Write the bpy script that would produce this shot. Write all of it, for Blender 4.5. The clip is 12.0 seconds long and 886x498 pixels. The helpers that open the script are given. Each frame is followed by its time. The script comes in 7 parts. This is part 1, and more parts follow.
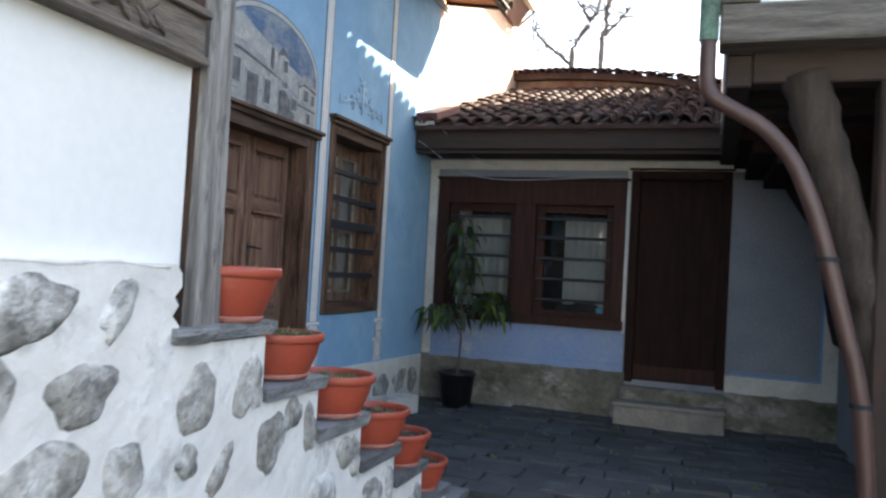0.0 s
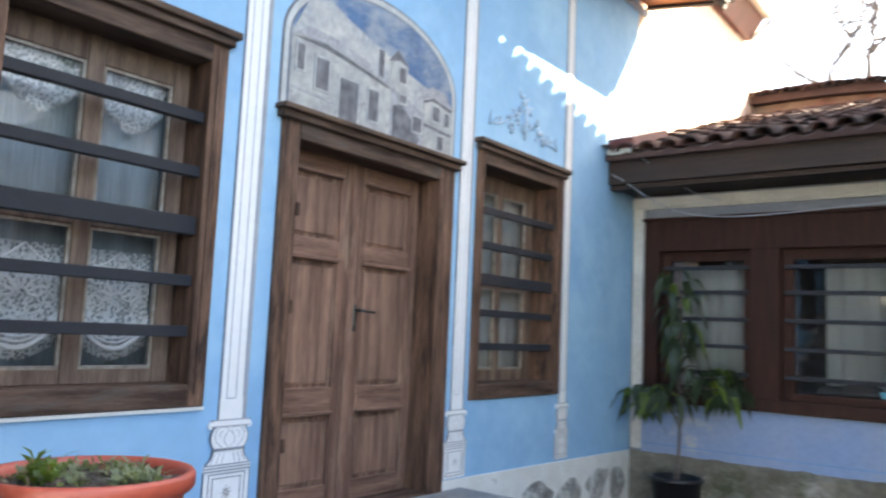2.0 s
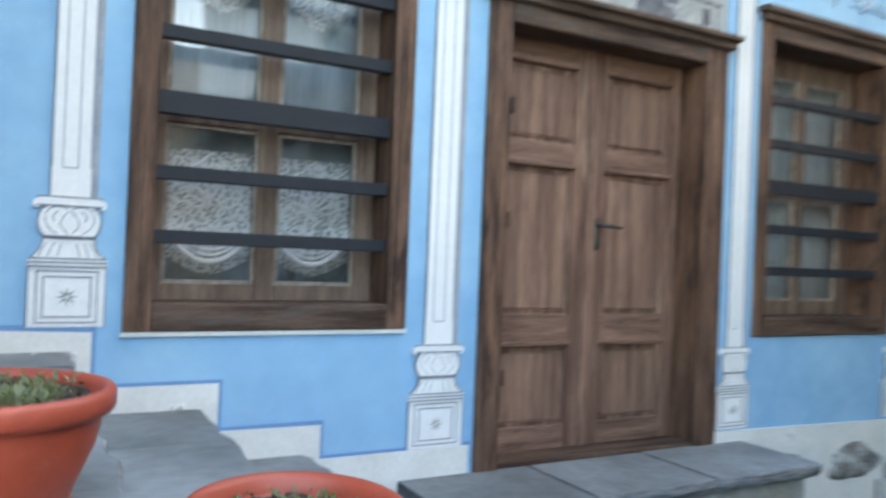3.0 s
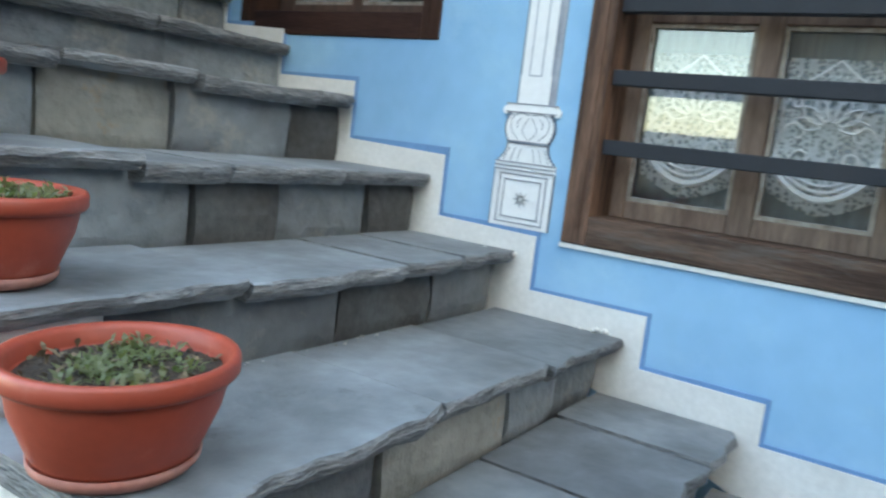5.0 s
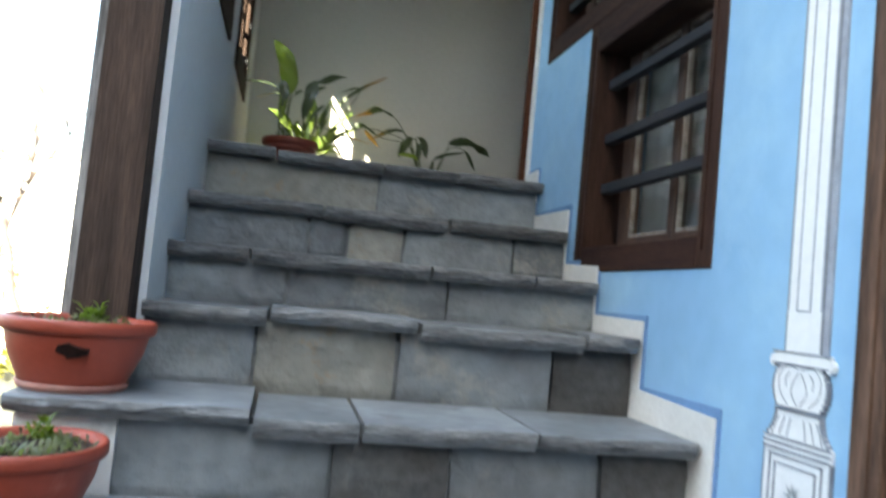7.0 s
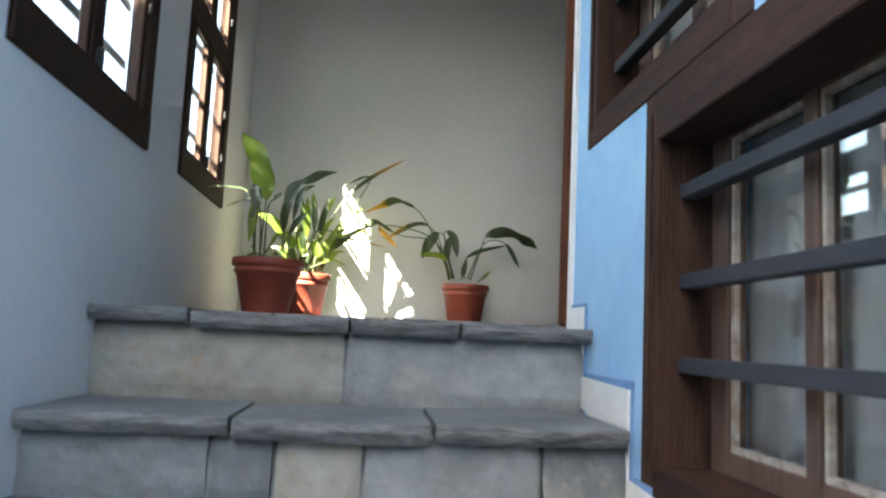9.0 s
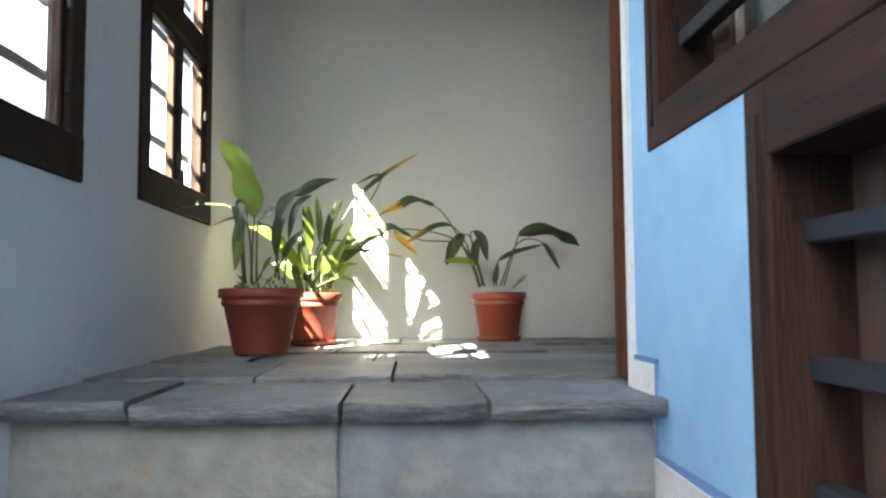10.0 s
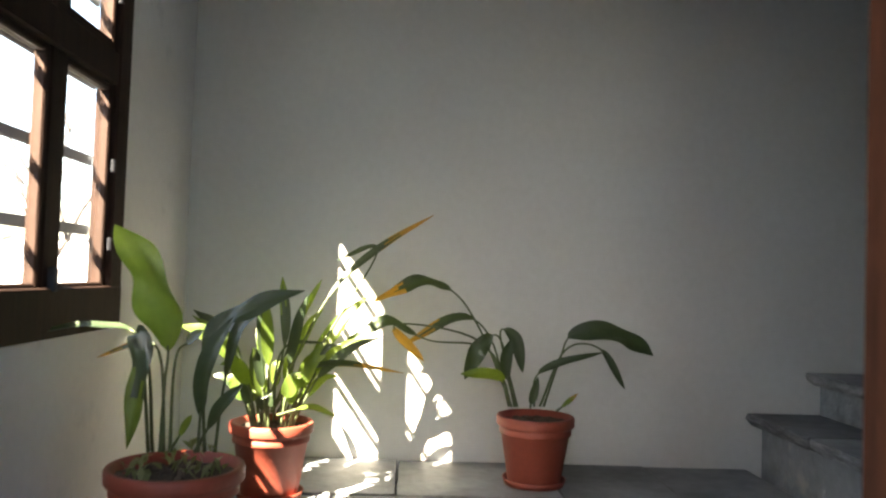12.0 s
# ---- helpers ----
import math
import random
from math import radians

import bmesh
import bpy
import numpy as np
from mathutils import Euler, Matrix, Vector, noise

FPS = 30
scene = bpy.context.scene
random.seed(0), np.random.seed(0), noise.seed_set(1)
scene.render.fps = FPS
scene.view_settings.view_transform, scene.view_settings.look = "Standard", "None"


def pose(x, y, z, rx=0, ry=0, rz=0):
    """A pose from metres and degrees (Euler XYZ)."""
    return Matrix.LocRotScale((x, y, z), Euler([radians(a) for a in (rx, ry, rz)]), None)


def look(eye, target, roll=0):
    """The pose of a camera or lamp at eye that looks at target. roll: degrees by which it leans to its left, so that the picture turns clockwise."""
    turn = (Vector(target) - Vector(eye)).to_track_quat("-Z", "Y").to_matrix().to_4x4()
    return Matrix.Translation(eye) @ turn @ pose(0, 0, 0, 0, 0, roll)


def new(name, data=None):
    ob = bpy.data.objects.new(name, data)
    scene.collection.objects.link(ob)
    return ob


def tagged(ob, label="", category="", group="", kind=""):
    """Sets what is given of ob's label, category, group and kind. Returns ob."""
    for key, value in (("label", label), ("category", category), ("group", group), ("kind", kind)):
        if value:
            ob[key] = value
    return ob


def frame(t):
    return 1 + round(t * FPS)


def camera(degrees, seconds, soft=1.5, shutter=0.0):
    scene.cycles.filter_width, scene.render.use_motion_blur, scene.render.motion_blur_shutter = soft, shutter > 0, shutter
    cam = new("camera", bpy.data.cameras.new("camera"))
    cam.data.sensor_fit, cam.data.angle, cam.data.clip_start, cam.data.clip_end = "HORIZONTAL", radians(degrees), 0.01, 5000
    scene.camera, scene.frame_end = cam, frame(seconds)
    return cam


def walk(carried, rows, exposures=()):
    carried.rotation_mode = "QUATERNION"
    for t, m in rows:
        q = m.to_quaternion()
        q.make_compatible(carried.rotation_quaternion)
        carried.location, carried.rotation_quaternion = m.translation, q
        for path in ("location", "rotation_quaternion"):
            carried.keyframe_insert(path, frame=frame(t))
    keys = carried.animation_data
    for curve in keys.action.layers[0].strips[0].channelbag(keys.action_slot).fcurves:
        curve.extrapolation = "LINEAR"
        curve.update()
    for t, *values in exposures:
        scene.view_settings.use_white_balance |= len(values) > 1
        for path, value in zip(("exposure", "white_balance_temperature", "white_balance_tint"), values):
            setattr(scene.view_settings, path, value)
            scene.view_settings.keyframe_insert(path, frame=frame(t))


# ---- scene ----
cam = camera(59.6, 12.0, soft=2.2, shutter=0.5)
METRES, EYE, TILT, LEAN, TURN = 8.0, 1.5, 0.0, 0.0, 19.2
ROWS = [
    (0.0, 0.0, 0.0, 0.0, -0.09, 1.59, -3.19),
    (0.5, 0.012, 0.0534, 0.0015, 2.83, 3.47, -3.55),
    (1.0, 0.0244, 0.1078, 0.0017, 5.88, 5.4, -3.02),
    (1.5, 0.0326, 0.157, 0.0015, 9.9, 6.34, -2.33),
    (2.0, 0.0454, 0.2036, 0.0004, 18.23, 6.02, -2.49),
    (2.5, 0.0547, 0.2444, -0.0026, 28.09, 4.24, -3.56),
    (3.0, 0.0563, 0.2926, -0.0082, 42.11, 0.38, -2.31),
    (3.5, 0.077, 0.3344, -0.0102, 59.68, -2.53, -3.36),
    (5.5, 0.0382, 0.4908, -0.0077, 117.12, -7.57, -6.76),
    (6.0, 0.0069, 0.5173, -0.0037, 129.0, -4.84, -6.57),
    (6.5, -0.0231, 0.5361, 0.0043, 140.12, -0.38, -6.19),
    (7.0, -0.0538, 0.5385, 0.0132, 148.95, 3.56, -5.4),
    (7.5, -0.0791, 0.5209, 0.0199, 153.0, 7.1, -5.92),
    (9.5, -0.165, 0.4076, 0.0941, 156.85, 6.07, -1.13),
    (10.0, -0.1803, 0.3769, 0.1077, 158.51, 3.84, 0.37),
    (10.5, -0.1925, 0.3479, 0.1217, 159.03, 3.24, 0.99),
    (11.0, -0.2029, 0.3154, 0.1385, 158.16, 4.23, -0.31),
    (11.5, -0.2147, 0.2826, 0.1563, 159.49, 3.5, -1.15),
    (12.0, -0.2203, 0.2475, 0.1716, 158.22, 2.04, -1.96),
]
walk(cam, [(t, pose(0, 0, EYE, TILT, LEAN, TURN) @ pose(METRES * x, METRES * y, METRES * z, 90 + pitch, roll, yaw)) for t, x, y, z, yaw, pitch, roll in ROWS],
     [(0.0, 2.98, 7430, 8), (1.0, 3.37, 7480, 10), (2.5, 3.96, 7630, 6), (3.5, 3.94, 7580, -2), (5.5, 4.08, 7580, -3), (6.0, 4.22, 7680, -2), (7.5, 4.1, 7580, 3), (9.5, 5.0, 7580, 6), (10.5, 4.82, 7580, 6), (11.0, 4.58, 7680, 8), (12.0, 4.46, 7830, 10)])

# ---- world, sun, exposure ----
SUN_DIR = Vector((-0.505, -0.69, -0.72)).normalized()
w = bpy.data.worlds.new("World")
scene.world = w
w.use_nodes = True
wn = w.node_tree
sky = wn.nodes.new("ShaderNodeTexSky")
sky.sky_type = "NISHITA"
sky.sun_disc = False
sky.sun_elevation = math.asin(-SUN_DIR.z)
sky.sun_rotation = math.atan2(-SUN_DIR.x, -SUN_DIR.y)
sky.dust_density = 1.6
bg = wn.nodes["Background"]
bg.inputs["Strength"].default_value = 0.10
wn.links.new(sky.outputs["Color"], bg.inputs["Color"])
sun_data = bpy.data.lights.new("sun", "SUN")
sun_data.energy, sun_data.angle, sun_data.color = 5.0, radians(0.5), (1.0, 0.93, 0.82)
sun = new("sun", sun_data)
sun.matrix_world = look((0, 0, 30), Vector((0, 0, 30)) + SUN_DIR)

# ---- materials ----
def mat(name, base, rough=0.8, var=0.25, scale=6.0, bump=0.3, fine=60.0, tint=None, metal=0.0, stretch=None, spec=0.5, rnd=0.0, bumpd=0.004, stain=0.0):
    """Procedural surface: two scales of variation in colour, grain and relief; tint is the second colour of the stains."""
    m = bpy.data.materials.new(name)
    m.use_nodes = True
    nt = m.node_tree
    b = nt.nodes["Principled BSDF"]
    b.inputs["Roughness"].default_value = rough
    b.inputs["Metallic"].default_value = metal
    b.inputs["Specular IOR Level"].default_value = spec
    tc = nt.nodes.new("ShaderNodeTexCoord")
    mp = nt.nodes.new("ShaderNodeMapping")
    geo = nt.nodes.new("ShaderNodeNewGeometry")
    nt.links.new(geo.outputs["Position"], mp.inputs["Vector"])
    if stretch:
        mp.inputs["Scale"].default_value = stretch
    n1 = nt.nodes.new("ShaderNodeTexNoise")
    n1.inputs["Scale"].default_value, n1.inputs["Detail"].default_value = scale, 8
    n2 = nt.nodes.new("ShaderNodeTexNoise")
    n2.inputs["Scale"].default_value, n2.inputs["Detail"].default_value = fine, 6
    for n in (n1, n2):
        nt.links.new(mp.outputs["Vector"], n.inputs["Vector"])
    r1 = nt.nodes.new("ShaderNodeValToRGB")
    r1.color_ramp.elements[0].position, r1.color_ramp.elements[1].position = 0.3, 0.7
    t2 = tint or tuple(c * (1 - var) for c in base)
    r1.color_ramp.elements[0].color = (*t2, 1)
    r1.color_ramp.elements[1].color = (*base, 1)
    nt.links.new(n1.outputs["Fac"], r1.inputs["Fac"])
    r2 = nt.nodes.new("ShaderNodeMapRange")
    r2.inputs["From Min"].default_value, r2.inputs["From Max"].default_value = 0.25, 0.75
    r2.inputs["To Min"].default_value, r2.inputs["To Max"].default_value = 1 - var * 0.7, 1 + var * 0.4
    nt.links.new(n2.outputs["Fac"], r2.inputs["Value"])
    mul = nt.nodes.new("ShaderNodeVectorMath")
    mul.operation = "MULTIPLY"
    nt.links.new(r1.outputs["Color"], mul.inputs[0])
    nt.links.new(r2.outputs["Result"], mul.inputs[1])
    col = mul.outputs["Vector"]
    if rnd:
        oi = nt.nodes.new("ShaderNodeObjectInfo")
        rr = nt.nodes.new("ShaderNodeMapRange")
        rr.inputs["To Min"].default_value, rr.inputs["To Max"].default_value = 1 - rnd, 1 + rnd
        nt.links.new(oi.outputs["Random"], rr.inputs["Value"])
        hs = nt.nodes.new("ShaderNodeVectorMath")
        hs.operation = "MULTIPLY"
        nt.links.new(col, hs.inputs[0])
        nt.links.new(rr.outputs["Result"], hs.inputs[1])
        col = hs.outputs["Vector"]
    nt.links.new(col, b.inputs["Base Color"])
    if bump:
        bp = nt.nodes.new("ShaderNodeBump")
        bp.inputs["Strength"].default_value, bp.inputs["Distance"].default_value = bump, bumpd
        add = nt.nodes.new("ShaderNodeMath")
        nt.links.new(n1.outputs["Fac"], add.inputs[0])
        nt.links.new(n2.outputs["Fac"], add.inputs[1])
        nt.links.new(add.outputs["Value"], bp.inputs["Height"])
        nt.links.new(bp.outputs["Normal"], b.inputs["Normal"])
    return m


def glass(name, rough=0.02):
    m = bpy.data.materials.new(name)
    m.use_nodes = True
    nt = m.node_tree
    b = nt.nodes["Principled BSDF"]
    nt.nodes.remove(b)
    out = nt.nodes["Material Output"]
    tr = nt.nodes.new("ShaderNodeBsdfTransparent")
    gl = nt.nodes.new("ShaderNodeBsdfGlossy")
    gl.inputs["Roughness"].default_value = rough
    lw = nt.nodes.new("ShaderNodeLayerWeight")
    lw.inputs["Blend"].default_value = 0.5
    pw = nt.nodes.new("ShaderNodeMath")
    pw.operation, pw.inputs[1].default_value = "POWER", 3.5
    nt.links.new(lw.outputs["Facing"], pw.inputs[0])
    fr = nt.nodes.new("ShaderNodeMapRange")
    fr.inputs["To Min"].default_value, fr.inputs["To Max"].default_value = 0.06, 0.95
    nt.links.new(pw.outputs["Value"], fr.inputs["Value"])
    mx = nt.nodes.new("ShaderNodeMixShader")
    nt.links.new(fr.outputs["Result"], mx.inputs["Fac"])
    nt.links.new(tr.outputs["BSDF"], mx.inputs[1])
    nt.links.new(gl.outputs["BSDF"], mx.inputs[2])
    nt.links.new(mx.outputs["Shader"], out.inputs["Surface"])
    return m


M_BLUE = mat("blue_limewash", (0.275, 0.492, 0.70), 0.9, 0.08, 1.6, 0.14, 13, tint=(0.215, 0.415, 0.64))
M_BLUELINE = mat("darker_blue_line", (0.15, 0.29, 0.53), 0.9, 0.15, 8)
M_BLUEPALE = mat("faded_blue_wash", (0.18, 0.275, 0.48), 0.9, 0.14, 1.8, 0.4, 30, tint=(0.25, 0.31, 0.44))
M_WHITE = mat("white_limewash", (0.79, 0.80, 0.81), 0.9, 0.08, 3, 0.4, 40)
M_BAND = mat("skirting_limewash", (0.76, 0.76, 0.74), 0.9, 0.12, 7, 0.4, 50, tint=(0.66, 0.65, 0.62))
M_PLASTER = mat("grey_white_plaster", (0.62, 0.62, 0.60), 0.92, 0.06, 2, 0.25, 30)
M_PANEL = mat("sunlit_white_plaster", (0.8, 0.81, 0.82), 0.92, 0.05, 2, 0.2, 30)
M_WOOD = mat("brown_weathered_wood", (0.205, 0.116, 0.079), 0.65, 0.6, 3, 0.6, 22, tint=(0.036, 0.019, 0.014), spec=0.25, stretch=(9, 9, 0.9))
M_WOODH = mat("brown_weathered_wood_level", (0.14, 0.088, 0.064), 0.65, 0.6, 3, 0.6, 22, tint=(0.034, 0.018, 0.013), spec=0.25, stretch=(9, 0.9, 9))
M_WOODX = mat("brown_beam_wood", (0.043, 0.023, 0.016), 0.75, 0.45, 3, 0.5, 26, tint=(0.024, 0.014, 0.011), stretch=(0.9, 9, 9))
M_WOODV = mat("dark_post_timber", (0.048, 0.026, 0.019), 0.8, 0.45, 3, 0.5, 26, tint=(0.022, 0.013, 0.010), stretch=(9, 9, 0.9))
# Lighter copy of the door wood, for the panels only.
M_DOORPANEL = mat("paler_door_panel", (0.315, 0.185, 0.132), 0.65, 0.42, 2.0, 0.6, 16, tint=(0.125, 0.067, 0.048), spec=0.3, stretch=(10, 10, 0.7))
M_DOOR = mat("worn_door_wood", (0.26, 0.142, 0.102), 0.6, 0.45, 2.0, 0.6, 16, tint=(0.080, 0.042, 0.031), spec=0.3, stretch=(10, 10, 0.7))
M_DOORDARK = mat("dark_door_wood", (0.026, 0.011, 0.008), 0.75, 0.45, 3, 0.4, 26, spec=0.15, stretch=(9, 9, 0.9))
M_GREYWOOD = mat("grey_weathered_timber", (0.34, 0.33, 0.32), 0.85, 0.5, 2.5, 0.7, 20, tint=(0.10, 0.09, 0.085), stretch=(12, 12, 0.8))
M_GREYBEAM = mat("grey_carved_beam", (0.22, 0.18, 0.15), 0.85, 0.55, 2.5, 0.8, 18, tint=(0.06, 0.05, 0.045), stretch=(12, 1.2, 12))
M_POSTB = mat("brown_post_timber", (0.098, 0.064, 0.050), 0.85, 0.5, 2.5, 0.7, 22, tint=(0.036, 0.025, 0.021), spec=0.2, stretch=(10, 10, 0.7))
M_IRON = mat("dark_painted_iron", (0.014, 0.017, 0.025), 0.75, 0.2, 14, 0.2, 80)
M_SLATE = mat("slate_slab", (0.238, 0.262, 0.284), 0.6, 0.28, 4, 0.7, 20, tint=(0.13, 0.14, 0.15), rnd=0.22, bumpd=0.008)
M_RISER = mat("slate_riser_block", (0.205, 0.228, 0.246), 0.85, 0.32, 3.5, 1.0, 17, tint=(0.150, 0.157, 0.162), rnd=0.35, bumpd=0.018)
# Upright slab faces: chipped slate, with shade put in through darker mottles.
M_SLATEEDGE = mat("slate_broken_edge_shade", (0.265, 0.275, 0.285), 0.9, 0.45, 9, 1.0, 40, tint=(0.105, 0.108, 0.112), stretch=(1, 1, 5), rnd=0.3, bumpd=0.012)
M_RISERDARK = mat("dark_riser_block", (0.105, 0.112, 0.116), 0.88, 0.4, 6, 0.7, 40, tint=(0.06, 0.055, 0.052), rnd=0.2, bumpd=0.01)
M_RISERWARM = mat("sandy_riser_block", (0.325, 0.320, 0.298), 0.88, 0.30, 4, 1.0, 17, tint=(0.26, 0.25, 0.22), rnd=0.15, bumpd=0.018)
M_PAVER = mat("courtyard_slate", (0.076, 0.082, 0.090), 0.7, 0.4, 5, 0.6, 40, tint=(0.042, 0.046, 0.05), rnd=0.3, bumpd=0.008)
M_GROUND = mat("dark_earth_joints", (0.035, 0.034, 0.03), 0.95, 0.4, 8, 0.6, 40, tint=(0.03, 0.035, 0.02))
M_MORTAR = mat("white_painted_masonry", (0.80, 0.80, 0.79), 0.95, 0.12, 4, 0.7, 14, tint=(0.66, 0.65, 0.63), bumpd=0.02)
M_STONE = mat("field_stone", (0.40, 0.39, 0.36), 0.9, 0.55, 11, 1.0, 45, tint=(0.17, 0.165, 0.16), rnd=0.3, bumpd=0.016)


def smear(m, colour, scale, lo, hi, stretch=None):
    """Lime smeared over part of a surface, in patches."""
    nt = m.node_tree
    b = nt.nodes["Principled BSDF"]
    old = b.inputs["Base Color"].links[0].from_socket
    geo = nt.nodes.new("ShaderNodeNewGeometry")
    n = nt.nodes.new("ShaderNodeTexNoise")
    n.inputs["Scale"].default_value, n.inputs["Detail"].default_value, n.inputs["Roughness"].default_value = scale, 10, 0.7
    mp = nt.nodes.new("ShaderNodeMapping")
    mp.inputs["Scale"].default_value = stretch or (1, 1, 1)
    nt.links.new(geo.outputs["Position"], mp.inputs["Vector"])
    nt.links.new(mp.outputs["Vector"], n.inputs["Vector"])
    r = nt.nodes.new("ShaderNodeMapRange")
    r.inputs["From Min"].default_value, r.inputs["From Max"].default_value = lo, hi
    nt.links.new(n.outputs["Fac"], r.inputs["Value"])
    mx = nt.nodes.new("ShaderNodeMix")
    mx.data_type = "RGBA"
    nt.links.new(r.outputs["Result"], mx.inputs["Factor"])
    nt.links.new(old, mx.inputs["A"])
    mx.inputs["B"].default_value = (*colour, 1)
    nt.links.new(mx.outputs["Result"], b.inputs["Base Color"])


smear(M_STONE, (0.68, 0.68, 0.67), 6, 0.48, 0.64)
smear(M_MORTAR, (0.33, 0.33, 0.325), 4.0, 0.54, 0.70)
smear(M_BAND, (0.33, 0.31, 0.28), 7, 0.66, 0.76)
smear(M_BLUE, (0.36, 0.58, 0.735), 1.9, 0.48, 0.78)
smear(M_GREYWOOD, (0.09, 0.085, 0.08), 11, 0.54, 0.66, (2, 2, 0.5))
M_PLINTH = mat("stained_plinth", (0.22, 0.205, 0.175), 0.95, 0.4, 2.6, 0.8, 24, tint=(0.09, 0.085, 0.065), bumpd=0.015)
smear(M_PLINTH, (0.33, 0.325, 0.305), 3.4, 0.53, 0.66, (1, 1, 1.5))
smear(M_PLINTH, (0.07, 0.078, 0.045), 2.3, 0.52, 0.64, (1, 1, 1.4))
M_TERRA = mat("terracotta_plastic", (0.37, 0.066, 0.037), 0.45, 0.12, 4, 0.1, 60)
M_DUSTY = mat("dusty_terracotta", (0.36, 0.10, 0.07), 0.7, 0.3, 7, 0.2, 50, tint=(0.40, 0.20, 0.16))
M_TERRAD = mat("terracotta_clay", (0.25, 0.050, 0.030), 0.55, 0.15, 6, 0.15, 60)
M_SOIL = mat("potting_soil", (0.045, 0.033, 0.025), 0.95, 0.6, 30, 1.0, 90, tint=(0.085, 0.062, 0.045), bumpd=0.02)
M_TILE = mat("old_clay_roof_tile", (0.088, 0.040, 0.034), 0.85, 0.5, 6, 0.6, 40, tint=(0.038, 0.026, 0.024), rnd=0.45)
M_GLASS = glass("window_glass")
# Near-black, also on cloth; behind the windows it paints in the rooms' darkness.
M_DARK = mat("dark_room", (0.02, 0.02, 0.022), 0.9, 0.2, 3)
M_CURTAIN = mat("pale_curtain", (0.60, 0.64, 0.64), 0.9, 0.12, 8, 0.2, 50, stretch=(14, 14, 0.5))
M_PEACH = mat("peach_limewash", (0.60, 0.40, 0.29), 0.95, 0.12, 1.2, 0.3, 30, tint=(0.68, 0.56, 0.46))
M_PIPE = mat("brown_downpipe", (0.085, 0.042, 0.035), 0.45, 0.2, 6, 0.1, 60)
M_PATINA = mat("verdigris_copper", (0.25, 0.45, 0.40), 0.7, 0.4, 14, 0.3, 60, tint=(0.12, 0.18, 0.16))
M_RED = mat("red_painted_sheet", (0.15, 0.042, 0.040), 0.6, 0.3, 6)
M_ORANGE = mat("orange_soffit_boards", (0.42, 0.15, 0.055), 0.75, 0.5, 4, 0.4, 30, tint=(0.20, 0.07, 0.03), stretch=(1, 8, 8))
M_BARK = mat("bark", (0.14, 0.11, 0.10), 0.95, 0.4, 10, 0.6, 40)
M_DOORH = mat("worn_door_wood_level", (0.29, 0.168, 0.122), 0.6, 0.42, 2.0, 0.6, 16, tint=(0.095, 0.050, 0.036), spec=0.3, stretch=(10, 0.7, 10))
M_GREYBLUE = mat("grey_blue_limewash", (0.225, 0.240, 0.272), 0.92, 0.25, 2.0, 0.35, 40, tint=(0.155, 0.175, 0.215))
smear(M_TERRA, (0.42, 0.13, 0.09), 9, 0.58, 0.74)
smear(M_RISER, (0.30, 0.285, 0.25), 3.0, 0.56, 0.70)
smear(M_SLATE, (0.12, 0.125, 0.13), 6, 0.60, 0.72)
smear(M_DOOR, (0.40, 0.27, 0.19), 2.0, 0.52, 0.70, (14, 14, 1.0))
smear(M_DOOR, (0.05, 0.028, 0.02), 2.6, 0.60, 0.72, (9, 9, 1.6))
smear(M_DOORH, (0.05, 0.028, 0.02), 2.6, 0.58, 0.70, (9, 1.6, 9))
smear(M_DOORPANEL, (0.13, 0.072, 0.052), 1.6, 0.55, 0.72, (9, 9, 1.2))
smear(M_PANEL, (0.62, 0.64, 0.66), 5, 0.60, 0.76)
smear(M_WOOD, (0.30, 0.16, 0.09), 2.0, 0.58, 0.74, (16, 16, 1.2))
smear(M_WOOD, (0.028, 0.017, 0.014), 1.6, 0.56, 0.68, (5, 5, 1.6))
smear(M_WOODH, (0.10, 0.085, 0.075), 2.4, 0.55, 0.68, (8, 1.2, 8))
smear(M_RISERWARM, (0.31, 0.195, 0.10), 3.4, 0.57, 0.66)
smear(M_BLUEPALE, (0.36, 0.38, 0.42), 2.0, 0.57, 0.63)
smear(M_TILE, (0.20, 0.13, 0.12), 9, 0.60, 0.74)
M_STONEWALL = mat("old_brown_wall", (0.24, 0.20, 0.16), 0.95, 0.4, 1.5, 0.6, 20, tint=(0.12, 0.105, 0.09))
M_CREAM = mat("cream_trim", (0.56, 0.55, 0.51), 0.9, 0.2, 5, 0.3, 40)
M_LINE = mat("dark_painted_line", (0.16, 0.17, 0.20), 0.9, 0.2, 12, 0)
M_DRAWN = mat("grey_drawn_line", (0.28, 0.30, 0.35), 0.9, 0.3, 14, 0)
M_PALELINE = mat("pale_grey_line", (0.36, 0.39, 0.45), 0.9, 0.2, 12, 0)
M_BLACKPOT = mat("black_plastic", (0.012, 0.012, 0.014), 0.45, 0.1, 6, 0.05)
M_STEEL = mat("dull_handle_metal", (0.10, 0.09, 0.085), 0.4, 0.2, 20, 0.1, metal=0.8)
M_RUST = mat("reddish_corner_board", (0.115, 0.040, 0.021), 0.92, 0.4, 3, 0.4, 26, tint=(0.055, 0.022, 0.014), stretch=(9, 9, 0.9), spec=0.08)
M_MCLOUD = mat("mural_cloud", (0.48, 0.48, 0.46), 0.9, 0.3, 9, 0.2, 30, tint=(0.30, 0.33, 0.37))
M_MWALL = mat("mural_pale_house", (0.43, 0.44, 0.43), 0.9, 0.35, 7, 0.2, 26, tint=(0.27, 0.28, 0.29))
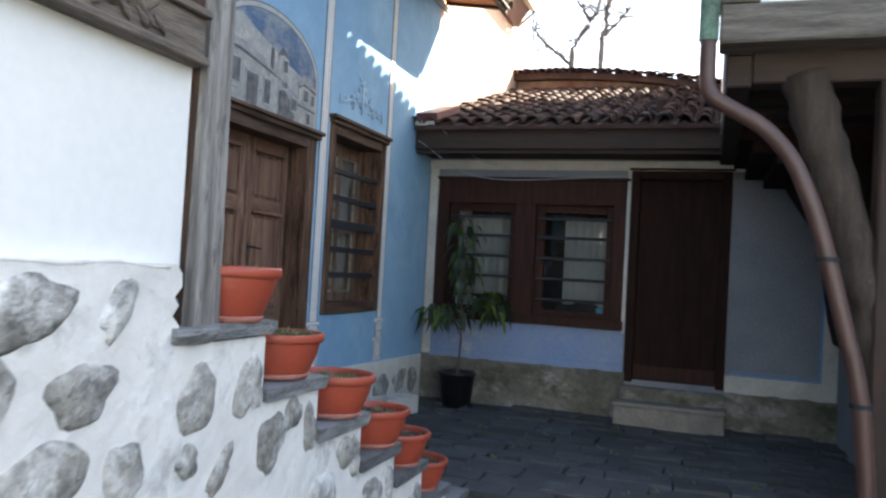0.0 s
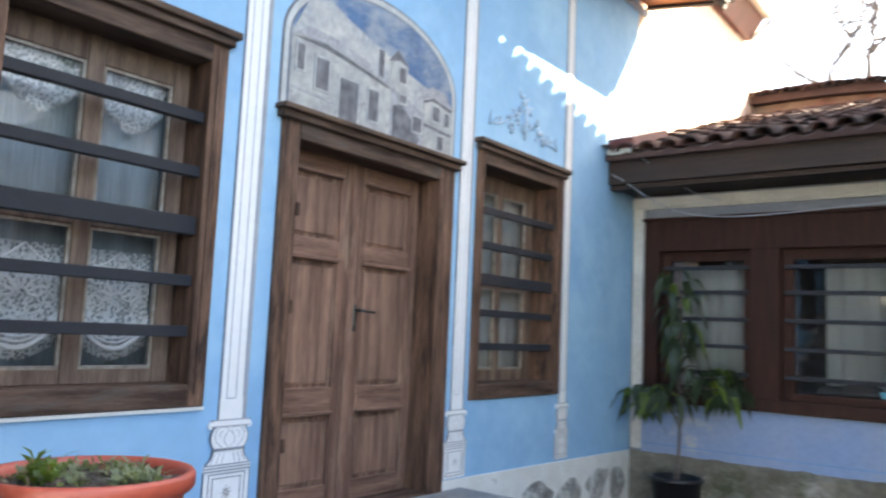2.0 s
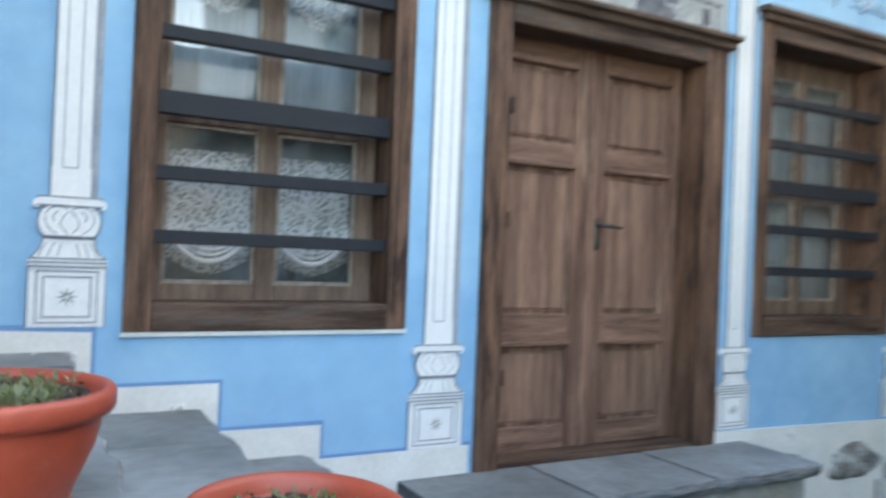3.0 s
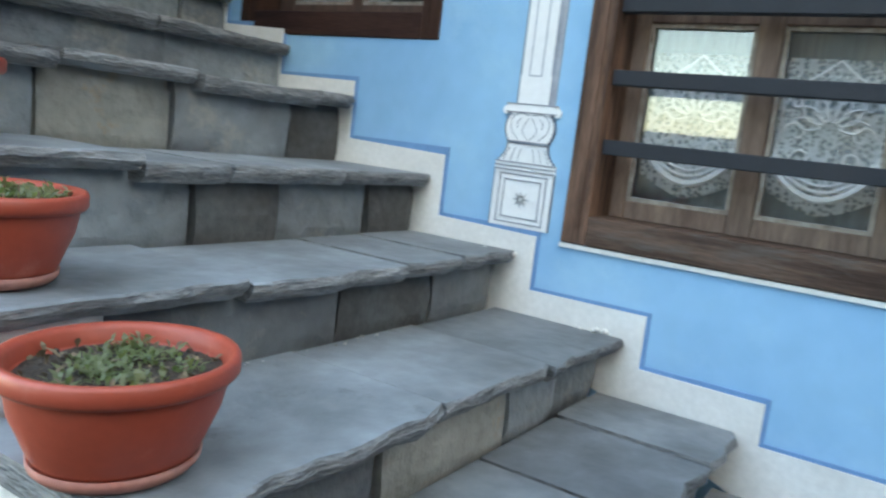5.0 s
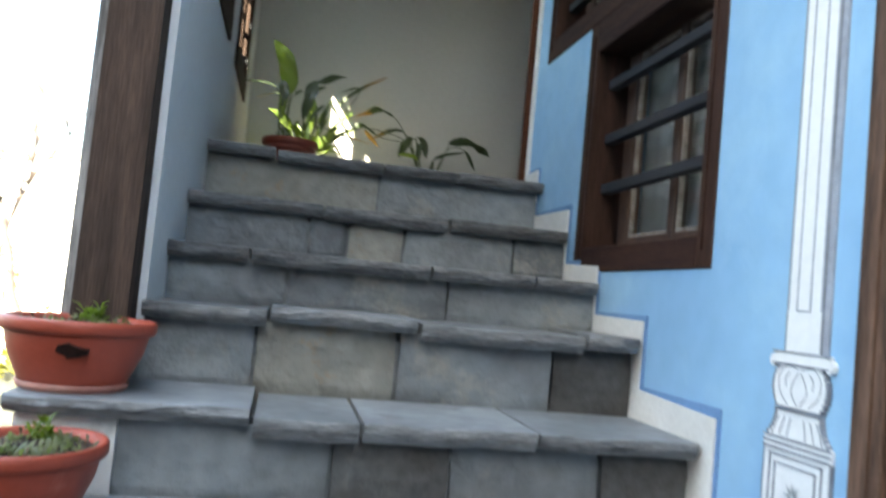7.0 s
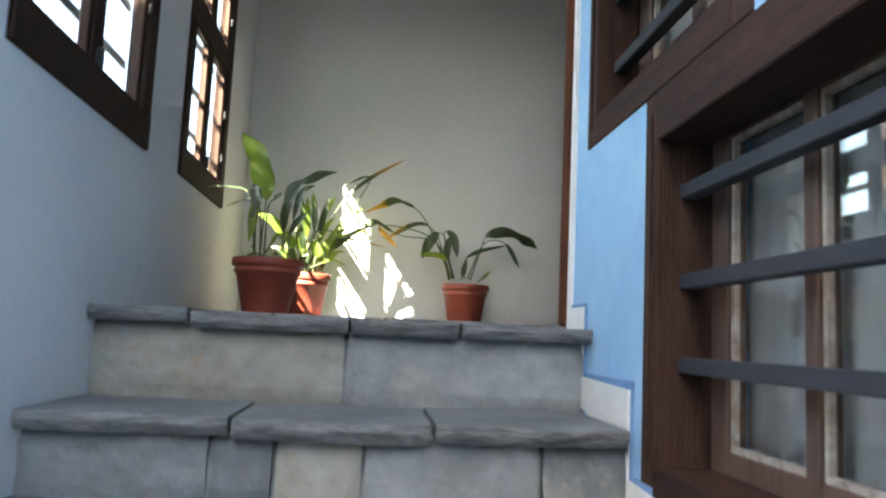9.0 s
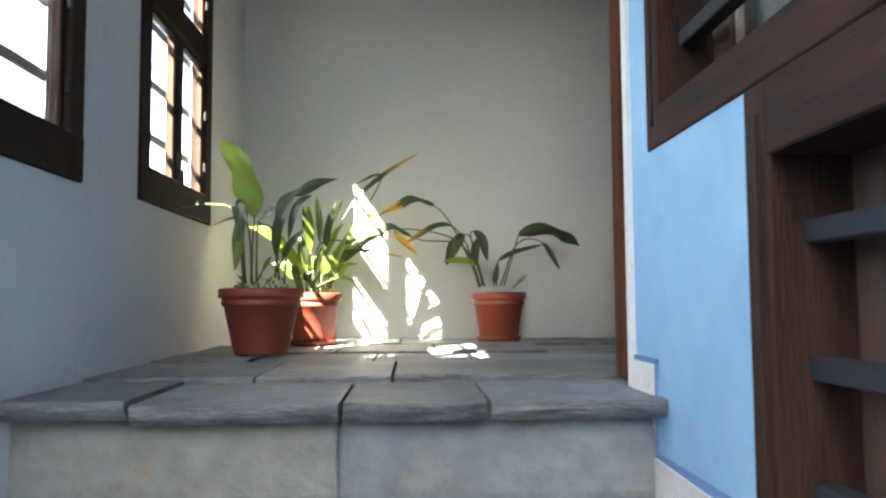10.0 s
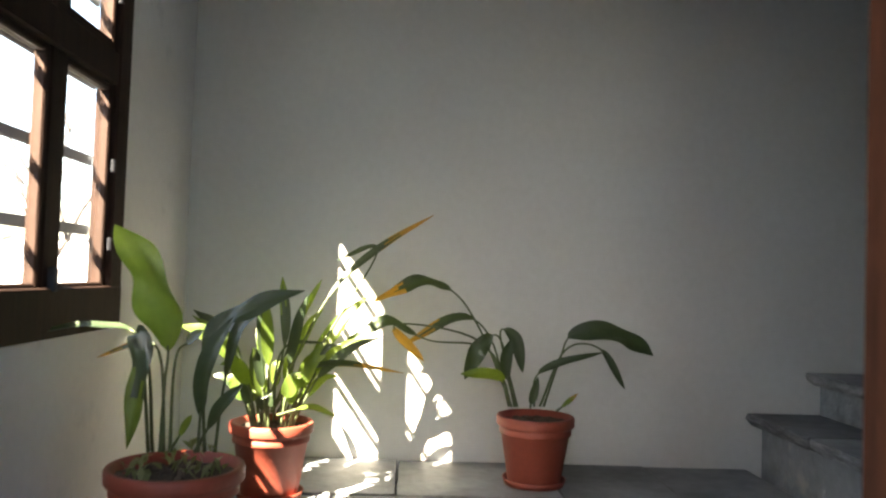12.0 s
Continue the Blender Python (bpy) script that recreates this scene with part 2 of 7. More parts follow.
M_MGREY = mat("mural_grey_house", (0.25, 0.26, 0.29), 0.9, 0.35, 14, 0.2, 40, tint=(0.38, 0.39, 0.41))
M_MDARK = mat("mural_dark_opening", (0.075, 0.08, 0.092), 0.9, 0.3, 20, 0.2, 40, tint=(0.2, 0.2, 0.22))
smear(M_MWALL, (0.17, 0.175, 0.19), 9, 0.56, 0.68)
smear(M_MCLOUD, (0.24, 0.25, 0.26), 8, 0.54, 0.68)
M_BLOCK = mat("white_cement_block", (0.55, 0.55, 0.54), 0.95, 0.15, 10, 0.5, 50)


def leafy(name, base, back, rough=0.45, trans=0.35):
    """Leaf surface: green blade that lets light through, mottled along its length."""
    m = mat(name, base, rough, 0.35, 9, 0.15, 70, tint=back)
    nt = m.node_tree
    b = nt.nodes["Principled BSDF"]
    tl = nt.nodes.new("ShaderNodeBsdfTranslucent")
    tl.inputs["Color"].default_value = (base[0] * 2.2, base[1] * 2.2, base[2] * 1.2, 1)
    mx = nt.nodes.new("ShaderNodeMixShader")
    mx.inputs["Fac"].default_value = trans
    nt.links.new(b.outputs["BSDF"], mx.inputs[1])
    nt.links.new(tl.outputs["BSDF"], mx.inputs[2])
    nt.links.new(mx.outputs["Shader"], nt.nodes["Material Output"].inputs["Surface"])
    return m


M_LEAF = leafy("dark_green_leaf", (0.038, 0.058, 0.026), (0.018, 0.034, 0.018), trans=0.25)
M_LEAFL = leafy("bright_green_leaf", (0.115, 0.165, 0.030), (0.055, 0.100, 0.020), trans=0.42)
M_LEAFY = leafy("yellowing_leaf", (0.30, 0.16, 0.03), (0.09, 0.10, 0.03))
M_SEED = leafy("small_green_shoots", (0.14, 0.175, 0.085), (0.16, 0.15, 0.09))


def lace_material(name, dense):
    """White lace: threads that show or leave gaps, after a fine cell pattern."""
    m = bpy.data.materials.new(name)
    m.use_nodes = True
    nt = m.node_tree
    b = nt.nodes["Principled BSDF"]
    b.inputs["Base Color"].default_value = (0.84, 0.87, 0.88, 1)
    b.inputs["Roughness"].default_value = 0.95
    geo = nt.nodes.new("ShaderNodeNewGeometry")
    v = nt.nodes.new("ShaderNodeTexVoronoi")
    v.inputs["Scale"].default_value = 78
    n = nt.nodes.new("ShaderNodeTexNoise")
    n.inputs["Scale"].default_value, n.inputs["Detail"].default_value = 16, 3
    for q in (v, n):
        nt.links.new(geo.outputs["Position"], q.inputs["Vector"])
    a = nt.nodes.new("ShaderNodeMath")
    a.operation = "MULTIPLY"
    nt.links.new(v.outputs["Distance"], a.inputs[0])
    nt.links.new(n.outputs["Fac"], a.inputs[1])
    r = nt.nodes.new("ShaderNodeMapRange")
    r.inputs["From Min"].default_value, r.inputs["From Max"].default_value = 0.10, 0.30
    r.inputs["To Min"].default_value, r.inputs["To Max"].default_value = dense - 0.35, min(1.0, dense + 0.45)
    nt.links.new(a.outputs["Value"], r.inputs["Value"])
    tr = nt.nodes.new("ShaderNodeBsdfTransparent")
    mx = nt.nodes.new("ShaderNodeMixShader")
    nt.links.new(r.outputs["Result"], mx.inputs["Fac"])
    nt.links.new(tr.outputs["BSDF"], mx.inputs[1])
    nt.links.new(b.outputs["BSDF"], mx.inputs[2])
    nt.links.new(mx.outputs["Shader"], nt.nodes["Material Output"].inputs["Surface"])
    return m


M_LACE = lace_material("white_lace", 0.42)
M_NET = lace_material("fine_net", 0.45)

# ---- building helpers ----
def part(name, bm, material, parent=None, label="", smooth=False):
    me = bpy.data.meshes.new(name)
    bmesh.ops.recalc_face_normals(bm, faces=bm.faces)
    bm.to_mesh(me)
    bm.free()
    if smooth:
        for p in me.polygons:
            p.use_smooth = True
    me.materials.append(material)
    ob = new(name, me)
    if parent:
        ob.parent = parent
    if label:
        ob["label"] = label
    return ob


def thing(name, label, category, group="", kind="", at=(0, 0, 0)):
    ob = new(name)
    ob.location = at
    return tagged(ob, label, category, group, kind)


def B(*boxes, bevel=0.0):
    """One bmesh of boxes (x0, x1, y0, y1, z0, z1)."""
    bm = bmesh.new()
    for x0, x1, y0, y1, z0, z1 in boxes:
        bmesh.ops.create_cube(bm, size=1, matrix=Matrix.LocRotScale(((x0 + x1) / 2, (y0 + y1) / 2, (z0 + z1) / 2), None, (abs(x1 - x0), abs(y1 - y0), abs(z1 - z0))))
    if bevel:
        bmesh.ops.bevel(bm, geom=bm.edges[:], offset=bevel, segments=1, affect="EDGES")
    return bm


def prism(poly, axis, a, b):
    """Polygon in the two other axes, extruded along axis from a to b."""
    bm = bmesh.new()
    put = {"x": lambda p, v: (v, p[0], p[1]), "y": lambda p, v: (p[0], v, p[1]), "z": lambda p, v: (p[0], p[1], v)}[axis]
    lo = [bm.verts.new(put(p, a)) for p in poly]
    hi = [bm.verts.new(put(p, b)) for p in poly]
    n = len(poly)
    bm.faces.new(lo)
    bm.faces.new(hi[::-1])
    for i in range(n):
        bm.faces.new((lo[i], hi[i], hi[(i + 1) % n], lo[(i + 1) % n]))
    return bm


def slab_wall(axis, a, b, u0, u1, z0, z1, holes):
    """Wall of thickness a..b along axis, over u (the other level axis) and z, with holes (u0, u1, z0, z1) right through it."""
    us = sorted({u0, u1, *[h[0] for h in holes], *[h[1] for h in holes]})
    zs = sorted({z0, z1, *[h[2] for h in holes], *[h[3] for h in holes]})
    us, zs = [u for u in us if u0 <= u <= u1], [z for z in zs if z0 <= z <= z1]
    full = {}
    for i in range(len(us) - 1):
        for k in range(len(zs) - 1):
            uc, zc = (us[i] + us[i + 1]) / 2, (zs[k] + zs[k + 1]) / 2
            full[i, k] = not any(h[0] < uc < h[1] and h[2] < zc < h[3] for h in holes)
    bm = bmesh.new()
    vs = {}

    def v(s, i, k):
        if (s, i, k) not in vs:
            c = b if s else a
            vs[s, i, k] = bm.verts.new((c, us[i], zs[k]) if axis == "x" else (us[i], c, zs[k]))
        return vs[s, i, k]
    for (i, k), f in full.items():
        if not f:
            continue
        for s in (0, 1):
            bm.faces.new((v(s, i, k), v(s, i + 1, k), v(s, i + 1, k + 1), v(s, i, k + 1)))
        for di, dk, p, q in ((-1, 0, (i, k), (i, k + 1)), (1, 0, (i + 1, k), (i + 1, k + 1)), (0, -1, (i, k), (i + 1, k)), (0, 1, (i, k + 1), (i + 1, k + 1))):
            if not full.get((i + di, k + dk), False):
                bm.faces.new((v(0, *p), v(0, *q), v(1, *q), v(1, *p)))
    return bm


def lathe(profile, seg=32, sx=1.0, sy=1.0):
    bm = bmesh.new()
    rings = []
    for r, z in profile:
        rings.append([bm.verts.new((r * sx * math.cos(2 * math.pi * i / seg), r * sy * math.sin(2 * math.pi * i / seg), z)) for i in range(seg)] if r > 1e-5 else [bm.verts.new((0, 0, z))])
    for p, q in zip(rings, rings[1:]):
        for i in range(seg):
            j = (i + 1) % seg
            if len(p) == 1 and len(q) == 1:
                continue
            if len(p) == 1:
                bm.faces.new((p[0], q[j], q[i]))
            elif len(q) == 1:
                bm.faces.new((p[i], p[j], q[0]))
            else:
                bm.faces.new((p[i], p[j], q[j], q[i]))
    return bm


def tube(points, radii, seg=8, bm=None):
    bm = bm or bmesh.new()
    pts = [Vector(p) for p in points]
    if not hasattr(radii, "__len__"):
        radii = [radii] * len(pts)
    prev = None
    for i, p in enumerate(pts):
        d = (pts[min(i + 1, len(pts) - 1)] - pts[max(i - 1, 0)]).normalized()
        side = d.cross(Vector((0.31, 0.17, 1)) if abs(d.z) < 0.9 else Vector((1, 0.2, 0))).normalized()
        up = d.cross(side)
        ring = [bm.verts.new(p + radii[i] * (math.cos(2 * math.pi * k / seg) * side + math.sin(2 * math.pi * k / seg) * up)) for k in range(seg)]
        if prev:
            for k in range(seg):
                bm.faces.new((prev[k], prev[(k + 1) % seg], ring[(k + 1) % seg], ring[k]))
        else:
            bm.faces.new(ring[::-1])
        prev = ring
    bm.faces.new(prev)
    return bm


def spline(pts, n=6):
    """Smooth points through pts (Catmull-Rom)."""
    P = [Vector(p) for p in pts]
    P = [2 * P[0] - P[1], *P, 2 * P[-1] - P[-2]]
    out = []
    for i in range(1, len(P) - 2):
        for k in range(n):
            t = k / n
            a, b, c, d = P[i - 1:i + 3]
            out.append(0.5 * ((2 * b) + (c - a) * t + (2 * a - 5 * b + 4 * c - d) * t * t + (3 * b - a - 3 * c + d) * t ** 3))
    return out + [P[-2]]


G = 0.16          # courtyard level
XW = -2.91        # face of the blue house
YF = 7.80         # face of the low building
YB = -1.70        # back wall of the porch
XI, XO = -1.47, -1.30   # porch wall, inner and outer face
STEPS = [(0.70, 2.145), (1.10, 1.90), (1.45, 1.705), (1.78, 1.53), (2.135, 1.292), (2.50, 1.091), (2.88, 0.911), (3.25, 0.722), (3.62, 0.565), (4.00, 0.362), (4.36, 0.25)]

# ---- large structure ----
tagged(part("ground", B((-60, 80, -60, 90, -0.3, G - 0.03)), M_GROUND), "dark earth showing in the paving joints", "ground", kind="structure")

# the blue house
W1, DO, W2, W3, W4 = (2.68, 3.59, 1.19, 2.68), (3.96, 5.22, 0.60, 2.42), (5.50, 6.52, 1.13, 2.62), (1.15, 2.07, 1.78, 2.64), (0.64, 1.60, 2.75, 4.0)
tagged(part("wall_blue", slab_wall("x", XW - 0.45, XW, 0.42, 7.86, -0.2, 4.5, [W1, DO, W2, W3, W4]), M_BLUE), "light blue limewashed house wall", "wall", kind="structure")
# End wall faces away from view; its dark colour only cuts bounced light.
tagged(part("wall_house_end", B((-6.5, XW - 0.451, 0.42, 0.7, -0.2, 4.5)), M_WOODX), "house end wall out of view, dark to cut bounce light", "wall", kind="structure")
tagged(part("wall_house_inner", B((XW - 1.6, XW - 1.5, 0.7, 7.86, -0.2, 4.5)), M_DARK), "near-black backing for the unlit rooms", "wall", kind="structure")
tagged(part("wall_peach", B((XW - 0.45, XW - 0.02, 7.86, 11.7, -0.2, 7.5)), M_PEACH), "peach limewashed upper house wall in sun", "wall", kind="structure")

# porch and stair shell
WA, WB_ = (0.36, 1.24, 2.74, 4.2), (-0.94, -0.20, 2.76, 4.2)
tagged(part("wall_porch", slab_wall("x", XI, XI + 0.06, YB, 1.705, 1.47, 4.6, [WA, WB_]), M_PANEL), "white plastered porch wall with two windows", "wall", kind="structure")
tagged(part("wall_porch_panel", B((XI + 0.061, XO - 0.028, YB, 1.705, 1.47, 2.0)), M_PANEL), "white plaster panel between beam and masonry", "wall", kind="structure")
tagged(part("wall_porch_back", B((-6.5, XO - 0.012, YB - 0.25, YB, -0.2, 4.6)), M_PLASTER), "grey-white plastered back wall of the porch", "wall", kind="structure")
# Unseen closing wall, kept dark so the porch gets less bounce.
tagged(part("wall_porch_side", B((-6.5, -5.4, YB, 0.42, -0.2, 4.6)), M_WOODX), "unseen wall closing the porch, dark to cut bounce light", "wall", kind="structure")
# Ceiling stays out of view; height, overhang and dark colour limit the porch light.
tagged(part("ceiling", B((-6.6, XO + 0.23, YB - 0.4, 2.75, 4.38, 4.5)), M_WOODX), "unseen porch ceiling, dark and low to hold back light", "ceiling", kind="structure")

# low house across the court
FW, FD = (-2.72, -0.86, 1.08, 2.42), (-0.72, 0.10, 0.54, 2.54)
tagged(part("wall_low_house", slab_wall("y", YF, YF + 0.3, XW, 3.4, -0.2, 3.0, [FW, FD]), M_GREYBLUE), "grey-blue limewashed wall of the low house", "wall", kind="structure")
tagged(part("wall_low_house_inner", B((XW, 3.4, YF + 1.6, YF + 1.7, -0.2, 3.2)), M_DARK), "near-black backing for the unlit low house", "wall", kind="structure")

# tall house on the other side, with its jettied upper storey
tagged(part("wall_jetty", B((0.02, 6.0, 4.62, 11.4, 2.85, 6.6)), M_PANEL), "white upper storey wall over the jetty", "wall", kind="structure")
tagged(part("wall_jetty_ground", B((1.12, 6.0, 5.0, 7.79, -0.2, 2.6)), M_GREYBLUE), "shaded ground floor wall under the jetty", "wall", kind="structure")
tagged(part("wall_garden", B((-1.2, 14, -9.2, -9.0, -0.2, 3.2)), M_PANEL), "sunlit white garden wall", "wall", kind="structure")
# Roof out of view; its eave is sloped to cast the wall's scalloped shadow.
jr = bmesh.new()
for q in ([(-0.60, 5.0, 7.525), (-0.60, 11.7, 6.072), (3.2, 11.7, 7.3), (3.2, 5.0, 8.2)], [(6.6, 5.0, 7.45), (6.6, 11.7, 6.52), (3.2, 11.7, 7.3), (3.2, 5.0, 8.2)]):
    jr.faces.new([jr.verts.new(p) for p in q])
bmesh.ops.solidify(jr, geom=jr.faces[:], thickness=0.12)
jetty_roof = tagged(part("roof_jetty", jr, M_TILE), "unseen tiled roof of the tall house, shaped to shade the blue wall", "roof", kind="structure")
# Added out of view: blocks the bright horizon the window panes would mirror.
tagged(part("wall_east", B((9.0, 9.4, -9.0, 0.6, -0.2, 2.0), (9.0, 9.6, 0.6, 12.0, -0.2, 5.0)), M_STONEWALL), "added wall to the east, keeps bright horizon out of reflections", "wall", kind="structure")

# ---- trims of the blue house ----
BAND = [(0.46, 4.4), (0.46, 2.215), (0.62, 2.215), (0.62, 2.005), (1.05, 1.995), (1.05, 1.78), (1.38, 1.765), (1.38, 1.595), (1.76, 1.590), (1.76, 1.385), (2.185, 1.370), (2.185, 1.166), (2.56, 1.155), (2.56, 0.984), (2.945, 0.984), (2.945, 0.827), (3.30, 0.823), (3.30, 0.704), (3.90, 0.704), (3.90, 0.58)]
low = [(3.90, 0.30), (3.25, 0.55), (2.9, 0.7), (2.5, 0.85), (2.1, 1.0), (1.8, 1.2), (1.4, 1.45), (1.1, 1.6), (0.7, 1.9), (0.425, 1.95), (0.425, 4.4)]
tagged(part("trim_skirting", prism(BAND + low, "x", XW - 0.001, XW + 0.012), M_BAND), "white limewashed stepped skirting", "skirting", kind="structure")
tagged(part("trim_skirting_far", prism([(5.22, 0.655), (7.80, 0.595), (7.80, 0.1), (5.22, 0.1)], "x", XW - 0.001, XW + 0.014), M_BAND), "white limewashed skirting of the house", "skirting", kind="structure")


def outline(poly, wd):
    """Thin painted line that follows a run of level and upright strokes on the wall."""
    bm = bmesh.new()
    for k, ((y0, z0), (y1, z1)) in enumerate(zip(poly, poly[1:])):
        bmesh.ops.create_cube(bm, size=1, matrix=Matrix.LocRotScale((XW + 0.001 + 0.0006 * (k % 2), (y0 + y1) / 2 + 0.006, (z0 + z1) / 2 + 0.006), None, (0.010, abs(y1 - y0) + wd, abs(z1 - z0) + wd)))
    return bm


tagged(part("trim_blue_line", outline(BAND[1:19], 0.011), M_BLUELINE), "darker blue painted line along the skirting", "painted line", kind="structure")
tagged(part("trim_corner_board", B((XW - 0.06, XW + 0.02, 0.335, 0.424, 2.16, 4.5), bevel=0.006), M_RUST), "reddish brown corner board", "corner board", kind="structure")
sk = [(6.3, 0.42, 0.22, 0.10), (6.75, 0.36, 0.20, 0.13), (7.2, 0.40, 0.18, 0.12), (7.55, 0.36, 0.14, 0.14), (5.75, 0.40, 0.16, 0.10), (5.45, 0.30, 0.12, 0.1)]


def stone_mesh(seed, face, depth=0.02):
    """Irregular rounded field stone, unit size, in the plane across +x; face is a count of corners."""
    r = random.Random(seed)
    bm = bmesh.new()
    rings = []
    k1, k2, f1, f2 = r.uniform(0.04, 0.13), r.uniform(0.03, 0.08), r.uniform(0, 6), r.uniform(0, 6)
    ph = [1 + k1 * math.sin(2 * math.pi * 3 * i / face + f1) + k2 * math.sin(2 * math.pi * 5 * i / face + f2) + r.uniform(-0.035, 0.035) for i in range(face)]
    for k, (sc, dx) in enumerate(((1.0, -0.3), (0.96, 0.25), (0.80, 0.8), (0.45, 1.0))):
        rings.append([bm.verts.new((depth * dx * (1 + r.uniform(-0.25, 0.25) * (k > 1)), sc * ph[i] * math.cos(2 * math.pi * i / face), sc * ph[i] * math.sin(2 * math.pi * i / face))) for i in range(face)])
    for p, q in zip(rings, rings[1:]):
        for i in range(face):
            j = (i + 1) % face
            bm.faces.new((p[i], p[j], q[j], q[i]))
    bm.faces.new(rings[-1])
    me = bpy.data.meshes.new("stone")
    bmesh.ops.recalc_face_normals(bm, faces=bm.faces)
    bm.to_mesh(me)
    bm.free()
    for p in me.polygons:
        p.use_smooth = True
    me.materials.append(M_STONE)
    return me


STONES = [stone_mesh(s, 22, 0.014) for s in range(10)]
skirt_wall = bpy.data.objects["trim_skirting_far"]


def put_stone(parent, x, y, z, ry, rz, rot, i):
    ob = new("stone", STONES[i % len(STONES)])
    ob.parent = parent
    ob.matrix_basis = Matrix.LocRotScale((x, y, z), Euler((rot, 0, 0)), (1, ry, rz))
    return ob


for i, (y, z, a, b) in enumerate(sk):
    put_stone(skirt_wall, XW + 0.012, y, z, a, b, 0.1 * i, i)


# ---- painted pilasters ----
def pilaster(yc, z0, w, label):
    """White pilaster painted on the wall: shaft with flutes, leafy cap, bulging neck and square base with a star."""
    p = thing("painted_pilaster", label, "painted pilaster", "painted pilasters on the blue wall", at=(XW, yc, z0))
    h = 4.40 - z0
    part("base", B((0.0, 0.008, -w / 2 * 1.05, w / 2 * 1.05, 0, 0.178)), M_WHITE, p)
    part("moulding", B((0.0, 0.010, -w * 0.53, w * 0.53, 0.178, 0.205)), M_WHITE, p)
    neck = [(w * (0.35 + 0.15 * (1 - u) ** 2.2), 0.205 + 0.06 * u) for u in [i / 6 for i in range(7)]]
    part("neck", prism([(-y, z) for y, z in neck][::-1] + neck, "x", 0, 0.009), M_WHITE, p)
    cup = [(w * (0.34 + 0.09 * math.sin(math.pi * u)), 0.268 + 0.092 * u) for u in [i / 8 for i in range(9)]]
    part("cap", prism([(-y, z) for y, z in cup][::-1] + cup, "x", 0, 0.010), M_WHITE, p)
    part("abacus", B((0, 0.011, -w * 0.44, w * 0.44, 0.362, 0.388)), M_WHITE, p)
    for s_ in (-1, 1):
        part("volute", prism([(s_ * w * 0.445 + 0.011 * math.cos(a), 0.366 + 0.014 * math.sin(a)) for a in [i * math.pi / 5 for i in range(10)]], "x", 0, 0.0125), M_WHITE, p)
    sw = w * 0.28
    part("shaft", B((0, 0.008, -sw, sw, 0.388, h)), M_WHITE, p)
    part("shade_line", B((0, 0.006, sw, sw + w * 0.09, 0.388, h)), M_PALELINE, p, "grey-blue shadow painted beside the shaft")
    part("fluting", B(*[(0.008, 0.0095, y - 0.0018, y + 0.0018, 0.475, h) for y in (-sw * 0.95, -sw * 0.45, sw * 0.30, sw * 0.92)], (0.008, 0.0095, -sw * 0.45, sw * 0.3, 0.473, 0.477)), M_PALELINE, p, "thin grey painted lines")["kind"] = "stuff"
    d = 0.0018
    bx = []
    for z in (0.180, 0.192, 0.204, 0.264, 0.270, 0.361, 0.387):
        k = w * (0.53 if z < 0.21 else 0.36 if z < 0.3 else 0.45)
        bx.append((0.009, 0.0132, -k, k, z - d, z + d))
    for s in (0.42, 0.33):
        q = 0.078 * s / 0.42
        bx += [(0.008, 0.0105, -w * s, -w * s + 2 * d, 0.09 - q, 0.09 + q), (0.008, 0.0105, w * s - 2 * d, w * s, 0.09 - q, 0.09 + q), (0.008, 0.0105, -w * s, w * s, 0.09 - q, 0.09 - q + 2 * d), (0.008, 0.0105, -w * s, w * s, 0.09 + q - 2 * d, 0.09 + q)]
    for z0_, z1_, k in ((0.0, 0.178, 0.525), (0.388, h, 0.28)):
        bx += [(0.0, 0.0092, q * w * k - d, q * w * k + d, z0_, z1_) for q in (-1, 1)]
    for q in (-1, 1):
        for pr in (neck, cup):
            for (ya, za), (yb, zb_) in zip(pr, pr[1:]):
                bx.append((0.0, 0.0118, q * (ya + yb) / 2 - d * 1.2, q * (ya + yb) / 2 + d * 1.2, za, zb_))
    drawing = B(*bx)
    for q in (-1, 1):
        leaf_lines = ([(0.02, 0.352), (0.20, 0.358), (0.33, 0.335), (0.30, 0.300), (0.17, 0.276)], [(0.02, 0.345), (0.10, 0.322), (0.12, 0.300), (0.02, 0.276)], [(0.30, 0.352), (0.40, 0.362), (0.44, 0.380), (0.38, 0.384)], [(0.16, 0.345), (0.22, 0.330), (0.21, 0.312)])
        for pts in leaf_lines:
            tube([(0.0105, q * w * y, z) for y, z in [(v[0], v[1]) for v in spline([(y, z, 0) for y, z in pts], 4)]], 0.0013, 4, drawing)
        for k in range(3):
            tube([(0.0100, q * w * (0.10 + 0.10 * k), 0.250), (0.0102, q * w * (0.13 + 0.115 * k), 0.228), (0.0104, q * w * (0.15 + 0.125 * k), 0.208)], 0.0013, 4, drawing)
    part("line_drawing", drawing, M_DRAWN, p, "fine grey drawn ornament lines")["kind"] = "stuff"
    star = bmesh.new()
    for k in range(8):
        a = k * math.pi / 4
        vs = [star.verts.new((0.0108, r * math.cos(a + o), 0.09 + r * math.sin(a + o))) for r, o in ((0.007, -0.35), (0.032, 0.0), (0.007, 0.35))]
        star.faces.new(vs)
    bmesh.ops.solidify(star, geom=star.faces[:], thickness=0.002)
    part("star", star, M_DRAWN, p, "dark eight-pointed painted star")
    return p


for yc, z0, w in ((2.487, 1.172, 0.20), (3.755, 0.706, 0.22), (5.36, 0.66, 0.20), (6.63, 0.64, 0.17)):
    pilaster(yc, z0, w, "white painted pilaster with star base on blue wall")


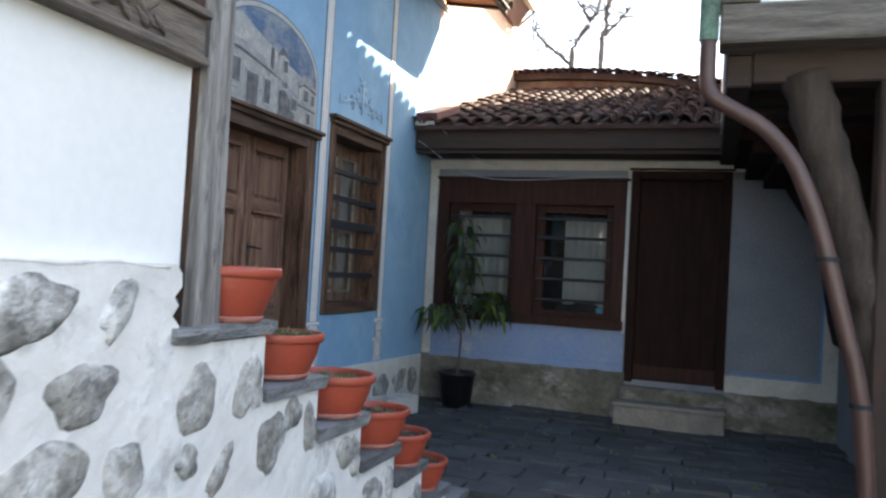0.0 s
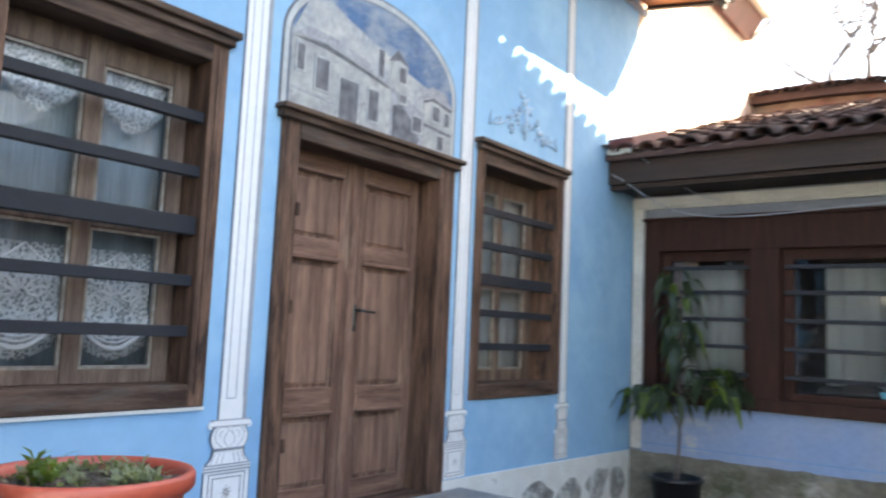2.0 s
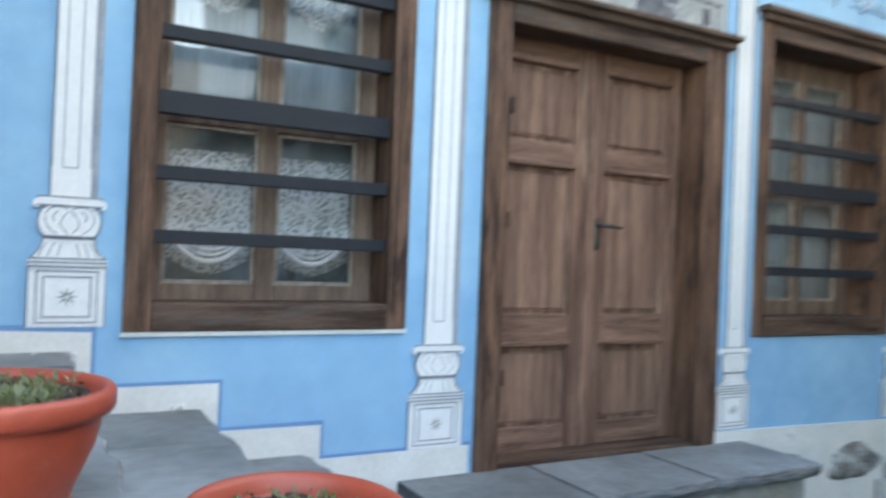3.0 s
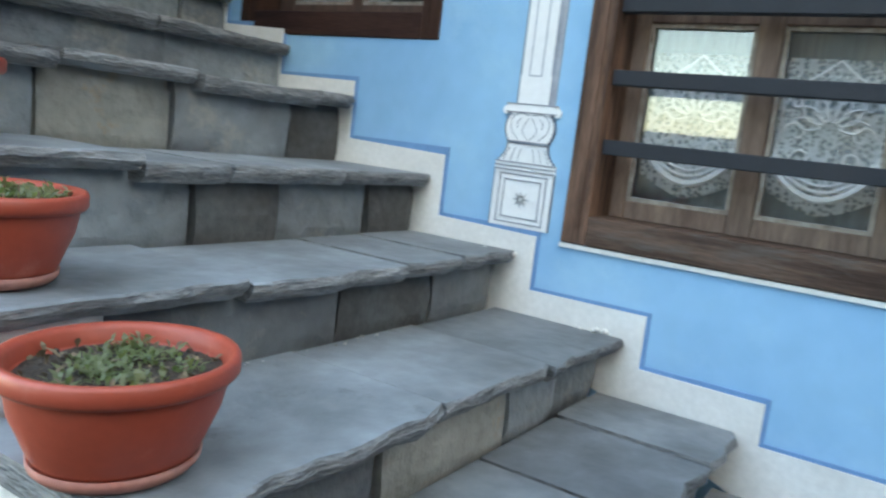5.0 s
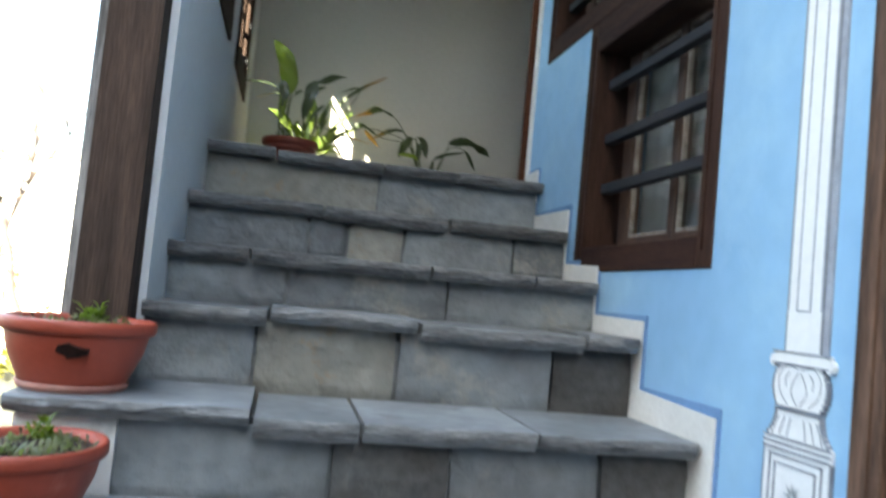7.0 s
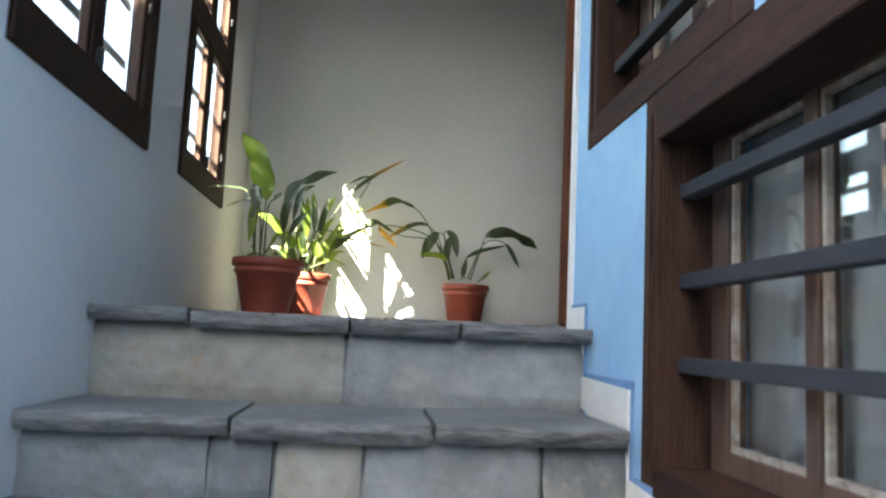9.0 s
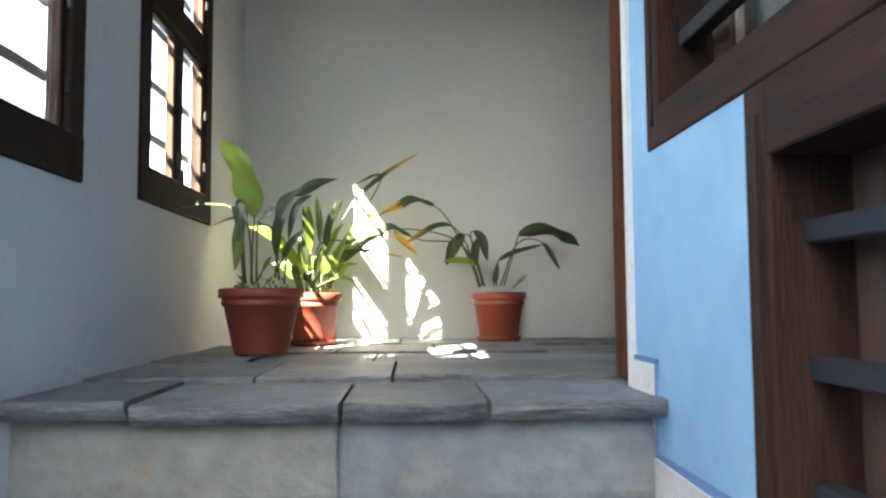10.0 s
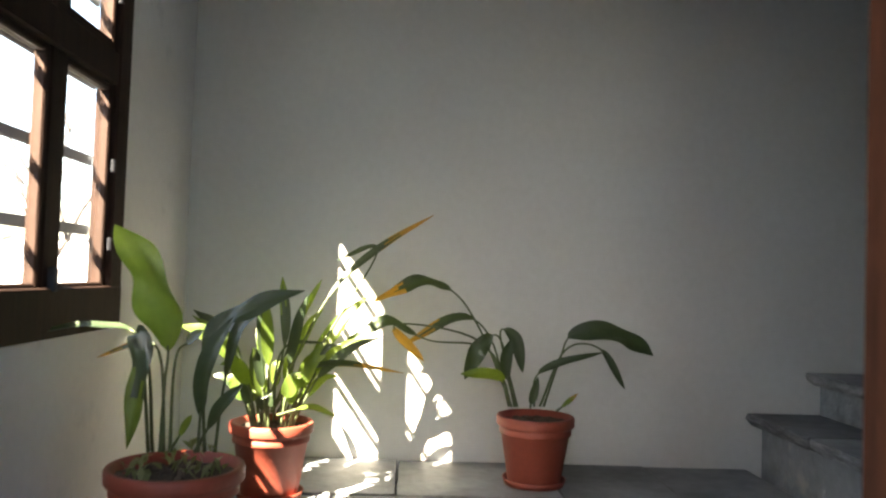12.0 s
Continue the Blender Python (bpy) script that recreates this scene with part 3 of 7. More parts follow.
# ---- painted stucco ornaments over the windows ----
def ornament(yc, z, s, label):
    """Pale stucco bouquet: curled leaves and round flowers thinning out to the sides, with a small sprig at each end."""
    t = thing("painted_ornament", label, "wall ornament", "pale ornaments over the windows", at=(XW, yc, z))
    r = random.Random(int(yc * 100))
    bm, ln = bmesh.new(), bmesh.new()

    def curl(y, z0, rad, a, turn, th, b):
        pts = [(0.005, y + rad * (1 - 0.10 * k) * math.cos(a + turn * 0.62 * k), z0 + rad * (1 - 0.10 * k) * math.sin(a + turn * 0.62 * k)) for k in range(7)]
        tube(pts, [th * 0.4, th * 0.8, th, th, th * 0.9, th * 0.7, th * 0.4], 5, b)
    for side in (-1, 1):
        for k in range(16):
            u = r.random()
            y = side * 0.25 * s * u
            top = 0.32 * s * (1 - 0.75 * u)
            curl(y, r.uniform(0.02 + 0.04 * u, 1.0) * top * 0.9 + 0.02, r.uniform(0.018, 0.042) * s, r.uniform(0, 6.28), side, r.uniform(0.006, 0.012), bm if k % 3 else ln)
        for k in range(3):
            curl(side * (0.30 + 0.035 * k) * s, (0.085 - 0.012 * k) * s, 0.020 * s, r.uniform(0, 6.28), -side, 0.006, bm)
        tube([(0.004, side * 0.20 * s, 0.10 * s), (0.005, side * 0.32 * s, 0.04 * s), (0.004, side * 0.44 * s, 0.02 * s)], [0.006, 0.007, 0.003], 5, bm)
        tube([(0.004, side * 0.42 * s, 0.01), (0.005, side * 0.425 * s, 0.06 * s), (0.004, side * 0.41 * s, 0.11 * s)], [0.005, 0.006, 0.002], 5, ln)
    for k in range(3):
        curl(r.uniform(-0.05, 0.06) * s, (0.20 + 0.055 * k) * s, 0.038 * s, 1.2 * k, 1, 0.012, bm)
    tube([(0.004, 0.0, 0.0), (0.009, 0.0, 0.10 * s), (0.006, 0.01, 0.24 * s)], [0.006, 0.016, 0.008], 6, bm)
    part("scrollwork", bm, M_PALEORN, t, smooth=True)["kind"] = "stuff"
    part("shade_curl", ln, M_ORNLINE, t, "grey-blue curls standing in for relief shadows", smooth=True)["kind"] = "stuff"


# Grey-blue for the curls that stand in for shadows of the pale relief.
M_ORNLINE = mat("grey_blue_curl", (0.31, 0.45, 0.60), 0.9, 0.3, 14, 0.2, 50)
M_PALEORN = mat("pale_relief", (0.50, 0.60, 0.70), 0.9, 0.25, 12, 0.2, 50, tint=(0.33, 0.50, 0.68))
ornament(6.02, 2.80, 1.0, "pale scrolled ornament over the narrow window")
ornament(3.05, 2.84, 1.1, "pale scrolled ornament over the wide window")

# ---- mural over the door ----
M_MBORDER = mat("mural_border_white", (0.50, 0.52, 0.53), 0.9, 0.2, 9, 0.2, 40)


def mural_sky_material():
    """Painted sky: deep blue at the top, brushed over with drifting pale cloud towards the roofs."""
    m = mat("mural_sky", (0.065, 0.130, 0.25), 0.9, 0.3, 4, 0.2, 26, tint=(0.085, 0.18, 0.34))
    smear(m, (0.34, 0.37, 0.39), 3.2, 0.42, 0.70, (1, 1.0, 1.7))
    return m


mural = thing("mural", "arched painting of old town houses under blue sky", "mural", at=(XW, 4.565, 2.49))


def arch_line(ry, rz, z0):
    return [(ry * math.cos(a), z0 + rz * math.sin(a)) for a in [i * math.pi / 24 for i in range(25)]]


part("white_border", prism([(0.655, 0), *arch_line(0.655, 0.375, 0.36), (-0.655, 0)], "x", 0, 0.006), M_MBORDER, mural)
part("rim_line", prism([(0.668, 0), *arch_line(0.668, 0.386, 0.36), (-0.668, 0)], "x", 0, 0.004), M_LINE, mural)
part("inner_line", prism([(0.628, 0), *arch_line(0.628, 0.352, 0.352), (-0.628, 0)], "x", 0, 0.007), M_LINE, mural)
part("painted_sky", prism([(0.622, 0.0), *arch_line(0.622, 0.346, 0.35), (-0.622, 0.0)], "x", 0, 0.008), mural_sky_material(), mural)
part("painted_cloud", prism([(-0.61, 0.38), (-0.52, 0.56), (-0.38, 0.60), (-0.26, 0.55), (-0.1, 0.50), (0.02, 0.47), (0.16, 0.42), (0.34, 0.38), (0.5, 0.36), (0.5, 0.2), (-0.61, 0.2)], "x", 0, 0.010), M_MCLOUD, mural)
part("painted_house", prism([(-0.618, 0.004), (-0.618, 0.35), (-0.52, 0.40), (-0.36, 0.405), (-0.16, 0.36), (0.04, 0.31), (0.10, 0.28), (0.10, 0.004)], "x", 0, 0.012), M_MWALL, mural)
part("painted_roof", prism([(-0.60, 0.365), (-0.52, 0.425), (-0.34, 0.42), (-0.14, 0.38), (0.06, 0.33), (0.12, 0.285), (0.02, 0.305), (-0.2, 0.345), (-0.42, 0.375)], "x", 0.012, 0.014), M_MGREY, mural)
part("painted_eave_shade", prism([(-0.61, 0.352), (-0.40, 0.368), (-0.2, 0.338), (0.02, 0.298), (0.10, 0.275), (0.02, 0.285), (-0.2, 0.322), (-0.40, 0.350)], "x", 0.014, 0.0155), M_MDARK, mural)
part("painted_street", prism([(0.08, 0.004), (0.08, 0.30), (0.20, 0.27), (0.40, 0.20), (0.40, 0.004)], "x", 0, 0.013), M_MGREY, mural)
part("painted_alley", prism([(0.10, 0.02), (0.10, 0.20), (0.17, 0.215), (0.25, 0.16), (0.33, 0.06), (0.30, 0.004), (0.14, 0.004)], "x", 0.013, 0.0142), M_MDARK, mural)
part("painted_tower", prism([(0.07, 0.30), (0.07, 0.44), (0.13, 0.49), (0.21, 0.44), (0.21, 0.25)], "x", 0, 0.0135), M_MWALL, mural)
part("painted_tower_roof", prism([(0.05, 0.43), (0.12, 0.51), (0.23, 0.43), (0.14, 0.455)], "x", 0.0135, 0.015), M_MDARK, mural)
part("painted_chimney", prism([(-0.02, 0.33), (-0.02, 0.47), (0.015, 0.47), (0.015, 0.32)], "x", 0.0, 0.0148), M_MDARK, mural)
part("painted_far_house", prism([(0.37, 0.004), (0.36, 0.30), (0.42, 0.37), (0.56, 0.36), (0.615, 0.30), (0.615, 0.004)], "x", 0, 0.014), M_MWALL, mural)
part("painted_far_roof", prism([(0.34, 0.30), (0.42, 0.39), (0.55, 0.38), (0.617, 0.30), (0.44, 0.33)], "x", 0.014, 0.0155), M_MGREY, mural)
part("painted_far_eave", prism([(0.36, 0.295), (0.44, 0.325), (0.615, 0.295), (0.615, 0.280), (0.44, 0.308), (0.36, 0.28)], "x", 0.0155, 0.017), M_MDARK, mural)
part("painted_balcony", prism([(0.36, 0.165), (0.615, 0.150), (0.615, 0.135), (0.36, 0.15)], "x", 0.014, 0.016), M_MDARK, mural)
part("painted_cornice", prism([(-0.61, 0.115), (-0.30, 0.10), (-0.30, 0.088), (-0.61, 0.103)], "x", 0.012, 0.0138), M_MGREY, mural)
for y0, y1, z0, z1 in ((-0.58, -0.54, 0.20, 0.32), (-0.46, -0.38, 0.14, 0.29), (-0.30, -0.17, 0.03, 0.235), (-0.09, -0.02, 0.075, 0.235), (0.15, 0.20, 0.23, 0.27), (0.27, 0.34, 0.10, 0.18), (0.44, 0.50, 0.20, 0.28), (0.55, 0.59, 0.19, 0.265), (0.49, 0.54, 0.04, 0.12), (0.14, 0.19, 0.34, 0.42)):
    fr = part("painted_window", B((0.0, 0.0165, y0 - 0.012, y1 + 0.012, z0 - 0.012, z1 + 0.012)), M_MCLOUD, mural)
    part("dark_pane", B((0.0, 0.0185, y0, y1, z0, z1)), M_MDARK, fr)


# ---- windows of the blue house ----
def bevbox(*b, bev=0.004):
    return B(*b, bevel=bev)


def house_window(name, y0, y1, z0, z1, panes_y, rows, bars, label, depth=0.15, cap=True, proud=0.016, wv=None, wh=None, sash=None, set_back=0.0):
    """Timber window in the blue wall. y0..z1: outside of the casing; panes_y: glass edges; rows: (z0, z1) of the panes."""
    wv, wh, sash = wv or M_WOOD, wh or M_WOODH, sash or M_SASH
    w = thing(name, label, "window", kind="structure", at=(XW, (y0 + y1) / 2, z0))
    a, b, h = y0 - (y0 + y1) / 2, y1 - (y0 + y1) / 2, z1 - z0
    cy, cz = (y0 + y1) / 2, z0
    cw = 0.095
    part("casing_side", bevbox((-0.20, proud, a, a + cw * 0.85, 0.0, h)), wv, w)
    part("casing_side", bevbox((-0.20, proud, b - cw * 0.85, b, 0.0, h)), wv, w)
    part("casing_head", bevbox((-0.20, proud + 0.002, a + cw * 0.85, b - cw * 0.85, h - 0.12, h)), wh, w)
    part("casing_sill", bevbox((-0.20, proud + 0.002, a + cw * 0.85, b - cw * 0.85, 0.0, 0.09)), wh, w)
    part("bead", B((proud, proud + 0.006, a + 0.045, a + 0.055, 0.05, h - 0.05), (proud, proud + 0.006, b - 0.055, b - 0.045, 0.05, h - 0.05)), wv, w)
    if cap:
        part("cap_moulding", bevbox((-0.01, 0.065, a - 0.03, b + 0.03, h - 0.005, h + 0.025), (-0.01, 0.045, a - 0.012, b + 0.012, h - 0.04, h - 0.005)), wh, w)
    py = [p - cy for p in panes_y]
    rz = [(r0 - cz, r1 - cz) for r0, r1 in rows]
    xs = -depth
    ends = [a + cw * 0.84, *py, b - cw * 0.84]
    st = []
    for i in range(0, len(ends), 2):
        st.append((xs - 0.035, xs + 0.012, ends[i], ends[i + 1], 0.088, h - 0.118))
    for k, s in enumerate(st):
        part("stile", bevbox(s), sash, w)
    zs = [0.088] + [z for r in rz for z in r] + [h - 0.118]
    for i in range(0, len(zs), 2):
        for k in range(0, len(py), 2):
            part("rail", bevbox((xs - 0.032, xs + 0.009, py[k], py[k + 1], zs[i], zs[i + 1])), sash, w)
    for k in range(0, len(py), 2):
        for r0, r1 in rz:
            g = part("pane", B((xs - 0.016, xs - 0.012, py[k], py[k + 1], r0, r1)), M_GLASS, w)
            g.visible_shadow = False
            part("putty", B((xs - 0.012, xs + 0.002, py[k], py[k] + 0.013, r0, r1), (xs - 0.012, xs + 0.002, py[k + 1] - 0.013, py[k + 1], r0, r1), (xs - 0.012, xs + 0.002, py[k] + 0.01, py[k + 1] - 0.01, r0, r0 + 0.013), (xs - 0.012, xs + 0.002, py[k] + 0.01, py[k + 1] - 0.01, r1 - 0.013, r1)), M_PUTTY, g, "pale cracked putty")
    for k, (bz, bh) in enumerate(bars):
        part("iron_bar", bevbox((-0.055 - set_back, -0.015 - set_back, a + cw * 0.55, b - cw * 0.55, bz - cz - bh / 2, bz - cz + bh / 2), bev=0.003), M_IRON, w, "dark flat iron bar")
    return w


# Stair windows' casings: darker copy of the brown wood, their shade in the colour.
M_WOOD3 = mat("shaded_red_brown_wood", (0.060, 0.030, 0.022), 0.65, 0.45, 3, 0.5, 24, tint=(0.026, 0.014, 0.011), stretch=(9, 9, 0.9), spec=0.12)
M_WOOD3H = mat("shaded_red_brown_wood_level", (0.056, 0.028, 0.021), 0.65, 0.45, 3, 0.5, 24, tint=(0.024, 0.013, 0.013), stretch=(9, 0.9, 9), spec=0.12)
M_SASHDARK = mat("dark_sash_wood", (0.12, 0.065, 0.045), 0.75, 0.5, 3, 0.5, 26, tint=(0.05, 0.03, 0.024), stretch=(9, 9, 0.9))
M_SASH = mat("bleached_sash_wood", (0.25, 0.17, 0.125), 0.75, 0.5, 3, 0.5, 26, tint=(0.10, 0.06, 0.045), stretch=(9, 9, 0.9))
M_PUTTY = mat("cracked_putty", (0.42, 0.38, 0.33), 0.9, 0.4, 18, 0.3, 60, tint=(0.22, 0.17, 0.14))


def wavy_cloth(name, y0, y1, z0, z1, x, material, label, amp=0.012, waves=5, parent=None, bottom=None, cat="curtain"):
    """Hanging cloth with folds; bottom gives the lower edge as a function of 0..1 across."""
    bm = bmesh.new()
    n, m = 36, 6
    g = []
    for i in range(n + 1):
        u = i / n
        zb = z0 + (bottom(u) if bottom else 0)
        g.append([bm.verts.new((x + amp * math.sin(u * waves * 2 * math.pi) * (1 - 0.3 * k / m), y0 + (y1 - y0) * u, zb + (z1 - zb) * k / m)) for k in range(m + 1)])
    for i in range(n):
        for k in range(m):
            bm.faces.new((g[i][k], g[i + 1][k], g[i + 1][k + 1], g[i][k + 1]))
    bmesh.ops.solidify(bm, geom=bm.faces[:], thickness=0.001)
    return tagged(part(name, bm, material, smooth=True), label, cat)


w1 = house_window("window_1", 2.644, 3.61, 1.155, 2.70, (2.772, 3.085, 3.155, 3.458), ((1.30, 1.84), (1.91, 2.475)), ((2.34, 0.045), (2.11, 0.045), (1.885, 0.075), (1.66, 0.045), (1.455, 0.045)), "brown timber window with iron bars and lace curtain")
house_window("window_2", 5.475, 6.56, 1.095, 2.67, (5.72, 6.02, 6.08, 6.39), ((1.26, 1.80), (1.87, 2.44)), ((2.27, 0.045), (2.05, 0.045), (1.835, 0.07), (1.625, 0.045), (1.415, 0.045)), "brown timber window with iron bars and pale curtain", depth=0.20)
house_window("window_3", 1.125, 2.10, 1.745, 2.705, (1.285, 1.59, 1.635, 1.945), ((1.885, 2.58),), ((2.465, 0.036), (2.255, 0.036), (2.065, 0.036)), "brown timber window with three flat iron bars", depth=0.14, cap=False, proud=0.005, wv=M_WOOD3, wh=M_WOOD3H, sash=M_SASHDARK, set_back=0.035)
house_window("window_4", 0.60, 1.66, 2.705, 4.05, (0.78, 1.08, 1.15, 1.46), ((2.87, 3.35), (3.43, 3.86)), ((2.95, 0.036), (3.17, 0.036), (3.4, 0.05), (3.62, 0.036)), "brown upper timber window with flat iron bars", depth=0.14, cap=False, proud=0.005, wv=M_WOOD3, wh=M_WOOD3H, sash=M_SASHDARK, set_back=0.035)

tagged(part("trim_sill_plaster", B((XW - 0.001, XW + 0.012, 2.64, 3.615, 1.140, 1.153)), M_BAND), "pale plaster line under the window", "trim", kind="structure")
# Upper net is lightened: the panes' sky reflection is put in its colour.
M_NETGREY = mat("blue_grey_net", (0.66, 0.77, 0.84), 0.9, 0.25, 8, 0.2, 50, stretch=(14, 14, 0.5))


def lace_motif(yc, zc, s):
    """White crocheted motif: petals round a heart, scrolls to both sides, a stepped crown of small squares."""
    bm = bmesh.new()
    x = XW - 0.176
    P = lambda u, v: (x, yc + u * s, zc + v * s)
    for k in range(7):
        a = math.pi * (0.08 + 0.14 * k)
        d = (math.cos(a), math.sin(a))
        n_ = (-d[1], d[0])
        loop = [P(d[0] * (0.18 + 0.55 * q) + n_[0] * 0.13 * math.sin(math.pi * q) * sg, -0.25 + d[1] * (0.18 + 0.55 * q) + n_[1] * 0.13 * math.sin(math.pi * q) * sg) for sg, qs in ((1, [i / 5 for i in range(6)]), (-1, [1 - i / 5 for i in range(6)])) for q in qs]
        tube(loop, 0.026 * s, 4, bm)
    for sg in (-1, 1):
        for c, r0 in (((0.62, -0.35), 0.28), ((0.70, 0.25), 0.2), ((0.45, -0.85), 0.22)):
            tube([P(sg * (c[0] + r0 * (1 - 0.11 * i) * math.cos(0.75 * i)), c[1] + r0 * (1 - 0.11 * i) * math.sin(0.75 * i)) for i in range(9)], 0.030 * s, 4, bm)
        tube([P(sg * 0.95, v) for v in (-1.0, -0.4, 0.2, 0.6)], 0.02 * s, 4, bm)
        tube([P(0, 1.15), P(sg * 0.35, 0.85), P(sg * 0.6, 0.7), P(sg * 0.95, 0.6)], 0.028 * s, 4, bm)
    for r_ in range(3):
        for c in range(-r_ - 1, r_ + 2):
            u, v = 0.16 * c, 0.98 - 0.15 * r_
            w_ = 0.045
            vs = [bm.verts.new(P(u + du, v + dv)) for du, dv in ((-w_, 0), (0, -w_), (w_, 0), (0, w_))]
            bm.faces.new(vs)
    return bm


for y0, y1 in ((2.79, 3.08), (3.16, 3.45)):
    tagged(part("lace_motif", lace_motif((y0 + y1) / 2, 1.60, 0.135), M_WHITE), "white crocheted lace motif hanging behind glass", "lace")
    wavy_cloth("lace_curtain", y0, y1, 1.33, 1.76, XW - 0.185, M_LACE, "white patterned lace half curtain behind glass", 0.004, 3, bottom=lambda u: 0.06 * abs(2 * u - 1) ** 1.5)
    wavy_cloth("lace_valance", y0, y1, 2.24, 2.47, XW - 0.185, M_NET, "white net valance behind the upper panes", 0.006, 4, bottom=lambda u: 0.10 * abs(2 * u - 1) ** 1.6, cat="valance")
    sw = bmesh.new()
    for q, r in ((0.0, 0.010), (0.022, 0.005), (0.04, 0.004)):
        tube([(XW - 0.178, y0 + (y1 - y0) * u, 1.375 + q + 0.10 * (2 * u - 1) ** 2) for u in [i / 10 for i in range(11)]], r, 6, sw)
    tagged(part("lace_scallop", sw, M_WHITE), "thick white scalloped hem of lace", "curtain")
wavy_cloth("net_curtain", 2.76, 3.48, 1.89, 2.5, XW - 0.235, M_NETGREY, "grey net behind the upper panes, lightened for sky reflection", 0.012, 7)
# Lower half of the same net, a darker copy for the panes without reflection.
M_NETLOWER = mat("slate_blue_net", (0.34, 0.42, 0.48), 0.9, 0.25, 8, 0.2, 50, stretch=(14, 14, 0.5))
wavy_cloth("net_lower", 2.76, 3.48, 1.29, 1.88, XW - 0.235, M_NETLOWER, "darker lower half of the net behind the lace", 0.012, 7)
wavy_cloth("net_curtain", 5.6, 6.45, 1.2, 2.5, XW - 0.262, M_CURTAIN, "pale curtain inside the narrow window", 0.012, 8)
wavy_cloth("net_curtain", 1.25, 1.72, 1.85, 2.64, XW - 0.20, M_CURTAIN, "pale grey curtain inside the stair window", 0.012, 5)
wavy_cloth("net_curtain", 0.75, 1.5, 2.8, 3.9, XW - 0.20, M_CURTAIN, "pale grey curtain inside the upper window", 0.012, 6)

# ---- house door ----
door = thing("door_1", "worn brown panelled double door, closed", "door", kind="structure", at=(XW, 4.585, 0.60))
dy = 4.585
part("frame_side", bevbox((-0.24, 0.022, 3.925 - dy, 4.03 - dy, -0.02, 1.88)), M_WOOD, door)
part("frame_side", bevbox((-0.24, 0.022, 5.10 - dy, 5.235 - dy, -0.02, 1.88)), M_WOOD, door)
part("frame_head", bevbox((-0.24, 0.024, 4.03 - dy, 5.10 - dy, 1.76, 1.88)), M_WOODH, door)
part("cap_moulding", bevbox((-0.01, 0.075, 3.885 - dy, 5.275 - dy, 1.875, 1.90), (-0.01, 0.05, 3.90 - dy, 5.26 - dy, 1.84, 1.875)), M_WOODH, door)
part("threshold", bevbox((-0.26, 0.01, 4.03 - dy, 5.10 - dy, -0.015, 0.015)), M_WOODH, door)
for a, b in ((4.03, 4.548), (4.582, 5.10)):
    x = -0.155
    leaf = part("door_leaf", B((x - 0.02, x, a - dy, b - dy, 0.012, 1.765)), M_DOOR, door, "worn brown door leaf with four panels")
    m = 0.075
    rails = [0.012, 0.115, 0.455, 0.595, 1.225, 1.335, 1.66, 1.765]
    part("stile", bevbox((x, x + 0.018, a - dy, a + m - dy, 0.012, 1.765)), M_DOOR, leaf)
    part("stile", bevbox((x, x + 0.018, b - m - dy, b - dy, 0.012, 1.765)), M_DOOR, leaf)
    for k in range(0, 8, 2):
        part("rail", bevbox((x, x + 0.018, a + m - dy, b - m - dy, rails[k], rails[k + 1])), M_DOORH, leaf)
        part("ledge", bevbox((x, x + 0.034, a + m - 0.01 - dy, b - m + 0.01 - dy, rails[k] + 0.002, rails[k] + 0.022)), M_DOORH, leaf) if k else None
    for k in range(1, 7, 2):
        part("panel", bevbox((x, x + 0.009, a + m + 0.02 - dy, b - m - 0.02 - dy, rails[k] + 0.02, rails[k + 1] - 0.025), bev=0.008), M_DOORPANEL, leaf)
part("cover_strip", bevbox((-0.155, -0.12, 4.545 - dy, 4.585 - dy, 0.012, 1.765), bev=0.008), M_DOOR, door)
part("handle_plate", bevbox((-0.137, -0.128, 4.597 - dy, 4.625 - dy, 0.88, 1.02)), M_STEEL, door)
part("door_handle", tube([(-0.133, 4.61 - dy, 0.99), (-0.088, 4.61 - dy, 0.99), (-0.080, 4.63 - dy, 0.988), (-0.080, 4.71 - dy, 0.982)], [0.010, 0.009, 0.009, 0.007], 8), M_STEEL, door, "dull metal lever handle")
part("keyhole_escutcheon", lathe([(0.0, 0.004), (0.013, 0.003), (0.014, 0.0)], 12), M_STEEL, door).matrix_basis = pose(-0.128, 4.61 - dy, 0.905, 0, 90, 0)
for z in (0.33, 0.95, 1.40):
    part("hinge_pin", tube([(0.026, 4.035 - dy, z), (0.026, 4.035 - dy, z + 0.06)], 0.011, 8), M_WOOD, door)

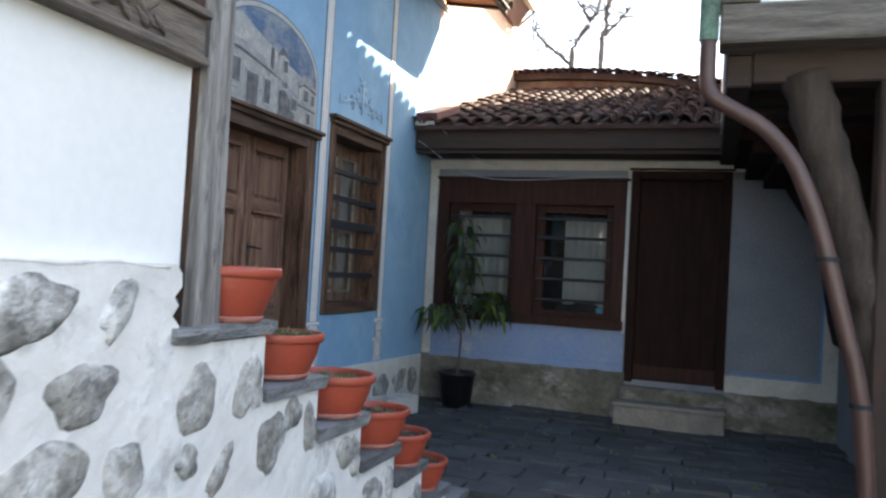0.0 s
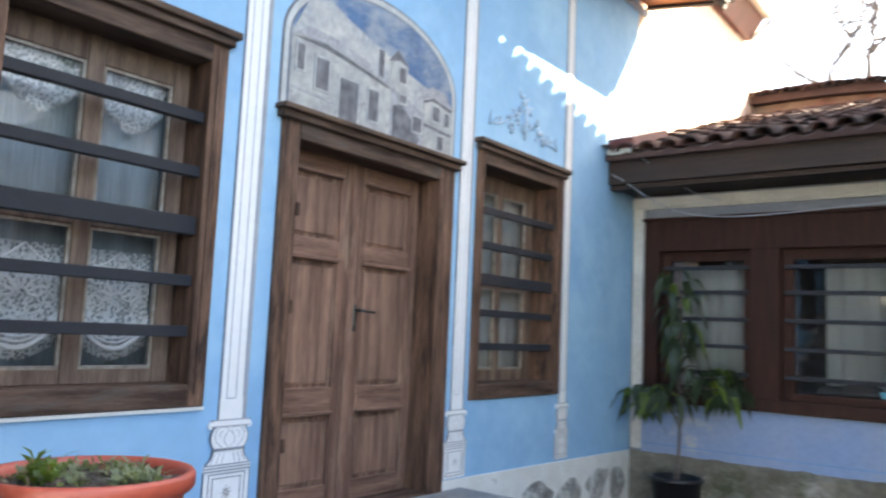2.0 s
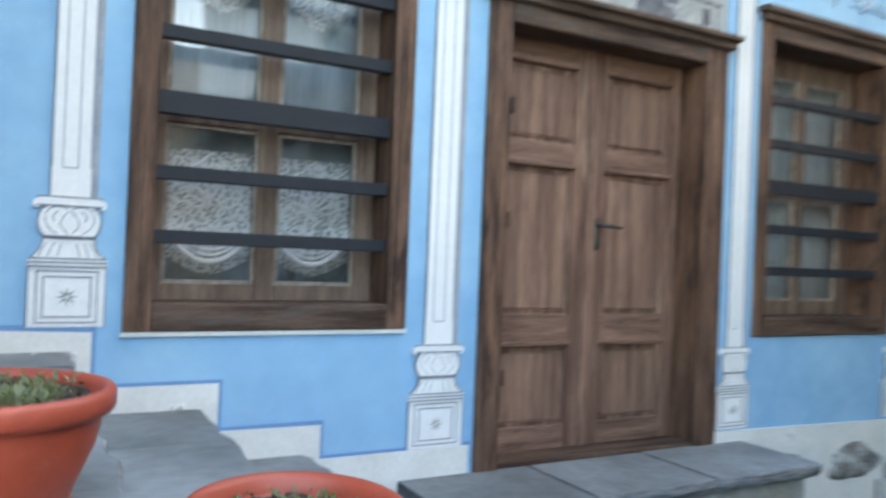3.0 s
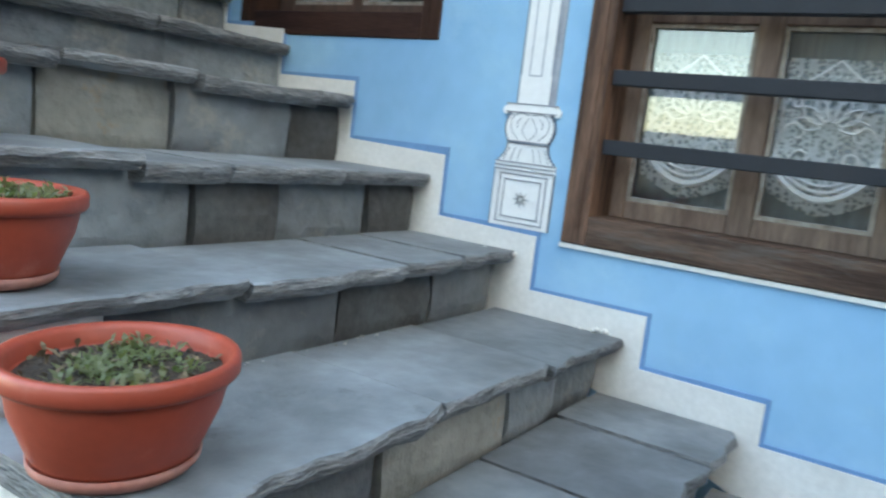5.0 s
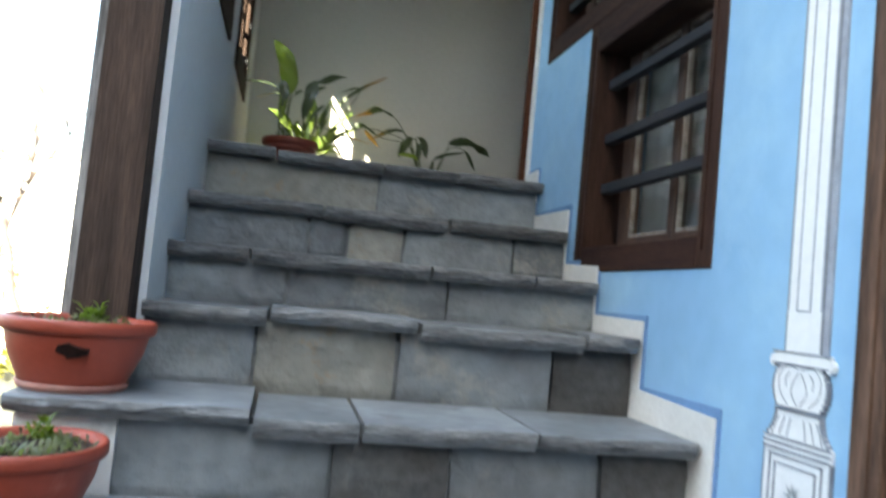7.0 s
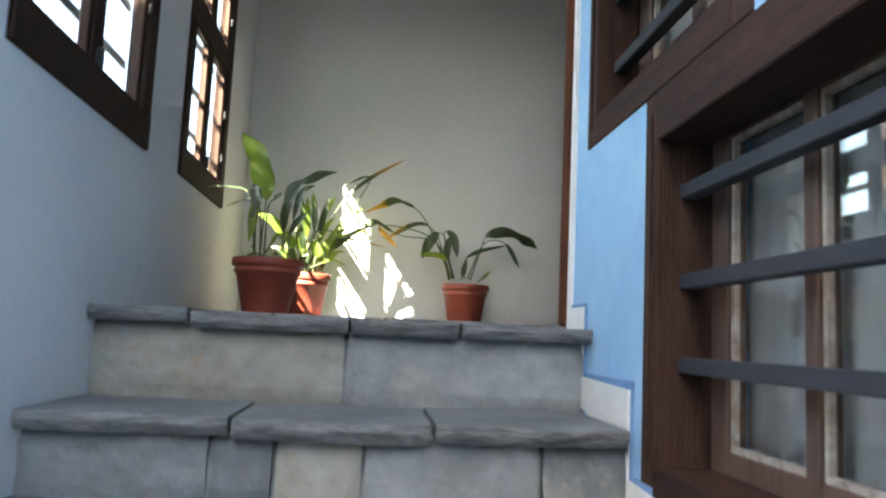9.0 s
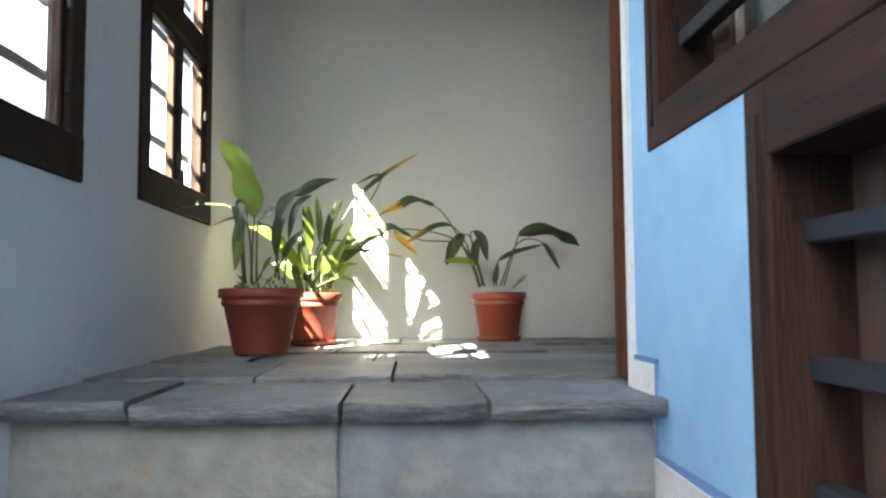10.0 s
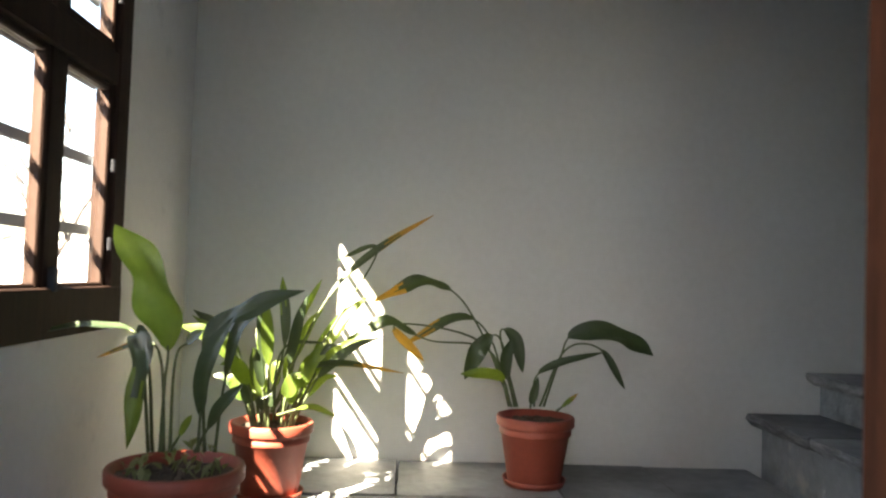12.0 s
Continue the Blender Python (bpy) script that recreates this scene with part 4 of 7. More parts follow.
# ---- stair ----
def slab_mesh(name, x0, x1, y0, y1, th, rnd, rough=0.012):
    """Flagstone: flat top, chipped front edge (towards +y), uneven thickness. Top at z = 0."""
    n = max(5, int((x1 - x0) / 0.045))
    ph = rnd.uniform(0, 50)
    wave = lambda x, k: noise.noise((x * 7 + ph, k, 0)) * rough * 1.3 + noise.noise((x * 25 + ph, k, 3)) * rough * 0.6
    front = [(x0 + (x1 - x0) * i / n, y1 + wave(x0 + (x1 - x0) * i / n, 0.0)) for i in range(n + 1)]
    for j, dy in ((0, 0.018), (n, 0.018)):
        front[j] = (front[j][0], front[j][1] - 0.5 * dy * (rough > 0.006))
    bm = bmesh.new()
    cols = []
    for x, y in front:
        tk = th * (1 + 5 * wave(x, 9.0))
        cols.append([bm.verts.new((x, y + dy + (rnd.uniform(-0.0035, 0.0035) if dz else 0), -tk * dz)) for dy, dz in ((-0.003, 0), (0.002, 0.10), (0.004, 0.42), (-0.003, 0.68), (-0.018, 1.0))])
    top, bot = [c[0] for c in cols], [c[-1] for c in cols]
    tb, bb = [bm.verts.new((x, y0, 0)) for x in (x0, x1)], [bm.verts.new((x, y0, -th)) for x in (x0, x1)]
    bm.faces.new([tb[0], *top, tb[1]])
    bm.faces.new([bb[1], *bot[::-1], bb[0]])
    for i in range(n):
        for k in range(4):
            bm.faces.new((cols[i][k], cols[i][k + 1], cols[i + 1][k + 1], cols[i + 1][k]))
    bm.faces.new((tb[0], bb[0], *cols[0][::-1]))
    bm.faces.new((tb[1], *cols[-1], bb[1]))
    bm.faces.new((tb[0], tb[1], bb[1], bb[0]))
    bmesh.ops.recalc_face_normals(bm, faces=bm.faces)
    # Upright faces take the edge colour that carries some of their shade.
    for f in bm.faces:
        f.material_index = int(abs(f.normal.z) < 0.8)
    me = bpy.data.meshes.new(name)
    bm.to_mesh(me)
    bm.free()
    return me


def block_mesh(x0, x1, y0, y1, z0, z1, rnd):
    """Riser block: rough split front face towards +y, with rounded, worn arrises."""
    bm = bmesh.new()
    nx, nz, ph = 7, 4, rnd.uniform(0, 90)
    g = []
    for i in range(nx + 1):
        col = []
        for k in range(nz + 1):
            edge = (i in (0, nx)) + (k in (0, nz))
            x, z = x0 + (x1 - x0) * i / nx, z0 + (z1 - z0) * k / nz
            dy = 0.013 * noise.noise((x * 5 + ph, z * 9, 0)) + 0.006 * noise.noise((x * 17 + ph, z * 21, 4)) - 0.009 * edge
            dx = 0.004 * noise.noise((z * 24 + ph, i, 7)) if i in (0, nx) else 0
            col.append(bm.verts.new((x + dx, y1 + dy, z)))
        g.append(col)
    back = [bm.verts.new(p) for p in ((x0, y0, z0), (x1, y0, z0), (x1, y0, z1), (x0, y0, z1))]
    for i in range(nx):
        for k in range(nz):
            bm.faces.new((g[i][k], g[i + 1][k], g[i + 1][k + 1], g[i][k + 1]))
    bm.faces.new([back[1], back[0], *[c[0] for c in g]])
    bm.faces.new([back[3], back[2], *[c[nz] for c in g[::-1]]])
    bm.faces.new([back[0], back[3], *g[0][::-1]])
    bm.faces.new([back[2], back[1], *g[nx]])
    bmesh.ops.recalc_face_normals(bm, faces=bm.faces)
    me = bpy.data.meshes.new("riser_stone")
    bm.to_mesh(me)
    bm.free()
    return me


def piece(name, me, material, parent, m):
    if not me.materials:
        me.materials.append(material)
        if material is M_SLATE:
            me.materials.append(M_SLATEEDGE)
    ob = new(name, me)
    ob.parent = parent
    ob.matrix_basis = m
    return ob


XE = XO + 0.035      # open edge of the lower treads
core = [(XW, XO - 0.03, (YB if i == 0 else STEPS[i - 1][0] - 0.10), y - 0.09, -0.2, z - 0.065) for i, (y, z) in enumerate(STEPS)]
core[0] = (-6.3, XO - 0.03, YB, STEPS[0][0] - 0.09, -0.2, STEPS[0][1] - 0.06)
stair = tagged(part("stair", B(*core), M_RISER), "old slate stair beside the blue wall", "stair", kind="structure")
JOINTS = {1: (-1.95, -2.42), 2: (-1.72, -2.30, -2.66), 3: (-1.80, -2.22, -2.72), 4: (-1.79, -2.04, -2.47), 5: (-1.80, -2.33, -2.60), 6: (-1.97, -2.43), 7: (-1.75, -2.2, -2.6), 8: (-1.9, -2.5), 9: (-1.7, -2.2, -2.6), 10: (-2.0, -2.45)}
RJOINTS = {0: (-2.19,), 1: (-1.90, -2.05, -2.26, -2.69), 2: (-1.84, -2.37), 3: (-1.77, -2.17, -2.64), 4: (-1.98, -2.27, -2.66), 5: (-1.66, -2.15, -2.55), 6: (-1.85, -2.35, -2.62), 7: (-1.7, -2.3), 8: (-1.9, -2.5), 9: (-1.7, -2.4), 10: (-2.1,)}
WARM = {(0, 0), (1, 2), (3, 1), (6, 1)}
DARKR = {(4, 1), (3, 3), (5, 2), (4, 3)}
rs = random.Random(4)
for i, (y, z) in enumerate(STEPS):
    xo = XI + 0.004 if i < 4 else XE
    below = STEPS[i + 1][1] if i + 1 < len(STEPS) else G
    if i:
        xs = [xo, *JOINTS[i], XW + 0.016]
        back = STEPS[i - 1][0] - 0.045
        for a, b in zip(xs, xs[1:]):
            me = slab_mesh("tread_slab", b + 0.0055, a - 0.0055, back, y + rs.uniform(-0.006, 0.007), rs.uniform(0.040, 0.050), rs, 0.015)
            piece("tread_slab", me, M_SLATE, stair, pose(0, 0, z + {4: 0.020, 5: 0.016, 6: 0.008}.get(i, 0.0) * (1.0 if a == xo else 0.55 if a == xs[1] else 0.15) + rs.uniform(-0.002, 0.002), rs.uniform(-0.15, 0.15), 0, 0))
    xs = [xo - (0.02 if i > 3 else 0), *RJOINTS[i], XW + 0.002]
    for k, (a, b) in enumerate(zip(xs, xs[1:])):
        me = block_mesh(b + 0.0055, a - 0.0055, y - 0.16, y - 0.062 + rs.uniform(-0.012, 0.010), below - 0.02, z - (0.022 if k == 0 and i in (4, 5) else 0.036), rs)
        piece("riser_stone", me, M_RISERWARM if (i, k) in WARM else (M_RISERDARK if (i, k) in DARKR else M_RISER), stair, Matrix())
# porch floor flagstones
ys = [0.70, 0.26, -0.28, -0.72, -1.22, YB + 0.0]
xj = [(XI, -1.75, -2.20, -2.52, -2.93), (XI, -1.93, -2.30, -2.95, -3.66), (XI, -1.80, -2.22, -2.60, -3.15, -3.66), (XI, -2.05, -2.45, -2.9, -3.3, -3.66), (XI, -1.85, -2.30, -2.85, -3.25, -3.66)]
for r in range(5):
    for a, b in zip(xj[r], xj[r][1:]):
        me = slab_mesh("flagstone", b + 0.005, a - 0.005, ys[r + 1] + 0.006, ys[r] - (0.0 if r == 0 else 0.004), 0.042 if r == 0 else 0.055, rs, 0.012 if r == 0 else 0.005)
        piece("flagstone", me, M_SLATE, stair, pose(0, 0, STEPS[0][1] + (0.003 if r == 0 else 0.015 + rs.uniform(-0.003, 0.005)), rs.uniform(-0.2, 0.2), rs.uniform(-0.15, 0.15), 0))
# door stone
for a, b in ((3.60, 4.18), (4.19, 4.78), (4.79, 5.42)):
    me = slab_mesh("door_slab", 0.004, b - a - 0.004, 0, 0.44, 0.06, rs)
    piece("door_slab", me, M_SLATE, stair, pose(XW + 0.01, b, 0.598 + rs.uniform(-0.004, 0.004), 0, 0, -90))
for a, b in ((3.66, 4.4), (4.41, 5.0), (5.01, 5.37)):
    bm = B((XW + 0.01, XW + 0.41 + rs.uniform(-0.01, 0.01), a, b, 0.0, 0.545), bevel=0.01)
    me = bpy.data.meshes.new("riser_stone")
    bm.to_mesh(me)
    bm.free()
    piece("riser_stone", me, M_RISERWARM if a > 4.3 else M_RISER, stair, Matrix())
# upper stair that leaves the porch
up = tagged(part("stair_upper", B((-6.2, -3.72, YB, -0.9, 2.1, 2.33), (-6.2, -3.95, YB, -0.9, 2.33, 2.495)), M_RISER), "short slate stair leaving the porch", "stair", kind="structure")
for k, (x, z) in enumerate(((-3.655, 2.38), (-3.885, 2.545))):
    for a, b in ((YB, -1.24), (-1.235, -0.85)):
        me = slab_mesh("tread_slab", a + 0.003, b - 0.003, 0, 0.40, 0.045, rs, 0.008)
        piece("tread_slab", me, M_SLATE, up, Matrix.Translation((x - 0.40, 0, z)) @ Matrix(((0, 1, 0, 0), (1, 0, 0, 0), (0, 0, 1, 0), (0, 0, 0, 1))))

# ---- masonry below the porch and beside the stair ----
prof = [(YB - 0.25, -0.2), (YB - 0.25, 1.478), (1.645, 1.478), (1.668, 1.455), (1.671, 1.42), (1.645, 1.395), (1.662, 1.372), (1.64, 1.345), (1.668, 1.32), (1.66, STEPS[4][1] - 0.024)]
for i in range(4, len(STEPS)):
    y, z = STEPS[i]
    prof += [(y - 0.05, z - 0.036 + (0.012 if i < 6 else 0.0))]
    if i + 1 < len(STEPS):
        prof += [(y - 0.05, STEPS[i + 1][1] - 0.036 + (0.012 if i < 5 else 0.0))]
prof += [(STEPS[-1][0] - 0.05, -0.2)]
msn = tagged(part("wall_stone_base", prism(prof, "x", XO - 0.20, XO + 0.012), M_MORTAR), "white painted rubble masonry with bare grey stones", "wall", kind="structure")
lip = bmesh.new()
lip_pts = [(XO + 0.008, -0.6 + 0.06 * i, 1.474 + 0.012 * noise.noise((i * 0.37, 2.0, 0))) for i in range(38)]
tube(lip_pts, [0.006 + 0.006 * noise.noise((i * 0.75, 8.0, 0)) for i in range(38)], 7, lip)
part("mortar_lip", lip, M_MORTAR, msn, "ragged mortar edge along the masonry top", smooth=True)
SPOTS = [(1.19, 1.37, 0.13, 0.075, 0.3), (1.45, 1.37, 0.045, 0.085, -0.5), (1.355, 1.185, 0.1, 0.075, 0.15), (1.765, 1.115, 0.082, 0.1, -0.4), (1.985, 1.115, 0.052, 0.092, -0.25), (1.735, 0.955, 0.045, 0.05, 0.2), (1.885, 0.9, 0.035, 0.085, -0.6), (1.26, 1.02, 0.14, 0.075, 0.1), (1.5, 0.975, 0.07, 0.085, 0.3), (1.12, 1.2, 0.05, 0.09, -0.3), (0.95, 1.36, 0.09, 0.07, 0.1), (1.05, 0.83, 0.13, 0.08, 0.0), (1.42, 0.78, 0.1, 0.06, 0.3), (1.66, 0.77, 0.09, 0.075, -0.2), (1.95, 0.72, 0.1, 0.07, 0.2), (2.15, 0.93, 0.08, 0.1, -0.5), (2.28, 1.0, 0.06, 0.055, 0.2)]
# further bare stones, scattered over the lower part of the masonry
rm = random.Random(31)
for _ in range(900):
    y, z, a, b = rm.uniform(0.3, 4.0), rm.uniform(0.25, 1.3), rm.uniform(0.08, 0.13), rm.uniform(0.06, 0.095)
    top = 1.45 if y < 1.65 else min(h for g, h in STEPS if g - 0.40 < y + a) - 0.06 if y + a < 4.2 else 0.0
    if z + b < top and all(((y - q[0]) / (a + q[2] + 0.03)) ** 2 + ((z - q[1]) / (b + q[3] + 0.03)) ** 2 > 1 for q in SPOTS):
        SPOTS.append((y, z, a, b, rm.uniform(-0.4, 0.3)))
for i, (y, z, a, b, rot) in enumerate(SPOTS):
    put_stone(msn, XO + 0.010, y, z, a, b, rot, i)
# ragged slab end at the foot of the post
end_me = slab_mesh("tread_slab", -0.09, 0.085, 0.0, 0.085, 0.045, random.Random(6), 0.014)
piece("tread_slab", end_me, M_SLATE, stair, pose(XO - 0.045, 1.725, STEPS[4][1] + 0.022, 0, 0, -90))
# side ends of the treads' risers
for i in range(5, len(STEPS)):
    y, z = STEPS[i - 1]
    put_stone(msn, XO + 0.010, y - 0.10, z - 0.16, 0.045, 0.09, 0.2, i)

# ---- porch timber ----
post = thing("porch_post", "weathered timber porch post standing on the stair", "post", at=(0, 0, STEPS[4][1]))
zb = STEPS[4][1]
part("shaft", prism([(1.712, 0), (1.852, 0), (1.837, 0.9), (1.84, 4.38 - zb), (1.728, 4.38 - zb), (1.728, 0.9)], "x", -1.452, -1.318), M_POSTB, post)
part("bleached_face", prism([(1.714, 0), (1.850, 0), (1.835, 0.9), (1.838, 4.38 - zb), (1.730, 4.38 - zb), (1.730, 0.9)], "x", -1.3178, XO + 0.004), M_GREYWOOD, post, "grey sun-bleached outer board")
bea = thing("porch_beam", "grey weathered carved beam in the porch wall", "beam", at=(0, 0, 2.0))
part("timber", B((XI + 0.062, XO + 0.012, YB, 1.705, 0.0, 0.15), bevel=0.006), M_GREYBEAM, bea)
part("bottom_moulding", B((XO + 0.012, XO + 0.03, YB, 1.705, 0.0, 0.022), bevel=0.004), M_GREYBEAM, bea)
part("top_moulding", B((XO + 0.012, XO + 0.03, YB, 1.705, 0.125, 0.148), bevel=0.004), M_GREYBEAM, bea)
for k in range(6):
    y = 1.36 - 0.5 * k
    cv = bmesh.new()
    for s_ in (-1, 1):
        tube([(XO + 0.014, y + s_ * q * 0.16, 0.075 + 0.03 * math.sin(q * 5)) for q in [i / 8 for i in range(9)]], [0.012 - 0.001 * i for i in range(9)], 6, cv)
        for j in range(5):
            tube([(XO + 0.013, y + s_ * (0.02 + 0.03 * j), 0.075), (XO + 0.020, y + s_ * (0.045 + 0.03 * j), 0.075 + 0.028 * (1 if j % 2 else -1)), (XO + 0.013, y + s_ * (0.06 + 0.03 * j), 0.075 + 0.04 * (1 if j % 2 else -1))], [0.004, 0.009, 0.002], 6, cv)
    part("carving", cv, M_GREYBEAM, bea, smooth=True)
    part("boss", lathe([(0, 0.022), (0.012, 0.020), (0.022, 0.010), (0.024, 0)], 14), M_GREYBEAM, bea, smooth=True).matrix_basis = pose(XO + 0.012, y, 0.075, 0, 90, 0)


def porch_window(name, y0, y1, z0, z1, label):
    """Dark timber window in the porch wall: casing inside, two by two lights, iron bars outside."""
    w = thing(name, label, "window", kind="structure", at=(XI, (y0 + y1) / 2, z0))
    c = (y1 - y0) / 2
    h = z1 - z0
    cw = 0.085
    T = 0.06
    part("casing_side", bevbox((-0.012, T - 0.005, -c, -c + cw, 0, h)), M_WOODDK, w)
    part("casing_side", bevbox((-0.012, T - 0.005, c - cw, c, 0, h)), M_WOODDK, w)
    part("casing_sill", bevbox((-0.014, T - 0.005, -c, c, -0.02, 0.10)), M_WOODDK, w)
    part("casing_head", bevbox((-0.02, T - 0.005, -c + cw, c - cw, h - 0.09, h)), M_WOODDK, w)
    x0, x1 = 0.0, 0.038
    mid = h * 0.46
    part("mullion", bevbox((x0, x1, -0.035, 0.035, 0.075, h - 0.09)), M_WOODDK, w)
    part("transom", bevbox((x0 - 0.01, x1 + 0.004, -c + cw, c - cw, mid - 0.045, mid + 0.045)), M_WOODDK, w)
    for s in (-1, 1):
        a, b = sorted((s * 0.035, s * (c - cw)))
        for r0, r1 in ((0.075, mid - 0.045), (mid + 0.045, h - 0.09)):
            part("sash", bevbox((x0 + 0.004, x1 - 0.004, a, a + 0.024, r0, r1), (x0 + 0.004, x1 - 0.004, b - 0.024, b, r0, r1), (x0 + 0.004, x1 - 0.004, a + 0.024, b - 0.024, r0, r0 + 0.035), (x0 + 0.004, x1 - 0.004, a + 0.024, b - 0.024, r1 - 0.02, r1)), M_WOODDK, w)
            g = part("pane", B((0.017, 0.021, a + 0.024, b - 0.024, r0 + 0.035, r1 - 0.02)), M_GLASS, w)
            g.visible_shadow = False
        for z in (0.2, 0.42, 0.9, 1.1):
            part("hinge", tube([(x0 - 0.004, s * (c - cw - 0.004), z), (x0 - 0.004, s * (c - cw - 0.004), z + 0.035)], 0.007, 6), M_IRON, w)
    for z in (0.24, 0.44, 0.66, 0.9, 1.12):
        part("iron_bar", bevbox((T + 0.01, T + 0.022, -c + cw * 0.5, c - cw * 0.5, z, z + 0.03), bev=0.003), M_IRON, w, "flat iron bar outside the glass")
    part("latch", bevbox((x0 - 0.02, x0, -0.012, 0.012, 0.09, 0.15)), M_IRON, w)


M_WOODDK = mat("dark_brown_window_wood", (0.040, 0.020, 0.014), 0.7, 0.4, 3, 0.4, 26, tint=(0.020, 0.011, 0.008), spec=0.2, stretch=(9, 9, 0.9))
porch_window("window_5", 0.30, 1.30, 2.70, 4.26, "dark timber porch window, upper stair")
porch_window("window_6", -1.005, -0.14, 2.715, 4.26, "dark timber porch window beside the plants")

# crumbs of plaster and grit in the stair's corners
def crumbs(name, spots, n, spread, size, material, label, seed):
    r = random.Random(seed)
    bm = bmesh.new()
    for x, y, z in spots:
        for _ in range(n):
            q = size * r.uniform(0.4, 1.3)
            bmesh.ops.create_icosphere(bm, subdivisions=1, radius=q, matrix=Matrix.LocRotScale((x + r.uniform(-spread[0], spread[0]), y + r.uniform(-spread[1], spread[1]), z + q * 0.4), Euler((r.uniform(0, 3), r.uniform(0, 3), 0)), (1.0, r.uniform(0.6, 1.2), r.uniform(0.4, 0.8))))
    return tagged(part(name, bm, material), label, "debris", kind="stuff")


crumbs("plaster_crumbs", [(XW + 0.035, 2.46, STEPS[5][1]), (XW + 0.035, 2.80, STEPS[6][1]), (XW + 0.03, 3.75, STEPS[8][1])], 8, (0.02, 0.06), 0.008, M_BAND, "white crumbled plaster on the treads", 2)
crumbs("grit", [(-1.75, 2.47, STEPS[6][1]), (-2.1, 2.47, STEPS[6][1]), (-2.5, 2.10, STEPS[5][1]), (-1.6, 2.85, STEPS[7][1])], 14, (0.16, 0.012), 0.0055, M_STONE, "fine grit swept against the risers", 3)

# ---- low house: trims, window, door, step ----
tagged(part("trim_low_cornice", B((XW + 0.02, 1.2, YF - 0.05, YF, 2.60, 2.675), (XW + 0.02, 1.2, YF - 0.03, YF, 2.585, 2.60)), M_CREAM), "cream cornice under the eave", "cornice", kind="structure")
tagged(part("trim_low_frame", B((XW + 0.02, -2.80, YF - 0.02, YF, 0.62, 2.585), (-0.815, -0.785, YF - 0.022, YF, 0.98, 2.585)), M_CREAM), "cream painted corner and window strips", "trim", kind="structure")
tagged(part("trim_low_blue", B((-2.80, -0.79, YF - 0.012, YF, 0.60, 1.0)), M_BLUEPALE), "faded blue band below the window", "painted band", kind="structure")
tagged(part("trim_low_line", B((-2.80, -0.79, YF - 0.015, YF - 0.012, 0.665, 0.675), (0.20, 0.98, YF - 0.004, YF, 0.665, 0.685), (0.96, 0.985, YF - 0.004, YF, 0.685, 2.3), (0.22, 0.95, YF - 0.003, YF, 0.70, 0.708)), M_BLUELINE), "dark painted line on the low wall", "painted line", kind="structure")
tagged(part("trim_low_edge", B((0.985, 1.115, YF - 0.008, YF, 0.5, 2.5), (0.16, 0.985, YF - 0.008, YF, 0.5, 0.662)), M_CREAM), "cream painted edge of the low wall", "trim", kind="structure")


def rough_plinth(name, x0, x1, z1, y, seed):
    """Uneven plinth whose plaster has fallen in patches."""
    r = random.Random(seed)
    bm = bmesh.new()
    nx, nz = int((x1 - x0) / 0.05), 9
    g = [[bm.verts.new((x0 + (x1 - x0) * i / nx, y - 0.035 - 0.022 * noise.noise((i * 0.28, k * 0.45, seed)) - (0.03 if k == 0 else 0), G - 0.05 + (z1 - G + 0.05) * k / nz + (0.022 * noise.noise((i * 0.4, seed, 1.0)) if k == nz else 0))) for k in range(nz + 1)] for i in range(nx + 1)]
    top = [bm.verts.new((x0 + (x1 - x0) * i / nx, y + 0.002, g[i][nz].co.z)) for i in range(nx + 1)]
    for i in range(nx):
        for k in range(nz):
            bm.faces.new((g[i][k], g[i + 1][k], g[i + 1][k + 1], g[i][k + 1]))
        bm.faces.new((g[i][nz], g[i + 1][nz], top[i + 1], top[i]))
    return tagged(part(name, bm, M_PLINTH, smooth=True), "stained flaking plinth of the low house", "plinth", kind="structure")


rough_plinth("plinth_low_house", XW + 0.02, -0.76, 0.60, YF, 3)
rough_plinth("plinth_low_house_end", 0.16, 1.12, 0.50, YF, 7)

fw = thing("window_7", "wide brown double casement window with iron bars", "window", kind="structure", at=(0, YF, 1.04))
fz = 1.04
M_WOODFAR = mat("red_brown_window_wood", (0.052, 0.021, 0.015), 0.7, 0.35, 3, 0.4, 26, spec=0.2, tint=(0.024, 0.012, 0.010), stretch=(9, 9, 0.9))
part("casing_side", bevbox((-2.785, -2.665, -0.03, 0.20, 0.0, 1.44)), M_WOODFAR, fw)
part("casing_side", bevbox((-0.94, -0.82, -0.03, 0.20, 0.0, 1.44)), M_WOODFAR, fw)
part("casing_head", bevbox((-2.665, -0.94, -0.03, 0.20, 1.19, 1.44)), M_WOODFAR, fw)
part("middle_post", bevbox((-1.935, -1.72, -0.035, 0.20, 0.06, 1.19)), M_WOODFAR, fw)
part("sill_board", bevbox((-2.79, -0.80, -0.07, 0.20, -0.03, 0.06)), M_WOODFAR, fw)
part("cap_strip", bevbox((-2.80, -0.79, -0.055, 0.0, 1.44, 1.465)), M_WOODFAR, fw)
